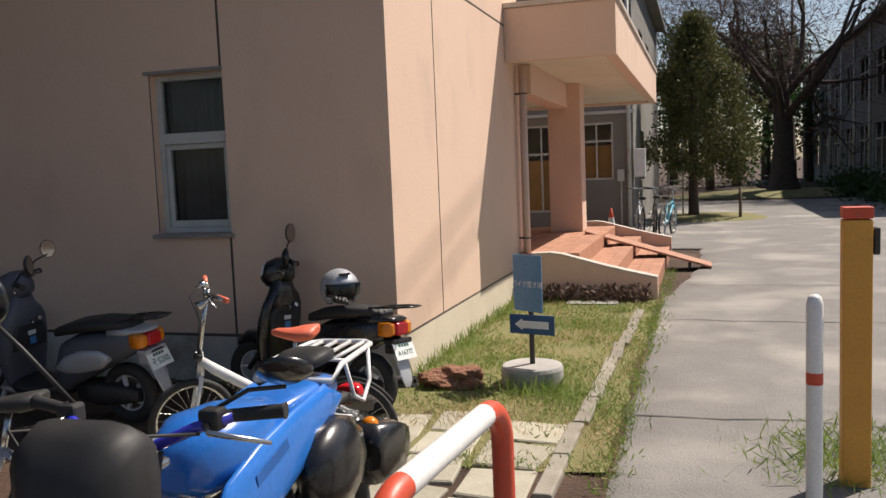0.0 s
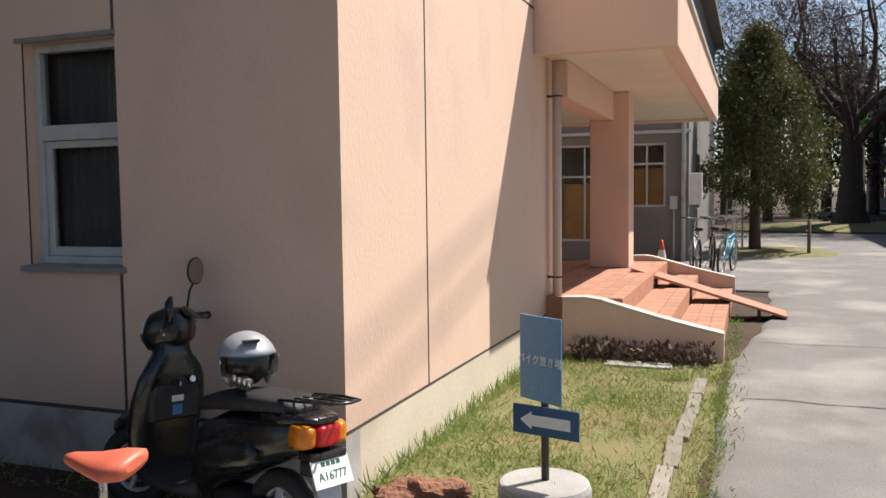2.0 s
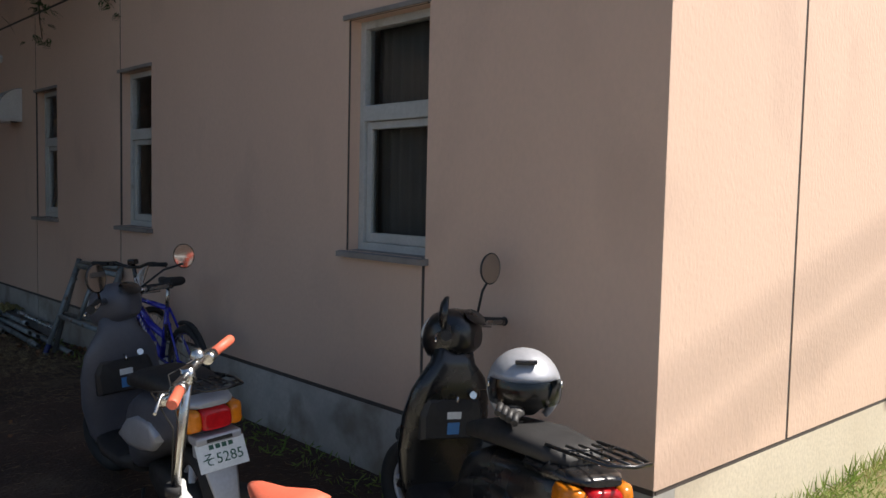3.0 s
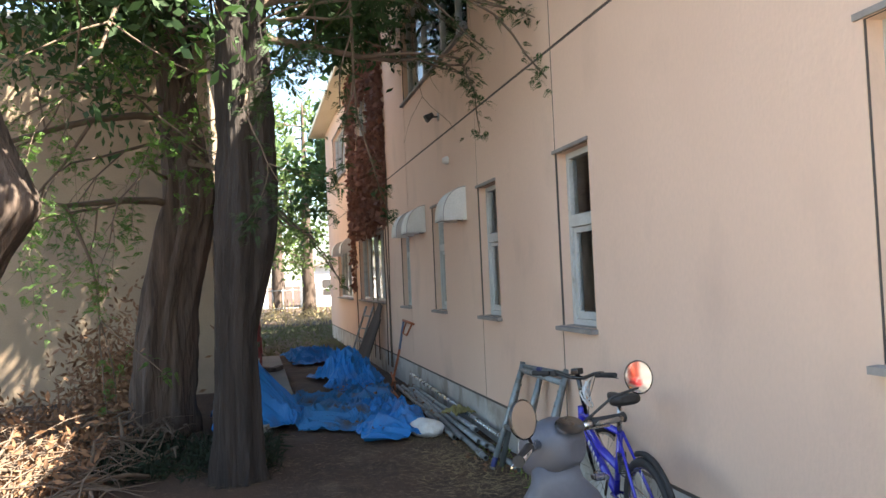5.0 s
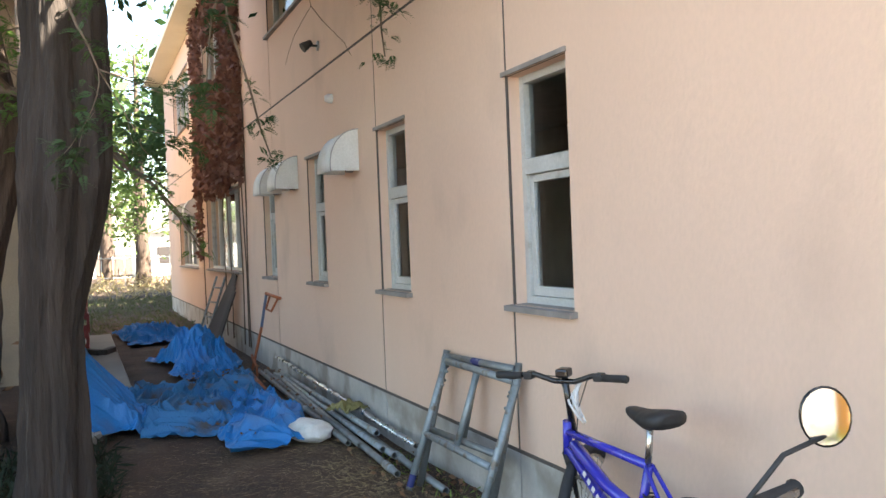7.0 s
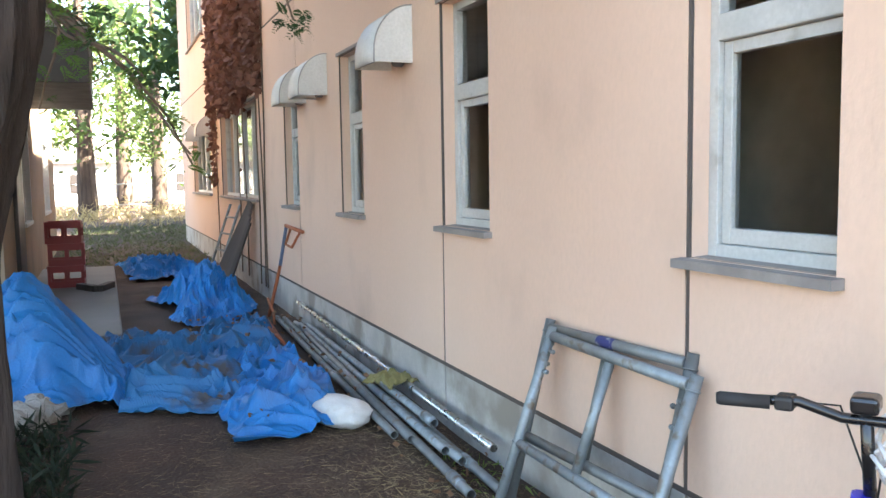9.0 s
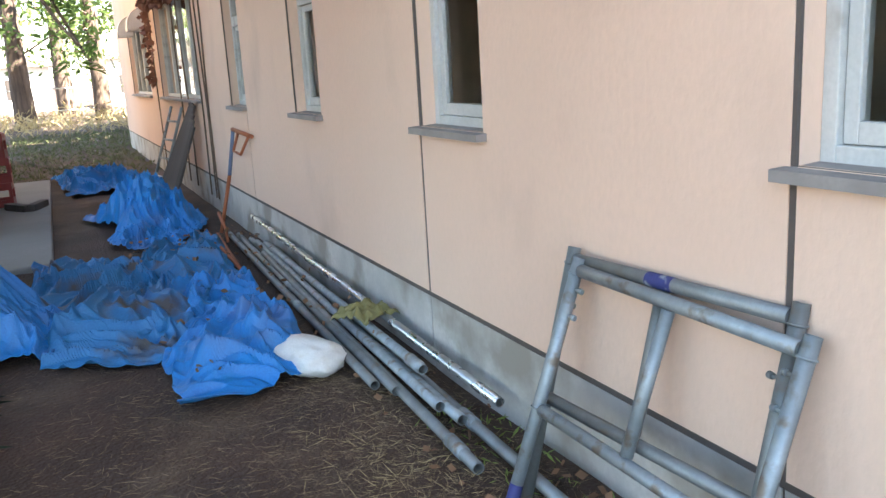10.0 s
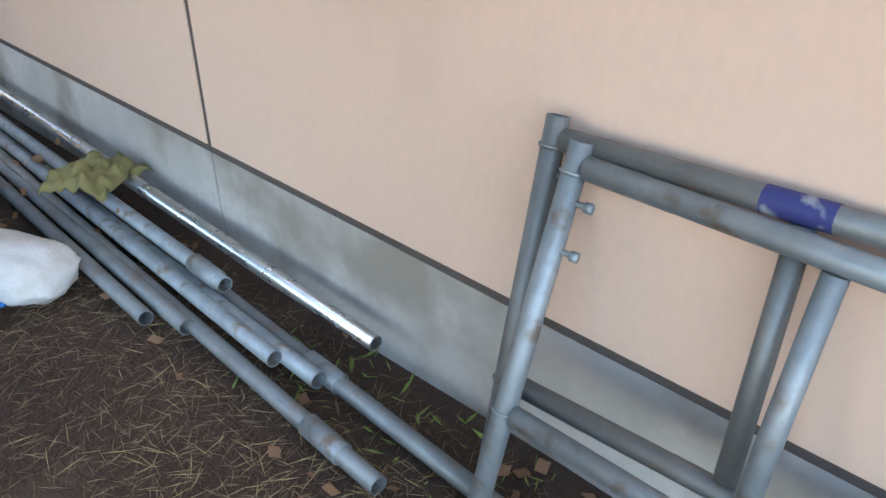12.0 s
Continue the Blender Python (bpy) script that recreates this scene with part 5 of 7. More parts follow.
rag.modifiers.new("thickness", "SOLIDIFY").thickness = 0.004

# steel stand leaning on the wall, and a stack of boards beyond it
st = tagged(new("steel_stand"), label="rusty orange steel tube stand leaning on the wall", category="stand")
st.location = (-14.0, 5.6, GROUND)
bpy.context.view_layer.update()
Shape().tube([(-0.25, -0.02, 0.0), (-0.25, 0.12, 0.55)], 0.018, 10).done("leg", RUST, st)
Shape().tube([(-0.25, 0.12, 0.55), (-0.25, 0.20, 0.98)], 0.0185, 10).done("upper_leg", material("blue_grey_tube", (0.12, 0.15, 0.24), rough=0.5), st)
Shape().tube([(-0.27, 0.20, 0.985), (0.55, 0.20, 0.96)], 0.02, 10).done("top_bar", RUST, st)
Shape().tube([(-0.02, 0.20, 0.97), (-0.02, 0.14, 0.80), (0.30, 0.14, 0.79), (0.42, 0.20, 0.95)], 0.013, 10).done("bracket", RUST, st)
Shape().tube([(-0.25, 0.0, 0.10), (-0.10, -0.05, 0.22), (0.25, -0.06, 0.12), (0.28, -0.06, 0.0)], 0.014, 10).done("foot", RUST, st)

PLANK = material("weathered_board", (0.11, 0.095, 0.085), (0.065, 0.055, 0.05), rough=0.9, scale=6, fine=40, bump=0.5, stretch=(1, 1, 0.2), random_tint=0.25)
for k in range(5):
    ln = 1.35 - 0.09 * k
    b = Shape().box((-0.07, -0.015, 0), (0.07, 0.015, ln), 0.004)
    b.done("board", PLANK, None, pose(-16.9 + 0.13 * k, 5.28 + 0.03 * k, GROUND, -19, 22 - 4 * k, 10), label="weathered grey wooden board leaning on the wall", category="board", group="leaning boards")
s = Shape()
for z in (0.25, 0.5, 0.75, 1.0):
    s.tube([(-0.22, 0, z), (0.22, 0, z)], 0.014, 8)
for x in (-0.22, 0.22):
    s.tube([(x, 0, 0), (x, 0, 1.2)], 0.02, 8)
s.done("small_ladder", STEEL, None, pose(-17.6, 5.35, GROUND, -20, 0, 10), label="short grey metal ladder leaning on the wall", category="ladder")


def vent_hood(x, z):
    """A quarter-round sheet metal cover over a vent."""
    v = tagged(new("vent_hood"), label="white metal vent hood on the stucco wall", category="vent hood", group="vent hoods")
    v.location = (x, FACE, z)
    bpy.context.view_layer.update()
    R, w, H = 0.26, 0.42, 0.36
    prof = [(-0.002, H)] + [(-R * math.sin(a), H - 0.30 + 0.30 * math.cos(a)) for a in (math.pi / 2 * i / 10 for i in range(1, 11))] + [(-R, 0.0)]
    Shape().loft([[(xx, y, zz) for y, zz in prof] for xx in (-w, 0)], caps=False, closed=False).done("cover", HOOD, v).modifiers.new("thickness", "SOLIDIFY").thickness = 0.004
    for xx in (-w, 0.0):
        Shape().prism(prof + [(-0.002, 0.0)], xx - 0.002, xx + 0.002, "x").done("end_plate", HOOD, v)
    Shape().tube([(0.003, y, zz) for y, zz in prof], 0.005, 6).done("rim", HOODRIM, v)
    Shape().box((-w, -R, 0.0), (0, -R + 0.012, 0.03)).done("drip_edge", HOODRIM, v)
    Shape().tube([(-w / 2, 0, 0.10), (-w / 2, -0.05, 0.10)], 0.10, 16).done("duct", SILL, v)
    return v


HOOD = material("aged_white_metal", (0.66, 0.66, 0.64), (0.56, 0.56, 0.54), rough=0.5, scale=4, stain=(0.42, 0.40, 0.36), stain_scale=4, stain_edge=(0.58, 0.8))
HOODRIM = material("grey_metal_edge", (0.34, 0.34, 0.33), rough=0.5)
first_hood = vent_hood(-10.25, 2.08)
for x in (-12.42, -13.25, -20.9, -22.9):
    copy_thing(first_hood, pose(x, FACE, 2.08 if x > -15 else 2.15))
lamp = tagged(new("wall_lamp"), label="small dark spotlight fixed high on the wall", category="lamp")
lamp.location = (-11.4, FACE, 3.42)
bpy.context.view_layer.update()
Shape().tube([(0, 0, 0), (0, -0.08, 0.0)], 0.012, 8).tube([(0, -0.07, 0.03), (0.0, -0.16, -0.03)], [0.03, 0.05], 12).done("head", BLACKMATT, lamp)
Shape().lathe([(0.0, 0.012), (0.05, 0.01), (0.05, 0)], pose(0, 0, 0, 90), 16).done("base", HOODRIM, lamp)
Shape().lathe([(0.0, 0.07), (0.03, 0.065), (0.045, 0.03), (0.045, 0.0)], pose(-11.0, FACE, 2.83, 90), 14).done("round_vent", HOOD, label="small round vent cap on the wall", category="vent cap")

# ---- neighbouring house ----
HX, HY, HTOP = -15.0, 2.97, 5.45
house = tagged(new("house"), label="beige rendered house with a dark eave", category="house")
opening_wall("wall", "x", HX, -1, -9.0, HY, -0.4, HTOP, [], BEIGE, house)
side_holes = [(-18.9, -17.6, 0.75, 2.1), (-23.5, -21.9, 0.75, 2.1)]
opening_wall("side_wall", "y", HY, -1, -25.5, HX - 0.162, -0.4, HTOP, side_holes, BEIGE, house)
opening_wall("back_wall", "x", -25.5, 1, -9.0, HY - 0.162, -0.4, HTOP, [], BEIGE, house)
opening_wall("far_wall", "y", -9.0, 1, -25.34, HX - 0.162, -0.4, HTOP, [], BEIGE, house)
Shape().box((-25.9, -9.4, HTOP + 0.002), (HX + 0.35, HY + 0.35, HTOP + 0.16), 0.01).done("roof", material("grey_roof_edge", (0.30, 0.29, 0.27), rough=0.7), house)
Shape().box((HX + 0.352, -9.4, HTOP + 0.02), (HX + 0.45, HY + 0.35, HTOP + 0.14), 0.02).done("gutter", HOODRIM, house)
aw = Shape()
aw.box((-19.2, HY + 0.002, 2.45), (-15.4, HY + 0.92, 3.05), 0.01)
aw.done("awning", DARKMETAL_DIMROOM, house)
Shape().box((-19.25, HY + 0.002, 3.052), (-15.36, HY + 0.95, 3.12), 0.006).done("awning_edge", HOODRIM, house)
for a, b, c, d in side_holes:
    s = Shape()
    s.box((a, HY - 0.1, c), (a + 0.05, HY + 0.01, d)).box((b - 0.05, HY - 0.1, c), (b, HY + 0.01, d)).box((a + 0.05, HY - 0.1, c), (b - 0.05, HY + 0.03, c + 0.05)).box((a + 0.05, HY - 0.1, d - 0.05), (b - 0.05, HY + 0.01, d))
    s.box(((a + b) / 2 - 0.02, HY - 0.08, c + 0.05), ((a + b) / 2 + 0.02, HY - 0.02, d - 0.05))
    s.done("window", FRAME, house)
    Shape().add([(a, HY - 0.06, c), (b, HY - 0.06, c), (b, HY - 0.06, d), (a, HY - 0.06, d)], [(0, 1, 2, 3)]).done("window_glass", GLASS, house)
Shape().box((-17.1, HY + 0.001, -0.1), (-16.3, HY + 0.05, 1.95), 0.01).done("door", DARKMETAL_DIMROOM, house)
Shape().box((-20.5, HY, -0.4), (-13.6, 4.08, GROUND + 0.05), 0.015).done("landing", GREYWALL, kind="structure", label="grey concrete landing beside the house", category="slab")


def crate(m):
    """A bottle crate: open box with slotted sides."""
    v = tagged(new("bottle_crate"), label="dark red plastic bottle crate in a stack", category="crate", group="stacked crates")
    v.matrix_world = m
    s = Shape()
    W, D, H = 0.46, 0.36, 0.30
    s.box((-W / 2, -D / 2, 0), (W / 2, D / 2, 0.02))
    for z0, z1 in ((0.02, 0.09), (0.21, 0.30)):
        s.box((-W / 2, -D / 2, z0), (W / 2, -D / 2 + 0.015, z1)).box((-W / 2, D / 2 - 0.015, z0), (W / 2, D / 2, z1))
        s.box((-W / 2, -D / 2 + 0.015, z0), (-W / 2 + 0.015, D / 2 - 0.015, z1)).box((W / 2 - 0.015, -D / 2 + 0.015, z0), (W / 2, D / 2 - 0.015, z1))
    for x in (-W / 2, W / 2 - 0.04, -0.02):
        for y in (-D / 2 + 0.001, D / 2 - 0.014):
            s.box((x, y, 0.09), (x + 0.04, y + 0.013, 0.21))
    for y in (-D / 2, D / 2 - 0.04):
        for x in (-W / 2 + 0.001, W / 2 - 0.014):
            s.box((x, y, 0.09), (x + 0.013, y + 0.04, 0.21))
    s.done("body", material("dark_red_plastic", (0.30, 0.03, 0.03), (0.22, 0.025, 0.025), rough=0.5), v)
    return v


c0 = crate(pose(-17.8, 3.45, GROUND + 0.052, 0, 0, 88))
copy_thing(c0, pose(-17.81, 3.46, GROUND + 0.354, 0, 0, 90))
copy_thing(c0, pose(-17.80, 3.44, GROUND + 0.656, 0, 0, 87))
for k in range(2):
    Shape().box((-0.22, -0.05, 0), (0.22, 0.05, 0.08), 0.006).done("timber_offcut", PLANK, None, pose(-17.2, 3.72 + 0.22 * k, GROUND + 0.05, 0, 0, 30 - 50 * k), label="short grey timber offcut on the landing", category="timber", group="timber offcuts")
STONE = material("pale_rubble", (0.40, 0.38, 0.34), (0.30, 0.28, 0.25), rough=0.95, scale=6, fine=50, bump=0.8, depth=0.01)
for k in range(7):
    s = Shape().blob((0, 0, 0), (0.17 - 0.01 * k, 0.13, 0.10), rough=0.7, seed=k, level=3, smooth=False)
    s.done("stone", STONE, None, pose(-10.75 - 0.22 * (k % 4), 3.42 + 0.10 * (k % 3) - 0.1 * (k // 4), GROUND + 0.05, 10 * k, 0, 40 * k), label="rough pale stone beside the tarpaulin", category="stone", group="rubble stones")
SLAB = material("soiled_slab", (0.20, 0.18, 0.16), (0.09, 0.07, 0.055), rough=0.95, scale=4, fine=40, bump=0.5, depth=0.008, stain=(0.06, 0.04, 0.026), stain_scale=3.5, stain_edge=(0.46, 0.6))
for k, (x, y, w, h) in enumerate(((-5.35, 3.45, 0.28, 0.30), (-5.62, 3.80, 0.24, 0.26), (-5.75, 3.45, 0.20, 0.22))):
    Shape().prism([(x - w, y - h), (x + w, y - h * 0.9), (x + w * 1.05, y + h), (x - w * 0.9, y + h * 0.95)], GROUND - 0.03, GROUND + 0.012 + 0.005 * k, "z").done("slab", SLAB, kind="structure", label="broken concrete slab flush with the soil", category="slab")

# ---- vegetation and distance ----
rng = np.random.default_rng(7)


def cards(points, size, mat, name, droop=0.0, narrow=0.45, flat=0.0, parent=None, **tags):
    """Many small leaf blades: one bent quad pair at each point, turned at random."""
    pts = np.asarray(points, dtype=float)
    n = len(pts)
    way = rng.normal(size=(n, 3))
    way[:, 2] = way[:, 2] * (1 - flat) - droop
    way /= np.linalg.norm(way, axis=1)[:, None]
    side = np.cross(way, rng.normal(size=(n, 3)))
    side /= np.linalg.norm(side, axis=1)[:, None]
    ln = size * rng.uniform(0.6, 1.4, n)[:, None]
    w = ln * narrow * 0.5
    v = np.stack([pts, pts + way * ln * 0.5 + side * w, pts + way * ln, pts + way * ln * 0.5 - side * w], 1).reshape(-1, 3)
    me = bpy.data.meshes.new(name)
    me.from_pydata(v.tolist(), [], (np.arange(n)[:, None] * 4 + np.arange(4)).tolist())
    me.materials.append(mat)
    ob = new(name, me)
    if parent:
        ob.parent = parent
    return tagged(ob, **tags) if tags else ob


CEDAR = material("cedar_foliage", (0.045, 0.095, 0.025), (0.02, 0.05, 0.015), rough=0.7, scale=1.5, fine=12, bump=0, leaf=0.35)
CEDARLIGHT = material("fresh_cedar_foliage", (0.12, 0.22, 0.04), (0.06, 0.14, 0.03), rough=0.7, scale=1.5, fine=12, bump=0, leaf=0.45)
JUNIPER = material("juniper_foliage", (0.115, 0.115, 0.036), (0.058, 0.07, 0.022), rough=0.75, scale=1.2, fine=10, bump=0, leaf=0.25)
PINE = material("pine_foliage", (0.07, 0.13, 0.035), (0.15, 0.20, 0.05), rough=0.7, scale=0.9, fine=8, bump=0, leaf=0.45)
BUDS = material("bare_twig_buds", (0.16, 0.10, 0.075), (0.11, 0.07, 0.055), rough=0.85, scale=1, fine=8, bump=0)
TWIG = material("dry_twig", (0.155, 0.108, 0.076), (0.10, 0.07, 0.05), rough=0.9, scale=6)
IVY = material("dry_red_ivy", (0.24, 0.11, 0.075), (0.14, 0.065, 0.048), rough=0.75, scale=5, fine=40, bump=0, leaf=0.2)
STRAW = material("dry_straw", (0.52, 0.41, 0.20), (0.40, 0.30, 0.15), rough=0.85, scale=3, bump=0, leaf=0.2)
GRASS = material("spring_grass", (0.17, 0.28, 0.05), (0.27, 0.31, 0.085), rough=0.75, scale=1.6, fine=10, bump=0, leaf=0.35)
DRYLEAF = material("fallen_leaf", (0.24, 0.125, 0.06), (0.16, 0.08, 0.045), rough=0.8, scale=9, bump=0.1)


LITTER = material("brown_litter", (0.36, 0.27, 0.15), (0.17, 0.11, 0.065), rough=0.9, scale=2, bump=0)


def sprays(tips, n, length, mat, name, parent):
    """Flat drooping fans: leaflets set in pairs along a short stem."""
    base = np.array([tuple(t) for t in tips])
    root = base[rng.integers(0, len(base), n)] + rng.normal(size=(n, 3)) * 0.04
    way = rng.normal(size=(n, 3))
    way[:, 2] = way[:, 2] * 0.35 - 0.35
    way /= np.linalg.norm(way, axis=1)[:, None]
    side = np.cross(way, np.array([0.0, 0.0, 1.0]) + rng.normal(size=(n, 3)) * 0.35)
    side /= np.linalg.norm(side, axis=1)[:, None]
    ln = length * rng.uniform(0.6, 1.3, n)[:, None]
    out = []
    for k in range(6):
        at = root + way * ln * (0.12 + 0.15 * k) - np.array([0, 0, 1.0]) * ln * 0.02 * k * k * 0.4
        reach = ln * (0.46 - 0.055 * k)
        for sgn in (-1, 1):
            d = way * 0.75 + side * sgn * 0.66
            across = way * 0.66 - side * sgn * 0.75
            out.append(np.stack([at, at + d * reach * 0.5 + across * reach * 0.16, at + d * reach, at + d * reach * 0.5 - across * reach * 0.16], 1))
    v = np.concatenate(out).reshape(-1, 3)
    me = bpy.data.meshes.new(name)
    me.from_pydata(v.tolist(), [], np.arange(len(v)).reshape(-1, 4).tolist())
    me.materials.append(mat)
    ob = new(name, me)
    ob.parent = parent
    return tagged(ob, kind="stuff")


def trunk(pts, radii, name, parent, ridge=0.14, seed=0, n=88, mat=BARK):
    """A tapered trunk with deep bark ridges that twist upward."""
    line, rs = [], []
    for i in range(len(pts) - 1):
        for k in range(14):
            t = k / 14
            line.append(Vector(pts[i]).lerp(Vector(pts[i + 1]), t))
            rs.append(radii[i] + (radii[i + 1] - radii[i]) * t)
    line.append(Vector(pts[-1]))
    rs.append(radii[-1])
    for _ in range(6):
        line = [line[0]] + [(line[i - 1] + line[i] * 2 + line[i + 1]) / 4 for i in range(1, len(line) - 1)] + [line[-1]]
    rings = []
    for p, r in zip(line, rs):
        ringp = []
        for j in range(n):
            a = 2 * math.pi * j / n
            tw = a + p.z * 0.12
            k = 1 + ridge * (noise.noise((math.cos(tw) * 2.6, math.sin(tw) * 2.6, p.z * 0.5 + seed)) * 1.3 + 0.8 * abs(noise.noise((math.cos(tw) * 5, math.sin(tw) * 5, p.z * 0.8 + seed))) - 0.75 * abs(noise.noise((math.cos(tw) * 11, math.sin(tw) * 11, p.z * 1.1 + seed))) + 0.30 * abs(noise.noise((math.cos(tw) * 20, math.sin(tw) * 20, p.z * 1.6 + seed))))
            ringp.append(p + Vector((math.cos(a), math.sin(a), 0)) * r * k)
        rings.append(ringp)
    return Shape().loft(rings).done(name, mat, parent)


def limb(s, start, way, length, r, depth, tips, spread=0.7, lift=0.0, gnarl=0.25):
    """Branches that fork, each thinner than the last."""
    p, d = Vector(start), Vector(way).normalized()
    pts = [p.copy()]
    for i in range(4):
        d = (d + Vector(rng.normal(size=3)) * gnarl * 0.5 + Vector((0, 0, lift))).normalized()
        p = p + d * length / 4
        pts.append(p.copy())
    s.tube(pts, [r * (1 - 0.13 * i) for i in range(5)], 6 if depth > 1 else 4, caps=False)
    tips += pts[2:]
    if depth > 0:
        for k in range(2 if depth > 2 else 3):
            at = pts[int(rng.integers(2, 5))]
            nd = (d + Vector(rng.normal(size=3)) * spread).normalized()
            limb(s, at, nd, length * rng.uniform(0.55, 0.8), r * 0.5, depth - 1, tips, spread, lift, gnarl)


def around(tips, n, spread):
    base = np.array([tuple(t) for t in tips])
    return base[rng.integers(0, len(base), n)] + rng.normal(size=(n, 3)) * spread


# two old trees in the alley
old = tagged(new("cedar_tree"), label="old cedar with twisted ridged trunk and green fronds", category="tree", group="alley cedars")
old.location = (0, 0, 0)
trunk([(-11.55, 2.50, -0.4), (-11.5, 2.55, 0.3), (-11.5, 2.62, 1.2), (-11.45, 2.92, 2.5), (-11.5, 2.78, 3.6), (-11.55, 2.72, 4.8), (-11.4, 2.7, 8.5)], [0.36, 0.30, 0.27, 0.29, 0.21, 0.18, 0.08], "trunk", old, 0.34, 1)
s, tips = Shape(), []
for z, way, ln in ((2.4, (1, -0.9, 0.25), 1.5), (2.9, (0.9, 0.3, 0.1), 1.4), (3.4, (0.6, -1, 0.3), 1.9), (4.0, (1, -0.3, 0.1), 2.0), (4.4, (1, 0.6, 0.0), 2.0), (4.8, (0.1, -1, 0.2), 2.2), (5.4, (-0.6, 1, 0.1), 2.4), (5.8, (0.8, -0.9, 0.2), 2.4), (6.4, (1, 0.5, 0.2), 2.2), (7.0, (-1, -0.8, 0.3), 2.2), (7.6, (0.2, 1, 0.4), 2.2), (6.2, (-1, 0.2, 0.2), 2.2)):
    limb(s, (-11.48, 2.8, z), way, ln, 0.05, 2, tips, 0.6, -0.03)
s.done("branch", TWIG, old)
low = [t for t in tips if t.z < 4.6]
high = [t for t in tips if t.z >= 4.0]
sprays(low, 1100, 0.10, CEDARLIGHT, "frond", old)
cards(around(high, 20000, 0.19), 0.13, CEDAR, "foliage", 0.5, 0.4, parent=old, kind="stuff")

TX2 = -8.85
# darker copy of the ridged bark, with the alley's shade put into its colour
SHADEBARK = material("shaded_bark", (0.042, 0.030, 0.024), (0.013, 0.010, 0.009), rough=0.95, scale=9, fine=30, bump=1.0, depth=0.03, stretch=(1, 1, 0.14))
old2 = tagged(new("cedar_tree"), label="leaning cedar trunk darkened for shade, with drooping branches", category="tree", group="alley cedars")
trunk([(TX2, 3.385, -0.4), (TX2, 3.40, 0.2), (TX2, 3.41, 1.0), (TX2 + 0.03, 3.50, 1.9), (TX2, 3.53, 2.75), (TX2, 3.54, 4.3), (TX2, 3.56, 9.0)], [0.24, 0.175, 0.17, 0.255, 0.205, 0.18, 0.07], "trunk", old2, 0.30, 5, mat=SHADEBARK)
s, tips = Shape(), []
for z, way, ln in ((3.6, (-0.3, 1.0, 0.12), 1.5), (3.8, (0.1, 1.0, 0.12), 1.4), (4.4, (0.2, 1, 0.2), 1.9), (4.8, (1, 0.2, 0.1), 2.2), (5.2, (0.4, 1, 0.2), 1.8), (5.8, (-0.5, 1, 0.3), 1.8), (6.5, (1, -0.4, 0.2), 2.2), (7.2, (0.2, 1, 0.4), 1.8), (8.0, (-1, 0.2, 0.3), 2.0)):
    limb(s, (TX2, 3.54, z), way, ln, 0.045, 2, tips, 0.6, -0.02)
s.done("branch", TWIG, old2)
sprays([t for t in tips if t.z < 4.4], 1300, 0.095, CEDAR, "frond", old2)
cards(around([t for t in tips if t.z >= 4.4], 15000, 0.19), 0.13, CEDAR, "foliage", 0.5, 0.4, parent=old2, kind="stuff")

# low sprays that hang in front of the trunks
s, tips = Shape(), []
for x, y, z, way, ln in ((-11.4, 2.7, 2.7, (1, -0.5, 0.0), 1.2), (-11.4, 2.75, 3.1, (1, -0.9, 0.0), 1.4), (-11.4, 2.75, 3.3, (1, -0.1, -0.05), 1.2), (-11.4, 2.75, 3.6, (0.7, -1, 0.0), 1.5), (-11.4, 2.75, 3.9, (1, 0.3, -0.1), 1.4)):
    limb(s, (x, y, z), way, ln, 0.022, 3, tips, 0.5, -0.06)
s.done("low_branch", TWIG, old)
sprays([t for t in tips if t.x > -11.0], 1500, 0.10, CEDARLIGHT, "low_spray", old)
s, tips = Shape(), []
for z, way, ln in ((3.1, (0.9, 0.2, -0.02), 0.8), (3.75, (0.5, 0.9, 0.05), 1.2), (4.0, (0.3, 1.0, 0.08), 1.5)):
    limb(s, (TX2 + 0.03, 3.55, z), way, ln, 0.02, 3, tips, 0.5, -0.05)
s.done("low_branch", TWIG, old2)
sprays([t for t in tips if t.x > TX2 + 0.15], 1100, 0.095, CEDAR, "low_spray", old2)

# high crowns that shade the alley and dapple the house
s, tips = Shape(), []
for z, way, ln in ((5.2, (-0.5, 1, 0.2), 2.6), (5.8, (-1, 0.7, 0.2), 2.6), (6.4, (-0.8, 1, 0.2), 2.6), (7.0, (-0.2, 1, 0.2), 2.4), (7.6, (-1, 0.2, 0.2), 2.4), (5.9, (-0.2, 1, 0.1), 2.8), (6.3, (0.7, 1, 0.1), 2.8), (6.0, (0.9, -0.6, 0.2), 2.6), (6.8, (0.3, -1, 0.2), 2.6)):
    limb(s, (-11.45, 2.72, z), way, ln, 0.05, 2, tips, 0.7, 0.0)
s.done("high_branch", TWIG, old)
cards(around(tips, 34000, 0.28), 0.15, CEDAR, "high_foliage", 0.3, 0.4, parent=old, kind="stuff")
s, tips = Shape(), []
for z, way, ln in ((5.6, (1, -0.5, 0.2), 2.6), (6.2, (0.9, -1, 0.2), 2.8), (6.8, (-0.6, -1, 0.2), 2.6), (7.4, (1, 0.1, 0.3), 2.6), (6.4, (0.1, 1, 0.15), 2.0), (7.0, (-0.8, 0.8, 0.15), 2.4), (8.0, (-0.2, -1, 0.3), 2.4)):
    limb(s, (TX2, 3.55, z), way, ln, 0.05, 2, tips, 0.7, 0.0)
s.done("high_branch", TWIG, old2)
cards(around(tips, 27000, 0.3), 0.15, CEDAR, "high_foliage", 0.3, 0.4, parent=old2, kind="stuff")

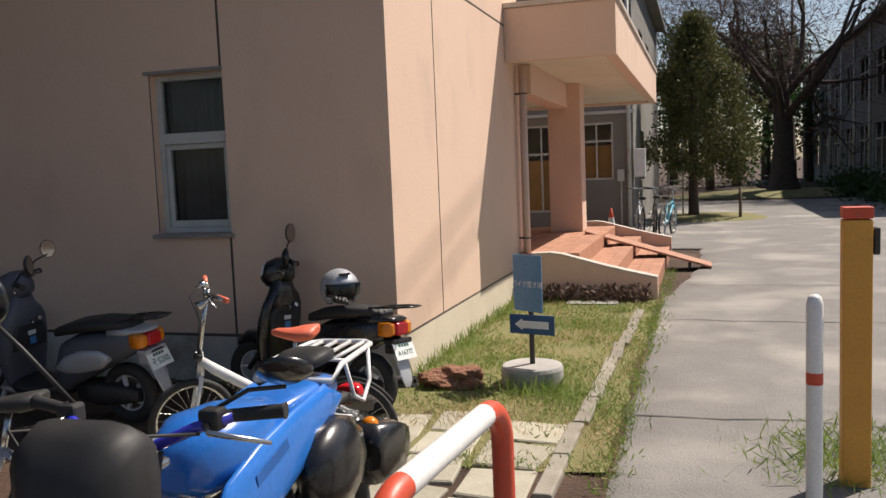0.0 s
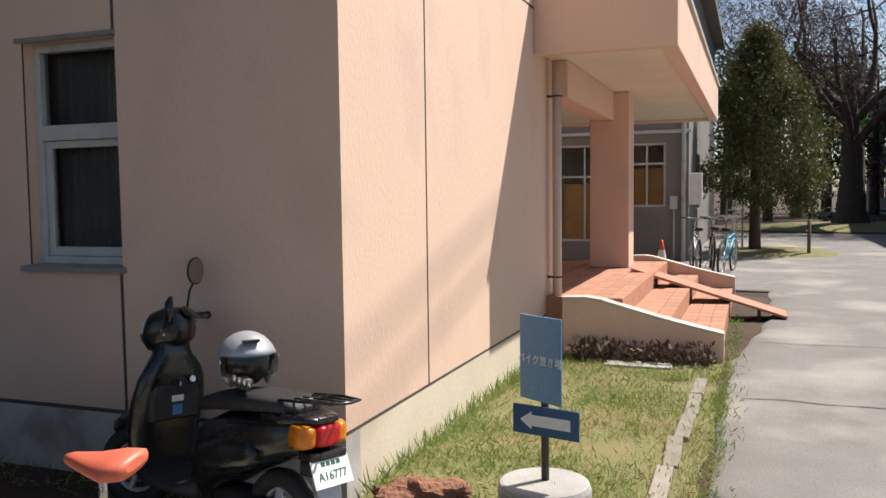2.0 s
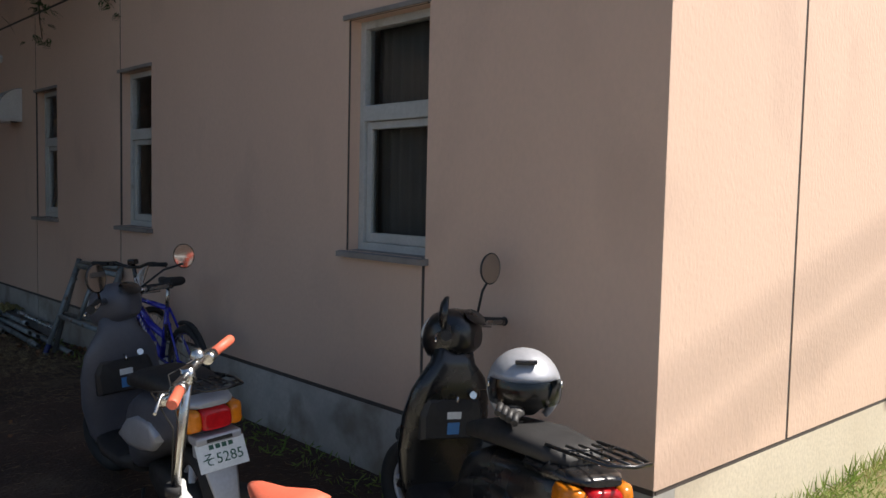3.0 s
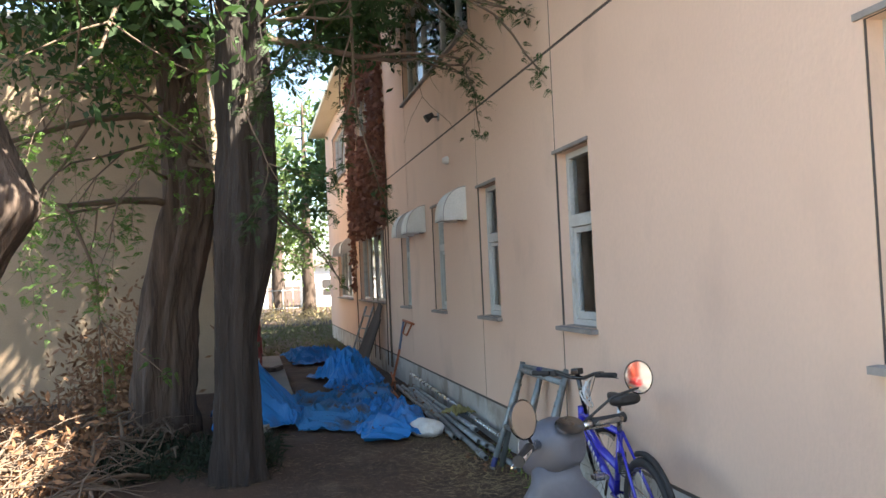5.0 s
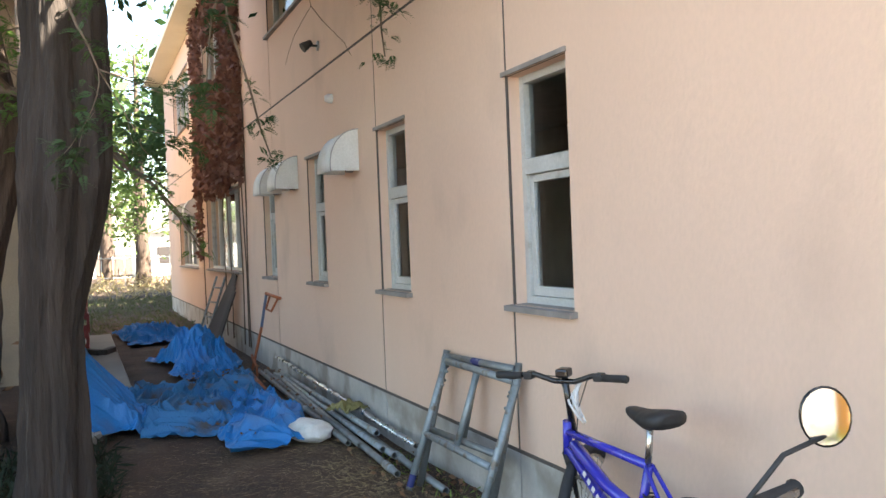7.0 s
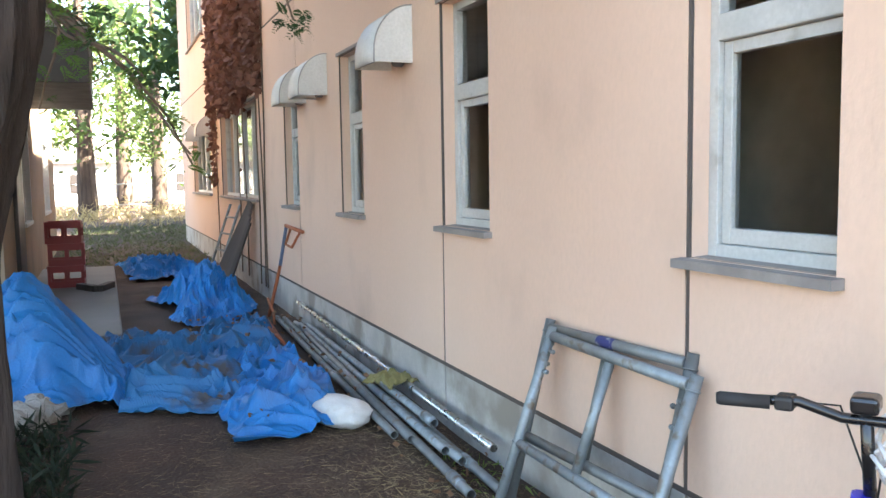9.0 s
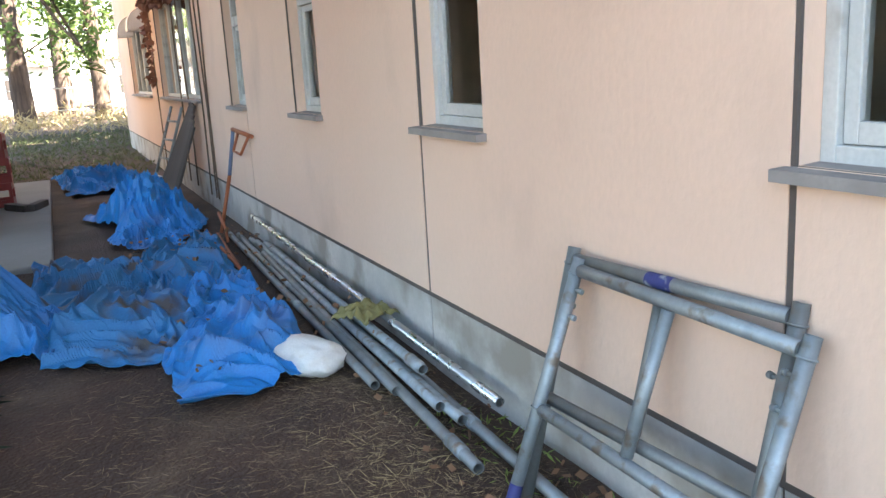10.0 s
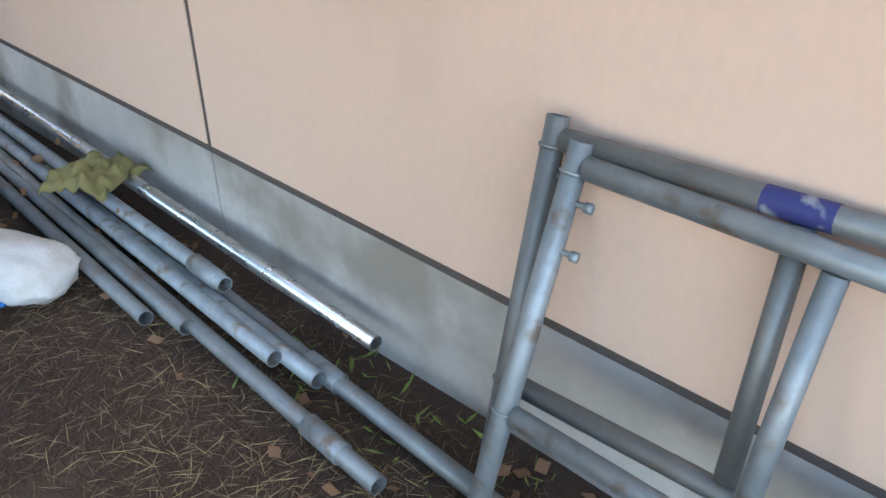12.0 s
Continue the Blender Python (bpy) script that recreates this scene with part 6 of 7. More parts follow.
# a burly stump of a limb beside the path, further left
burl = tagged(new("leaning_tree"), label="thick leaning tree trunk with rough dappled bark", category="tree")
trunk([(-8.3, 0.9, -0.4), (-8.2, 1.1, 0.8), (-8.05, 1.55, 1.7), (-8.0, 1.85, 2.1), (-8.1, 1.6, 2.7), (-8.2, 1.2, 4.0), (-8.2, 0.8, 7.0)], [0.34, 0.30, 0.30, 0.29, 0.26, 0.2, 0.08], "trunk", burl, 0.25, 9)
s, tips = Shape(), []
for z, way, ln in ((3.6, (-0.6, 1, 0.3), 1.8), (4.2, (0.3, 1, 0.4), 2.0), (4.8, (-1, 0.6, 0.3), 2.2), (5.4, (0.8, 0.6, 0.4), 2.2), (6.0, (-0.5, -0.6, 0.5), 2.2)):
    limb(s, (-8.2, 1.15, z), way, ln, 0.06, 2, tips, 0.6, 0.0)
s.done("branch", TWIG, burl)
cards(around(tips, 9000, 0.26), 0.13, CEDAR, "foliage", 0.4, 0.4, parent=burl, kind="stuff")

# brush and dead twigs at the foot of the trees
s = Shape()
for k in range(330):
    x, y = rng.uniform(-11.6, -6.9), 0
    y = rng.uniform(0.9, 2.7) - 0.22 * (x + 9.0)
    y = min(y, 2.75)
    a = rng.uniform(0, 2 * math.pi)
    ln = rng.uniform(0.4, 1.5)
    z = GROUND + rng.uniform(0.02, 0.34) * max(0.2, 1 - (y - 1.2) * 0.5)
    up = rng.uniform(-0.1, 0.28)
    pts = [Vector((x, y, z)) + Vector((math.cos(a) * ln * t + rng.normal() * 0.03, math.sin(a) * ln * t * 0.7 + rng.normal() * 0.03, up * t + 0.08 * math.sin(t * 3.1))) for t in (0, 0.3, 0.65, 1)]
    if max(p.y for p in pts) > 2.95:
        continue
    s.tube(pts, [0.009, 0.008, 0.005, 0.002] if k % 6 else [0.022, 0.018, 0.012, 0.006], 5, caps=False)
s.done("brushwood", TWIG, kind="stuff", label="tangled heap of dead brown twigs and branches", category="brushwood")
bush = np.concatenate([np.column_stack([rng.normal(-12.2, 0.35, 3000), rng.normal(1.95, 0.30, 3000), GROUND + np.abs(rng.normal(0.0, 0.62, 3000))]), np.column_stack([rng.uniform(-12.5, -8.0, 4200), rng.uniform(0.2, 2.3, 4200), GROUND + np.abs(rng.normal(0, 0.20, 4200))])])
cards(bush, 0.10, DRYLEAF, "dry_bush", 0.1, 0.35, kind="stuff", label="dry brown shrub and fallen leaves by the house", category="shrub")
weed = np.column_stack([rng.uniform(-10.6, -9.0, 2600), rng.uniform(2.2, 3.75, 2600), GROUND + np.abs(rng.normal(0, 0.05, 2600))])
cards(weed, 0.12, material("dark_weed", (0.014, 0.026, 0.009), rough=0.8, bump=0, leaf=0.2), "weeds", -0.6, 0.14, kind="stuff", label="low dark green weeds on the soil", category="weeds")

# dry litter on the alley soil
lit = np.column_stack([rng.uniform(-11.5, -3.2, 9000), rng.uniform(2.6, 5.75, 9000), np.full(9000, GROUND + 0.012)])
near_lit = np.column_stack([rng.uniform(-10.2, -6.5, 8000), 5.75 - np.abs(rng.normal(0, 0.8, 8000)), GROUND + rng.uniform(0.0, 0.02, 8000)])
cards(np.concatenate([lit, near_lit]), 0.06, LITTER, "dry_grass_litter", 0.0, 0.022, 0.9, kind="stuff", label="dry straw and pine needles strewn on soil", category="litter")
tuft = np.column_stack([rng.normal(-8.45, 0.55, 900), rng.normal(5.22, 0.16, 900), np.full(900, GROUND + 0.006)])
cards(tuft, 0.075, STRAW, "dry_grass", -0.15, 0.022, 0.7, kind="stuff", label="dry grass tufts beside the pipes", category="grass")
wall_weed = np.column_stack([rng.uniform(-9.3, -3.0, 900), rng.uniform(5.5, 5.8, 900), np.full(900, GROUND)])
cards(wall_weed, 0.055, GRASS, "wall_weeds", -0.5, 0.16, kind="stuff", label="small weeds along the foot of the wall", category="weeds")
leafy = np.concatenate([np.column_stack([rng.uniform(-10.2, -7.0, 70), rng.uniform(5.35, 5.78, 70), np.full(70, GROUND + 0.03)]), np.column_stack([rng.uniform(-14.0, -10.0, 240), rng.uniform(4.6, 5.75, 240), GROUND + rng.uniform(0.02, 0.14, 240)]), np.column_stack([rng.uniform(-7, -3, 60), rng.uniform(3, 5.7, 60), np.full(60, GROUND + 0.02)])])
cards(leafy, 0.045, DRYLEAF, "fallen_leaves", 0.0, 0.7, 0.6, kind="stuff", label="brown fallen leaves on soil and pipes", category="leaves")

# ivy over the far end of the wall
hang = []
for k in range(13000):
    x = rng.uniform(-20.3, -15.5)
    z = rng.uniform(2.35, 5.9)
    edge_low = 2.45 + 0.55 * noise.noise((x * 0.9, 0, 2)) + 0.2 * noise.noise((x * 4, 1, 2))
    if z < edge_low:
        continue
    if -19.4 < x < -16.2 and 4.2 < z < 5.4 and noise.noise((x, z, 5)) > -0.15:
        continue
    hang.append((x, FACE - rng.uniform(0.005, 0.10), z))
for k in range(700):
    hang.append((rng.normal(-20.3, 0.22), FACE - rng.uniform(0.005, 0.06), rng.uniform(1.3, 5.8)))
ivy = cards(hang, 0.10, IVY, "ivy", 0.8, 0.75, kind="stuff", label="dry reddish brown ivy hanging on the wall", category="ivy")
s = Shape()
for k in range(16):
    x = -20.4 + rng.uniform(0, 4.9)
    pts = [Vector((x + 0.15 * rng.normal() * i * 0.3, FACE - 0.012, z)) for i, z in enumerate((0.0, 1.0, 2.0, 3.2, 4.5))] if k % 3 == 0 else [Vector((x + 0.1 * rng.normal(), FACE - 0.012, z)) for z in (2.4, 3.2, 4.2)]
    s.tube(pts, 0.010, 5, caps=False)
s.done("ivy_stems", TWIG, kind="stuff", label="thin woody ivy stems on the wall", category="ivy")

# lawn beside the building
turf = Shape()
xs_, ys_ = steps(SIDE + 0.01, -0.52, 0.1), steps(4.3, 10.05, 0.1)
m_ = len(ys_)
turf.add([(x + 0.05 * noise.noise((x, y * 3, 1)) * (x > -0.7), y, GROUND + 0.006 + 0.025 * noise.noise((x * 2.2, y * 2.2, 1))) for x in xs_ for y in ys_], [(i * m_ + j, (i + 1) * m_ + j, (i + 1) * m_ + j + 1, i * m_ + j + 1) for i in range(len(xs_) - 1) for j in range(m_ - 1)], True)
turf.done("lawn", TURF, recalc=False, kind="structure", label="patchy spring lawn with dry and green grass", category="lawn")
gp = []
while len(gp) < 26000:
    x, y = rng.uniform(SIDE + 0.02, -0.45), rng.uniform(4.25, 10.05)
    if noise.noise((x * 1.4, y * 1.4, 11)) + rng.uniform(-0.4, 0.5) > -0.1 and math.hypot(x + 1.25, y - 6.1) > 0.23:
        gp.append((x, y, GROUND + 0.005))
gp = np.array(gp)
kind_ = np.array([noise.noise((p[0] * 1.1, p[1] * 1.1, 4)) for p in gp]) + rng.normal(size=len(gp)) * 0.25
cards(gp[kind_ > -0.16], 0.052, GRASS, "grass", -0.7, 0.13, kind="stuff", label="short fresh green grass blades", category="grass")
cards(gp[kind_ <= -0.16], 0.045, STRAW, "dry_grass", -0.8, 0.09, kind="stuff", label="short dry yellow grass blades", category="grass")
tall = np.concatenate([np.column_stack([SIDE + np.abs(rng.normal(0.03, 0.06, 900)), rng.uniform(6.0, 9.8, 900), np.full(900, GROUND)]), np.column_stack([rng.normal(-1.15, 0.22, 500), rng.normal(5.85, 0.14, 500), np.full(500, GROUND)])])
cards(tall, 0.13, GRASS, "tall_grass", -1.3, 0.05, kind="stuff", label="taller grass along the wall and sign", category="grass")
stalk = np.column_stack([rng.uniform(-1.9, -0.6, 700), rng.uniform(9.75, 10.02, 700), GROUND + rng.uniform(0, 0.18, 700)])
cards(stalk, 0.07, material("withered_plant", (0.14, 0.085, 0.06), rough=0.9, bump=0), "withered_plants", -0.5, 0.4, kind="stuff", label="withered brown plants below the parapet", category="plants")
edge_g = np.column_stack([rng.normal(-0.46, 0.06, 1500), rng.uniform(4.0, 13.0, 1500), np.full(1500, GROUND + 0.01)])
cards(edge_g, 0.06, GRASS, "verge_grass", -0.9, 0.12, kind="stuff", label="grass creeping over the asphalt edge", category="grass")
post_g = np.column_stack([rng.normal(0.75, 0.22, 1500), rng.normal(4.75, 0.25, 1500), np.full(1500, GROUND + 0.02)])
cards(post_g, 0.10, GRASS, "post_grass", -0.9, 0.07, kind="stuff", label="grass tufts round the gate post", category="grass")
Shape().box((-1.55, 9.62, GROUND - 0.03), (-0.95, 9.85, GROUND + 0.03), 0.01).done("flat_stone", CONCRETE, label="flat grey stone lying in the grass", category="stone")

# metal access ramp, cone, parked bicycles
rampm = tagged(new("access_ramp"), label="brown ribbed metal ramp laid over the steps", category="ramp")
rampm.location = (0, 0, 0)
Shape().prism([(-1.75, 0.44), (0.12, GROUND + 0.03), (0.12, GROUND + 0.06), (-1.75, 0.475)], 12.9, 13.45, "y").done("deck", TILE, rampm)
for k in range(3):
    x = -1.1 + 0.45 * k
    z = 0.44 - (x + 1.75) * 0.305
    Shape().box((x - 0.02, 12.95, min(z - 0.16, 0.0) if k else 0.05), (x + 0.02, 13.4, z - 0.004)).done("support", IRON, rampm)
cone = tagged(new("traffic_cone"), label="red and white traffic cone beside the building", category="cone")
cone.location = (-2.0, 19.2, GROUND)
bpy.context.view_layer.update()
Shape().box((-0.17, -0.17, 0), (0.17, 0.17, 0.03), 0.01).lathe([(0.13, 0.03), (0.095, 0.22)], None, 20).lathe([(0.06, 0.42), (0.025, 0.62), (0.0, 0.63)], None, 20).done("body", REDPAINT, cone)
Shape().lathe([(0.0955, 0.22), (0.0605, 0.42)], None, 20).done("band", CHALK, cone)
LIGHTBLUE = material("light_blue_paint", (0.12, 0.42, 0.55), rough=0.35, scale=5)
bicycle(SILVERPAINT, 0.33, "silver city bicycle parked by the entrance", pose(-1.35, 18.9, GROUND, 3, 0, 100), base=1.08, saddle=0.86, bar_z=1.05)
bicycle(LIGHTBLUE, 0.33, "light blue city bicycle parked by the entrance", pose(-0.75, 18.8, GROUND, 3, 0, 80), base=1.08, saddle=0.86, bar_z=1.05)
bicycle(IRON, 0.33, "dark city bicycle parked by the entrance", pose(-1.05, 19.3, GROUND, 3, 0, 95), base=1.08, saddle=0.86, bar_z=1.05)
bicycle(SILVERPAINT, 0.33, "silver bicycle at the edge of the yard", pose(-2.75, 2.35, GROUND, 3, 0, 200), base=1.08, saddle=0.82, bar_z=1.0)

# old grey building behind the entrance
annex = tagged(new("annex"), label="old grey rendered two-storey building with pale window frames", category="building")
AY = 21.5
wins = [(-3.0, -2.15, 1.1, 2.55), (-4.6, -3.4, 0.3, 2.55), (-6.6, -5.2, 0.9, 2.55), (-3.6, -2.2, 4.0, 5.2)]
opening_wall("wall", "y", AY, 1, -12, -1.65, -0.4, 6.5, wins, GREYWALL, annex)
opening_wall("side_wall", "x", -1.65, -1, AY + 0.162, 34, -0.4, 6.5, [(24, 25.5, 4.0, 5.2), (27, 28.5, 4.0, 5.2), (24, 25.5, 1.0, 2.4)], GREYWALL, annex)
Shape().box((-12, AY - 0.35, 6.502), (-1.3, 34, 6.65), 0.02).done("roof", GREYWALL, annex)
Shape().box((-12, AY + 1.5, -0.3), (-1.85, AY + 1.6, 6.5)).done("inner_wall", INTERIOR, annex)
Shape().box((-9, AY - 0.10, 2.75), (-1.6, AY - 0.002, 2.83), 0.01).done("ledge", FRAME, annex)
OCHREBOARD = material("ochre_curtain", (0.45, 0.24, 0.09), rough=0.8)
for a, b, c, d in wins:
    s = Shape()
    t = 0.05
    s.box((a, AY + 0.03, c), (a + t, AY + 0.09, d)).box((b - t, AY + 0.03, c), (b, AY + 0.09, d)).box((a + t, AY + 0.03, c), (b - t, AY + 0.09, c + t)).box((a + t, AY + 0.03, d - t), (b - t, AY + 0.09, d))
    s.box((a + t, AY + 0.032, c + (d - c) * 0.66), (b - t, AY + 0.088, c + (d - c) * 0.66 + t)).box(((a + b) / 2 - 0.02, AY + 0.034, c + t), ((a + b) / 2 + 0.02, AY + 0.086, d - t))
    s.done("window_frame", FRAME, annex)
    Shape().add([(a, AY + 0.06, c), (b, AY + 0.06, c), (b, AY + 0.06, d), (a, AY + 0.06, d)], [(0, 1, 2, 3)]).done("window_glass", GLASS, annex)
    Shape().box((a, AY + 0.165, c), (b, AY + 0.18, c + (d - c) * 0.6)).done("curtain", OCHREBOARD, annex)
Shape().tube([(-1.75, AY - 0.12, -0.2), (-1.75, AY - 0.12, 6.4)], 0.05, 10).done("downpipe", FRAME, annex)
Shape().box((-1.62, AY - 0.2, 1.15), (-1.35, AY - 0.02, 1.85), 0.02).done("meter_box", WHITEPAINT, annex)
Shape().box((-2.05, AY - 0.16, 1.05), (-1.88, AY - 0.02, 1.35), 0.02).tube([(-1.96, AY - 0.09, -0.2), (-1.96, AY - 0.09, 1.1)], 0.02, 8).done("switch_box", FRAME, annex)
lad = tagged(new("wall_ladder"), label="pale metal ladder fixed on the old building", category="ladder")
lad.location = (0, 0, 0)
for x in (-0.95, -0.55):
    Shape().tube([(x, 25.2, GROUND), (x, 25.2, 2.4)], 0.025, 8).done("rail", FRAME, lad)
for k in range(8):
    Shape().tube([(-0.95, 25.2, 0.1 + 0.28 * k), (-0.55, 25.2, 0.1 + 0.28 * k)], 0.016, 8).done("rung", FRAME, lad)

# juniper, bare zelkova and the wood beyond
jun = tagged(new("juniper_tree"), label="dark green conical juniper on a grass island", category="tree")
trunk([(-0.25, 24.6, -0.4), (-0.25, 24.6, 1.0), (-0.2, 24.6, 3.0), (-0.3, 24.6, 5.6)], [0.17, 0.13, 0.10, 0.03], "trunk", jun, 0.2, 3, 12)
jt = []
for k in range(420):
    z = rng.uniform(0.0, 1.0)
    a = rng.uniform(0, 2 * math.pi)
    rad = (2.2 * (1 - z) ** 0.75 + 0.10) * (0.75 + 0.5 * noise.noise((math.cos(a) * 1.5, math.sin(a) * 1.5, z * 4))) * (0.55 if z < 0.12 else 1) * rng.uniform(0.6, 1.1)
    jt.append((-0.25 + 0.55 * (1 - z) + rad * math.cos(a), 24.6 + rad * math.sin(a), 1.05 + z * 4.3))
cards(around([Vector(p) for p in jt], 26000, 0.14), 0.11, JUNIPER, "foliage", -0.8, 0.4, parent=jun, kind="stuff")

DARKBARK = material("dark_bark", (0.07, 0.052, 0.042), (0.05, 0.037, 0.03), rough=0.95, scale=8)
zel = tagged(new("bare_tree"), label="large leafless tree with dark spreading branches", category="tree")
trunk([(3.3, 38.5, -0.4), (3.3, 38.5, 0.6), (3.35, 38.5, 2.0), (3.3, 38.5, 3.4), (3.2, 38.5, 6.0)], [0.80, 0.50, 0.42, 0.40, 0.10], "trunk", zel, 0.2, 7, 16, DARKBARK)
s, tips = Shape(), []
for k in range(11):
    a = 2 * math.pi * k / 11 + rng.uniform(-0.2, 0.2)
    limb(s, (3.3 + 0.2 * math.cos(a), 38.5 + 0.2 * math.sin(a), rng.uniform(2.9, 4.6)), (math.cos(a) * 0.8, math.sin(a) * 0.8, rng.uniform(0.6, 1.2)), rng.uniform(3.2, 4.4), 0.17, 4, tips, 0.55, 0.04, 0.22)
s.done("branch", DARKBARK, zel)
cards(around([t for t in tips if t.z > 4.0], 34000, 0.55), 0.26, BUDS, "twigs", -0.4, 0.10, parent=zel, kind="stuff")


def far_tree(x, y, h, w, mat, n, name, label, base=0.25, size=0.5, group="far trees"):
    v = tagged(new(name), label=label, category="tree", group=group)
    trunk([(x, y, -0.5), (x, y, h * 0.3), (x + 0.1, y, h * 0.95)], [0.03 * h + 0.04, 0.022 * h + 0.03, 0.04], "trunk", v, 0.15, x, 10, BARK)
    s, tips = Shape(), []
    for k in range(14):
        z = h * (base + (0.95 - base) * k / 14)
        a = rng.uniform(0, 2 * math.pi)
        limb(s, (x, y, z), (math.cos(a), math.sin(a), 0.2), w * (1.15 - 0.8 * k / 14) * rng.uniform(0.6, 1.1), 0.05, 1, tips, 0.6, 0.0)
    s.done("branch", TWIG, v)
    cards(around(tips, n, 0.38), size * 0.6, mat, "foliage", -0.1, 0.45, parent=v, kind="stuff")
    return v


PN = "sunlit pine tree at the far end of the alley"
for x, y, h, w in ((-40, 3.4, 12, 2.6), (-43, 6.2, 11, 2.4), (-47, 1.2, 13, 3.0), (-46, 8.5, 12, 3.0), (-38, -0.8, 11, 2.6), (-52, 5.0, 13, 3.4), (-54, -3, 13, 3.4), (-37, 10, 12, 3.0)):
    far_tree(x, y, h, w, PINE, 1900, "pine_tree", PN, 0.2, 0.5, "far pines")
for x, y, h, w, mt in ((-4.5, 46, 9, 3, CEDAR), (0.4, 48, 8, 2.4, CEDAR), (2.0, 54, 9, 3, CEDAR), (6.5, 58, 9, 3.2, CEDAR), (10, 50, 10, 3, BUDS), (-2, 60, 11, 3.5, CEDAR), (4.5, 66, 11, 4, CEDAR), (12, 64, 11, 4, CEDAR), (-9, 55, 12, 4, CEDAR), (18, 60, 11, 4, CEDAR)):
    far_tree(x, y, h, w, mt, 2600, "wood_tree", "dark tree at the edge of the wood", 0.2, 0.55, "wood trees")
# unseen trees behind the building, added to throw shade on the alley's far end
for x, y, h, w in ((-29.5, 9.0, 11, 3.2), (-33.0, 9.5, 12, 3.4), (-31.0, 13.0, 12, 3.4)):
    far_tree(x, y, h, w, CEDAR, 6000, "pine_tree", "unseen dense pine added to shade the alley's far end", 0.2, 0.7, "far pines")
sc = np.column_stack([rng.uniform(-44, -27, 6000), rng.uniform(-4, 12, 6000), GROUND + np.abs(rng.normal(0, 0.28, 6000))])
sc = sc[sc[:, 0] < -32]
cards(sc, 0.34, STRAW, "dry_scrub", -0.8, 0.10, kind="stuff", label="sunlit dry straw-coloured scrub", category="scrub")
gr = np.column_stack([rng.uniform(-34, -20.5, 9000), rng.uniform(3.1, 7, 9000), np.full(9000, GROUND)])
gr = gr[(gr[:, 1] < FACE - 0.05) | (gr[:, 0] < FAR - 0.1)]
cards(gr, 0.11, material("shaded_grass", (0.075, 0.11, 0.035), (0.12, 0.12, 0.05), rough=0.8, scale=1.5, fine=10, bump=0, leaf=0.3), "alley_grass", -0.7, 0.12, kind="stuff", label="green grass at the alley's end", category="grass")
isl = Shape()
isl.lathe([(0.0, 0.09), (0.8, 0.08), (1.0, 0.0)], Matrix.Translation((0.1, 24.4, GROUND + 0.02)) @ Matrix.Diagonal((1.6, 1.7, 1, 1)), 30)
isl.lathe([(0.0, 0.25), (0.6, 0.2), (1.0, 0.0)], Matrix.Translation((3.5, 38.8, GROUND + 0.02)) @ Matrix.Diagonal((5.0, 3.4, 1, 1)), 30)
isl.done("grass_island", TURF, kind="structure", label="grass islands round the trees beside the road", category="grass")
Shape().tube([(0.95, 23.4, GROUND), (0.95, 23.4, 0.75)], 0.04, 8).done("wooden_stake", TWIG, label="thin wooden stake on the grass island", category="stake")

# dark hall across the road
hall = tagged(new("hall"), label="grey two-storey hall with tall dark windows", category="building")
hx = 7.2
hw = [(30 + 4 * k, 32.6 + 4 * k, z, z + 1.9) for k in range(9) for z in (0.9, 4.0)]
opening_wall("wall", "x", hx, 1, 28, 68, -0.4, 7.2, hw, material("hall_concrete", (0.20, 0.20, 0.20), (0.15, 0.15, 0.15), rough=0.9, scale=0.6), hall)
opening_wall("end_wall", "y", 28.0, 1, hx + 0.162, 22, -0.4, 7.2, [], GREYWALL, hall)
Shape().box((hx - 0.4, 27.6, 7.202), (22, 68, 7.4), 0.02).done("roof", GREYWALL, hall)
# dark sheet that stands in for the unlit rooms behind the openings
Shape().box((hx + 1.5, 28.2, -0.4), (hx + 1.6, 68, 7.2)).done("inner_wall", DARKMETAL_DIMROOM, hall)
for k in range(9):
    Shape().tube([(hx - 0.06, 29.4 + 4 * k, -0.3), (hx - 0.06, 29.4 + 4 * k, 7.2)], 0.07, 8).done("downpipe", FRAME, hall)
    for z in (0.9, 4.0):
        a = 30 + 4 * k
        s = Shape().box((hx + 0.04, a, z), (hx + 0.1, a + 0.06, z + 1.9)).box((hx + 0.04, a + 2.54, z), (hx + 0.1, a + 2.6, z + 1.9)).box((hx + 0.042, a + 1.27, z), (hx + 0.098, a + 1.33, z + 1.9)).box((hx + 0.044, a + 0.06, z + 1.2), (hx + 0.096, a + 2.54, z + 1.26))
        s.done("window_frame", FRAME, hall)
shrub = np.concatenate([np.column_stack([rng.normal(cx, 0.6, 1500), rng.normal(cy, 0.6, 1500), GROUND + np.abs(rng.normal(0.2, 0.35, 1500))]) for cx, cy in ((6.4, 31), (6.2, 36), (6.6, 42), (6.4, 26.5))])
cards(shrub, 0.22, CEDAR, "hedge_shrubs", -0.3, 0.4, kind="stuff", label="dark shrubs along the hall", category="shrub")

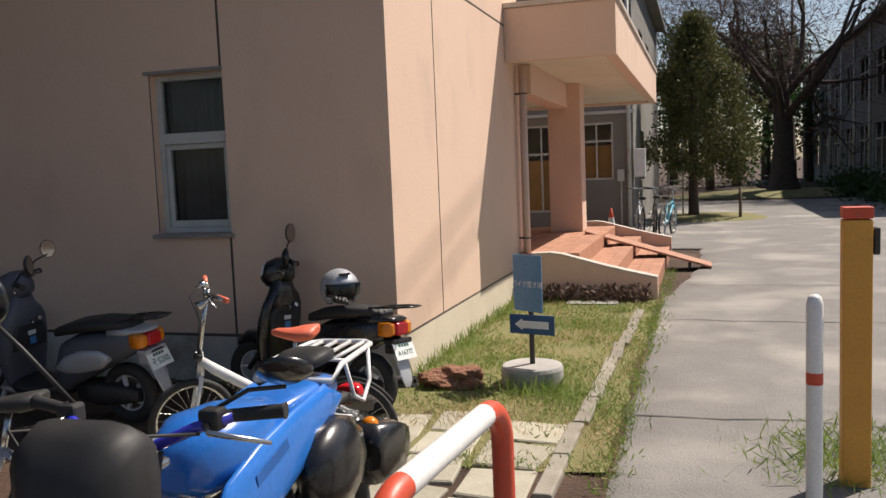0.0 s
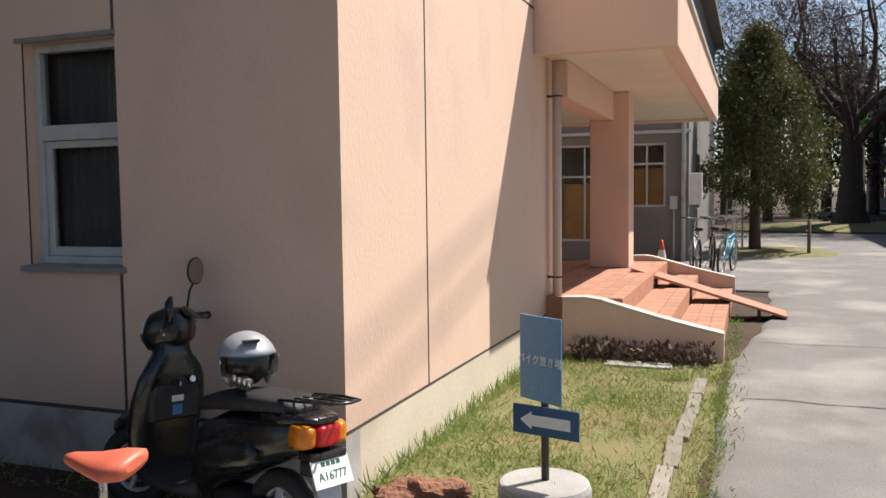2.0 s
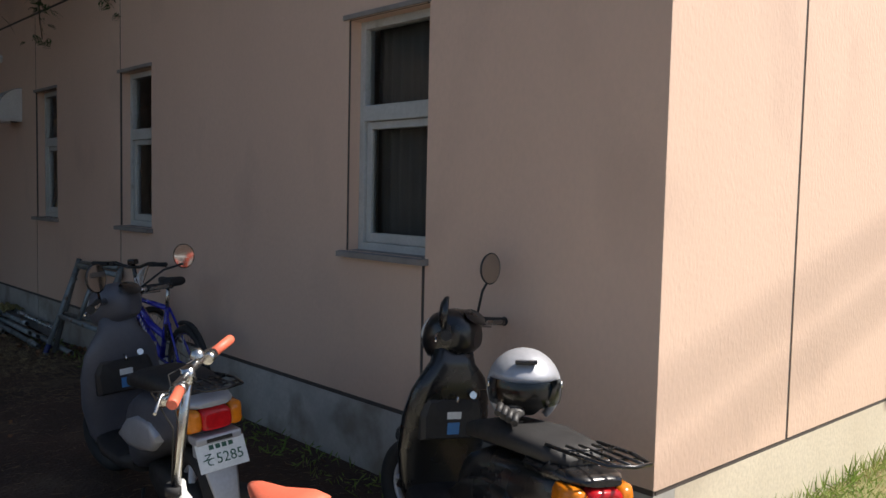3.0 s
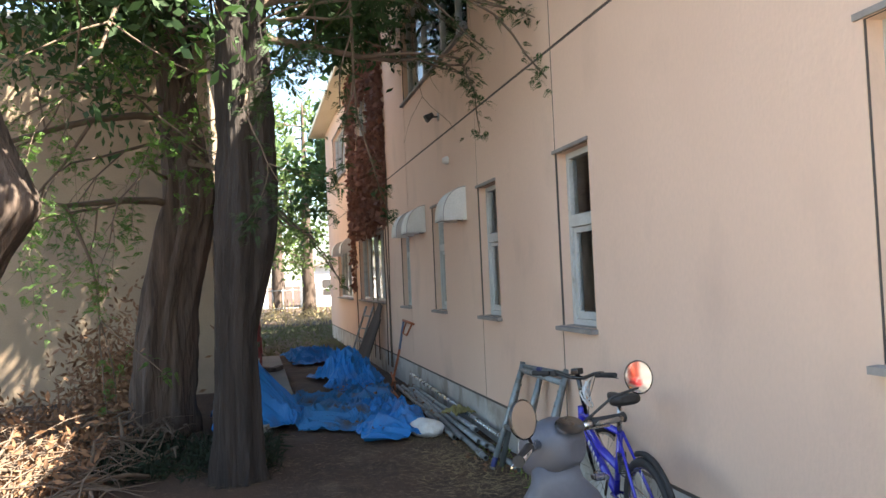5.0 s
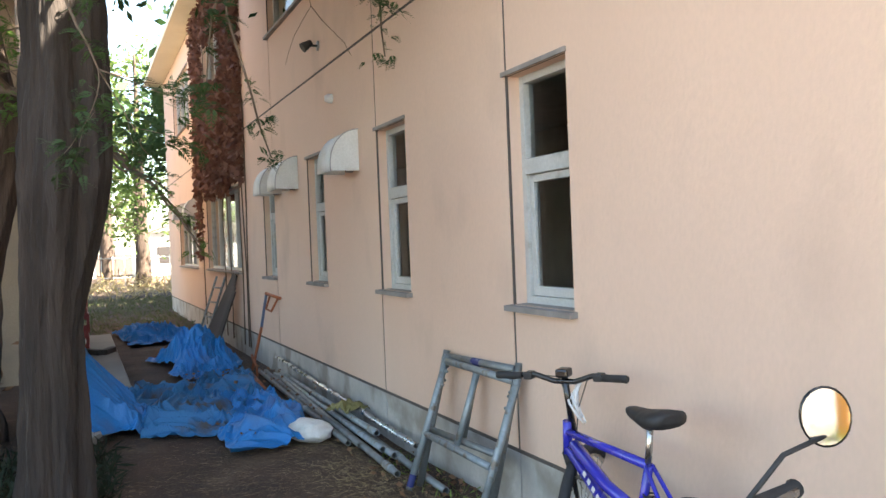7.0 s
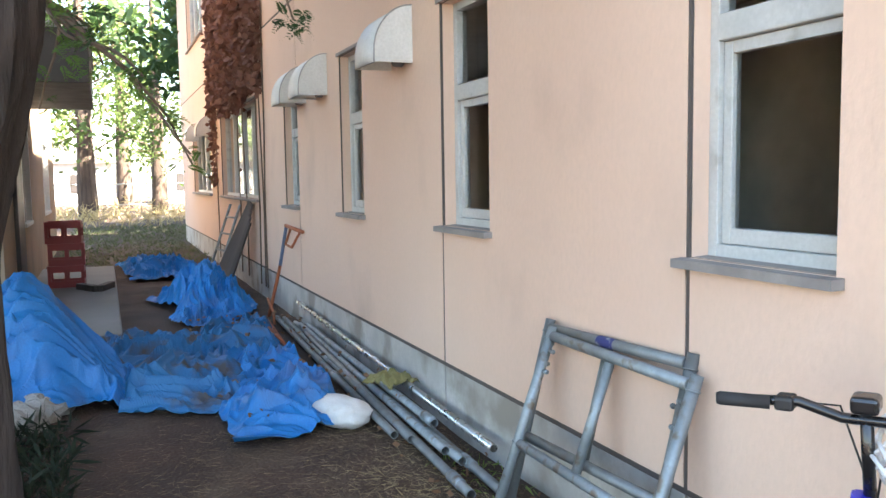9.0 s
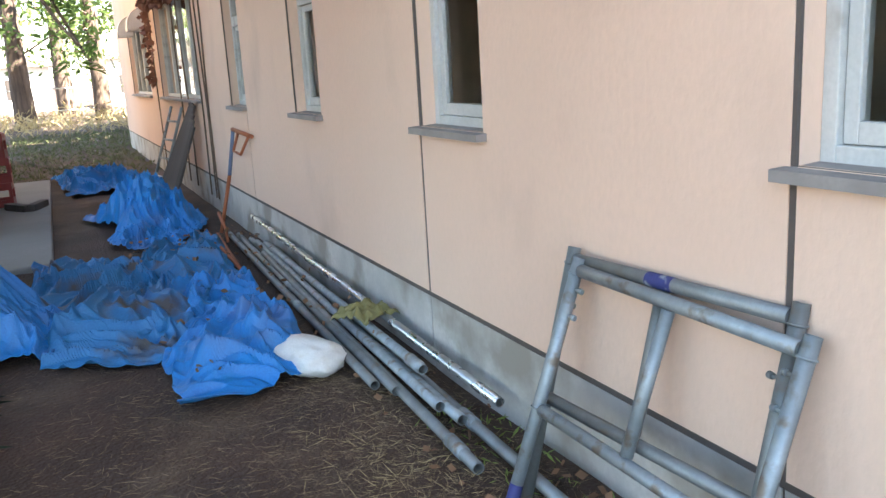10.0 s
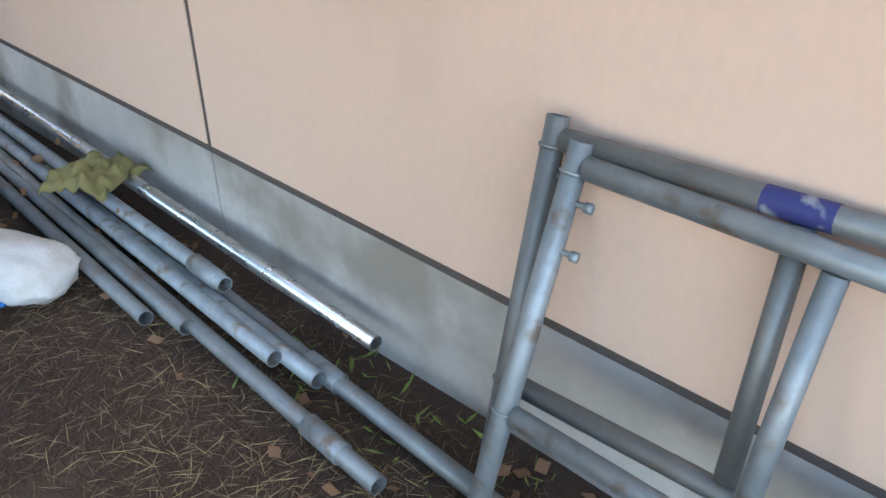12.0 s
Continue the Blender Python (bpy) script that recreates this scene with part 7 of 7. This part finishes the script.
# distance beyond the alley: fence and pale houses
fence = tagged(new("fence"), label="pale metal fence beyond the scrub", category="fence")
fence.location = (0, 0, 0)
for k in range(40):
    Shape().tube([(-44.5, -6 + 0.5 * k, GROUND), (-44.5, -6 + 0.5 * k, 1.3)], 0.02, 5).done("bar", FRAME, fence)
for z in (0.3, 1.2):
    Shape().tube([(-44.5, -6, z), (-44.5, 13.5, z)], 0.025, 5).done("rail", FRAME, fence)
for x, y, w, h in ((-60, 1, 7, 3.4), (-62, 11, 8, 3.8), (-61, -9, 7, 3.6)):
    hs = tagged(new("far_house"), label="pale low house beyond the fence", category="house", group="far houses")
    hs.location = (x, y, GROUND)
    bpy.context.view_layer.update()
    Shape().box((-4, -w / 2, -0.3), (0, w / 2, h * 0.75)).done("wall", WHITEPAINT, hs)
    Shape().prism([(-w / 2 - 0.4, h * 0.752), (w / 2 + 0.4, h * 0.752), (0, h * 1.25)], -4.3, 0.3, "x").done("roof", GREYWALL, hs)
    for yy in (-w / 4, w / 4):
        Shape().box((0.002, yy - 0.6, 0.8), (0.05, yy + 0.6, 1.9), 0.01).done("window", DARKMETAL_DIMROOM, hs)

# cracks and a seam in the asphalt
TARSEAM = material("dark_tar_seam", (0.07, 0.068, 0.066), rough=0.9)
s = Shape()
for y0, x0, x1 in ((5.35, -0.45, 1.6), (8.7, -0.35, 4.0), (11.2, -0.2, 5.0)):
    top, bot = [], []
    for i in range(41):
        x = x0 + (x1 - x0) * i / 40
        y = y0 + 0.05 * noise.noise((x * 3, y0, 1)) + 0.02 * noise.noise((x * 11, y0, 4))
        w = 0.006 + 0.010 * abs(noise.noise((x * 4, y0, 9)))
        z = GROUND + 0.0235 + 0.010 * noise.noise((x * 0.8, y * 0.8, 5))
        top.append((x, y + w, z + 0.004))
        bot.append((x, y - w, z + 0.004))
    s.loft([top, bot], caps=False, closed=False, smooth=False)
s.done("asphalt_cracks", TARSEAM, recalc=False, kind="stuff", label="dark irregular cracks across the asphalt", category="cracks")
# white cable lock coiled round the blue bicycle's stem
s = Shape()
for k in range(5):
    s.torus((-6.57 + 0.012 * k, 5.60 - 0.008 * k, GROUND + 0.90 - 0.022 * k), (0.6, 0.8, 0.35 * (k - 2)), 0.06 - 0.004 * (k % 2), 0.0055, 20, 6)
s.done("cable_lock", WHITEPAINT, label="white cable lock hanging on a bicycle handlebar", category="lock")
# overhead wires whose soft shadows cross the sunlit wall
WIRE = material("black_wire", (0.02, 0.02, 0.02), rough=0.6)
for dy in (0.0, 1.35):
    a = Vector((SIDE, 5.93 + dy, 0.62)) + SUN * 19
    d = Vector((0, 8.57 - 5.93, 1.33 - 0.62)).normalized()
    Shape().tube([a - d * 30, a + d * 30], 0.018, 6).done("overhead_wire", WIRE, label="black overhead wire high above the yard", category="wire", group="overhead wires")
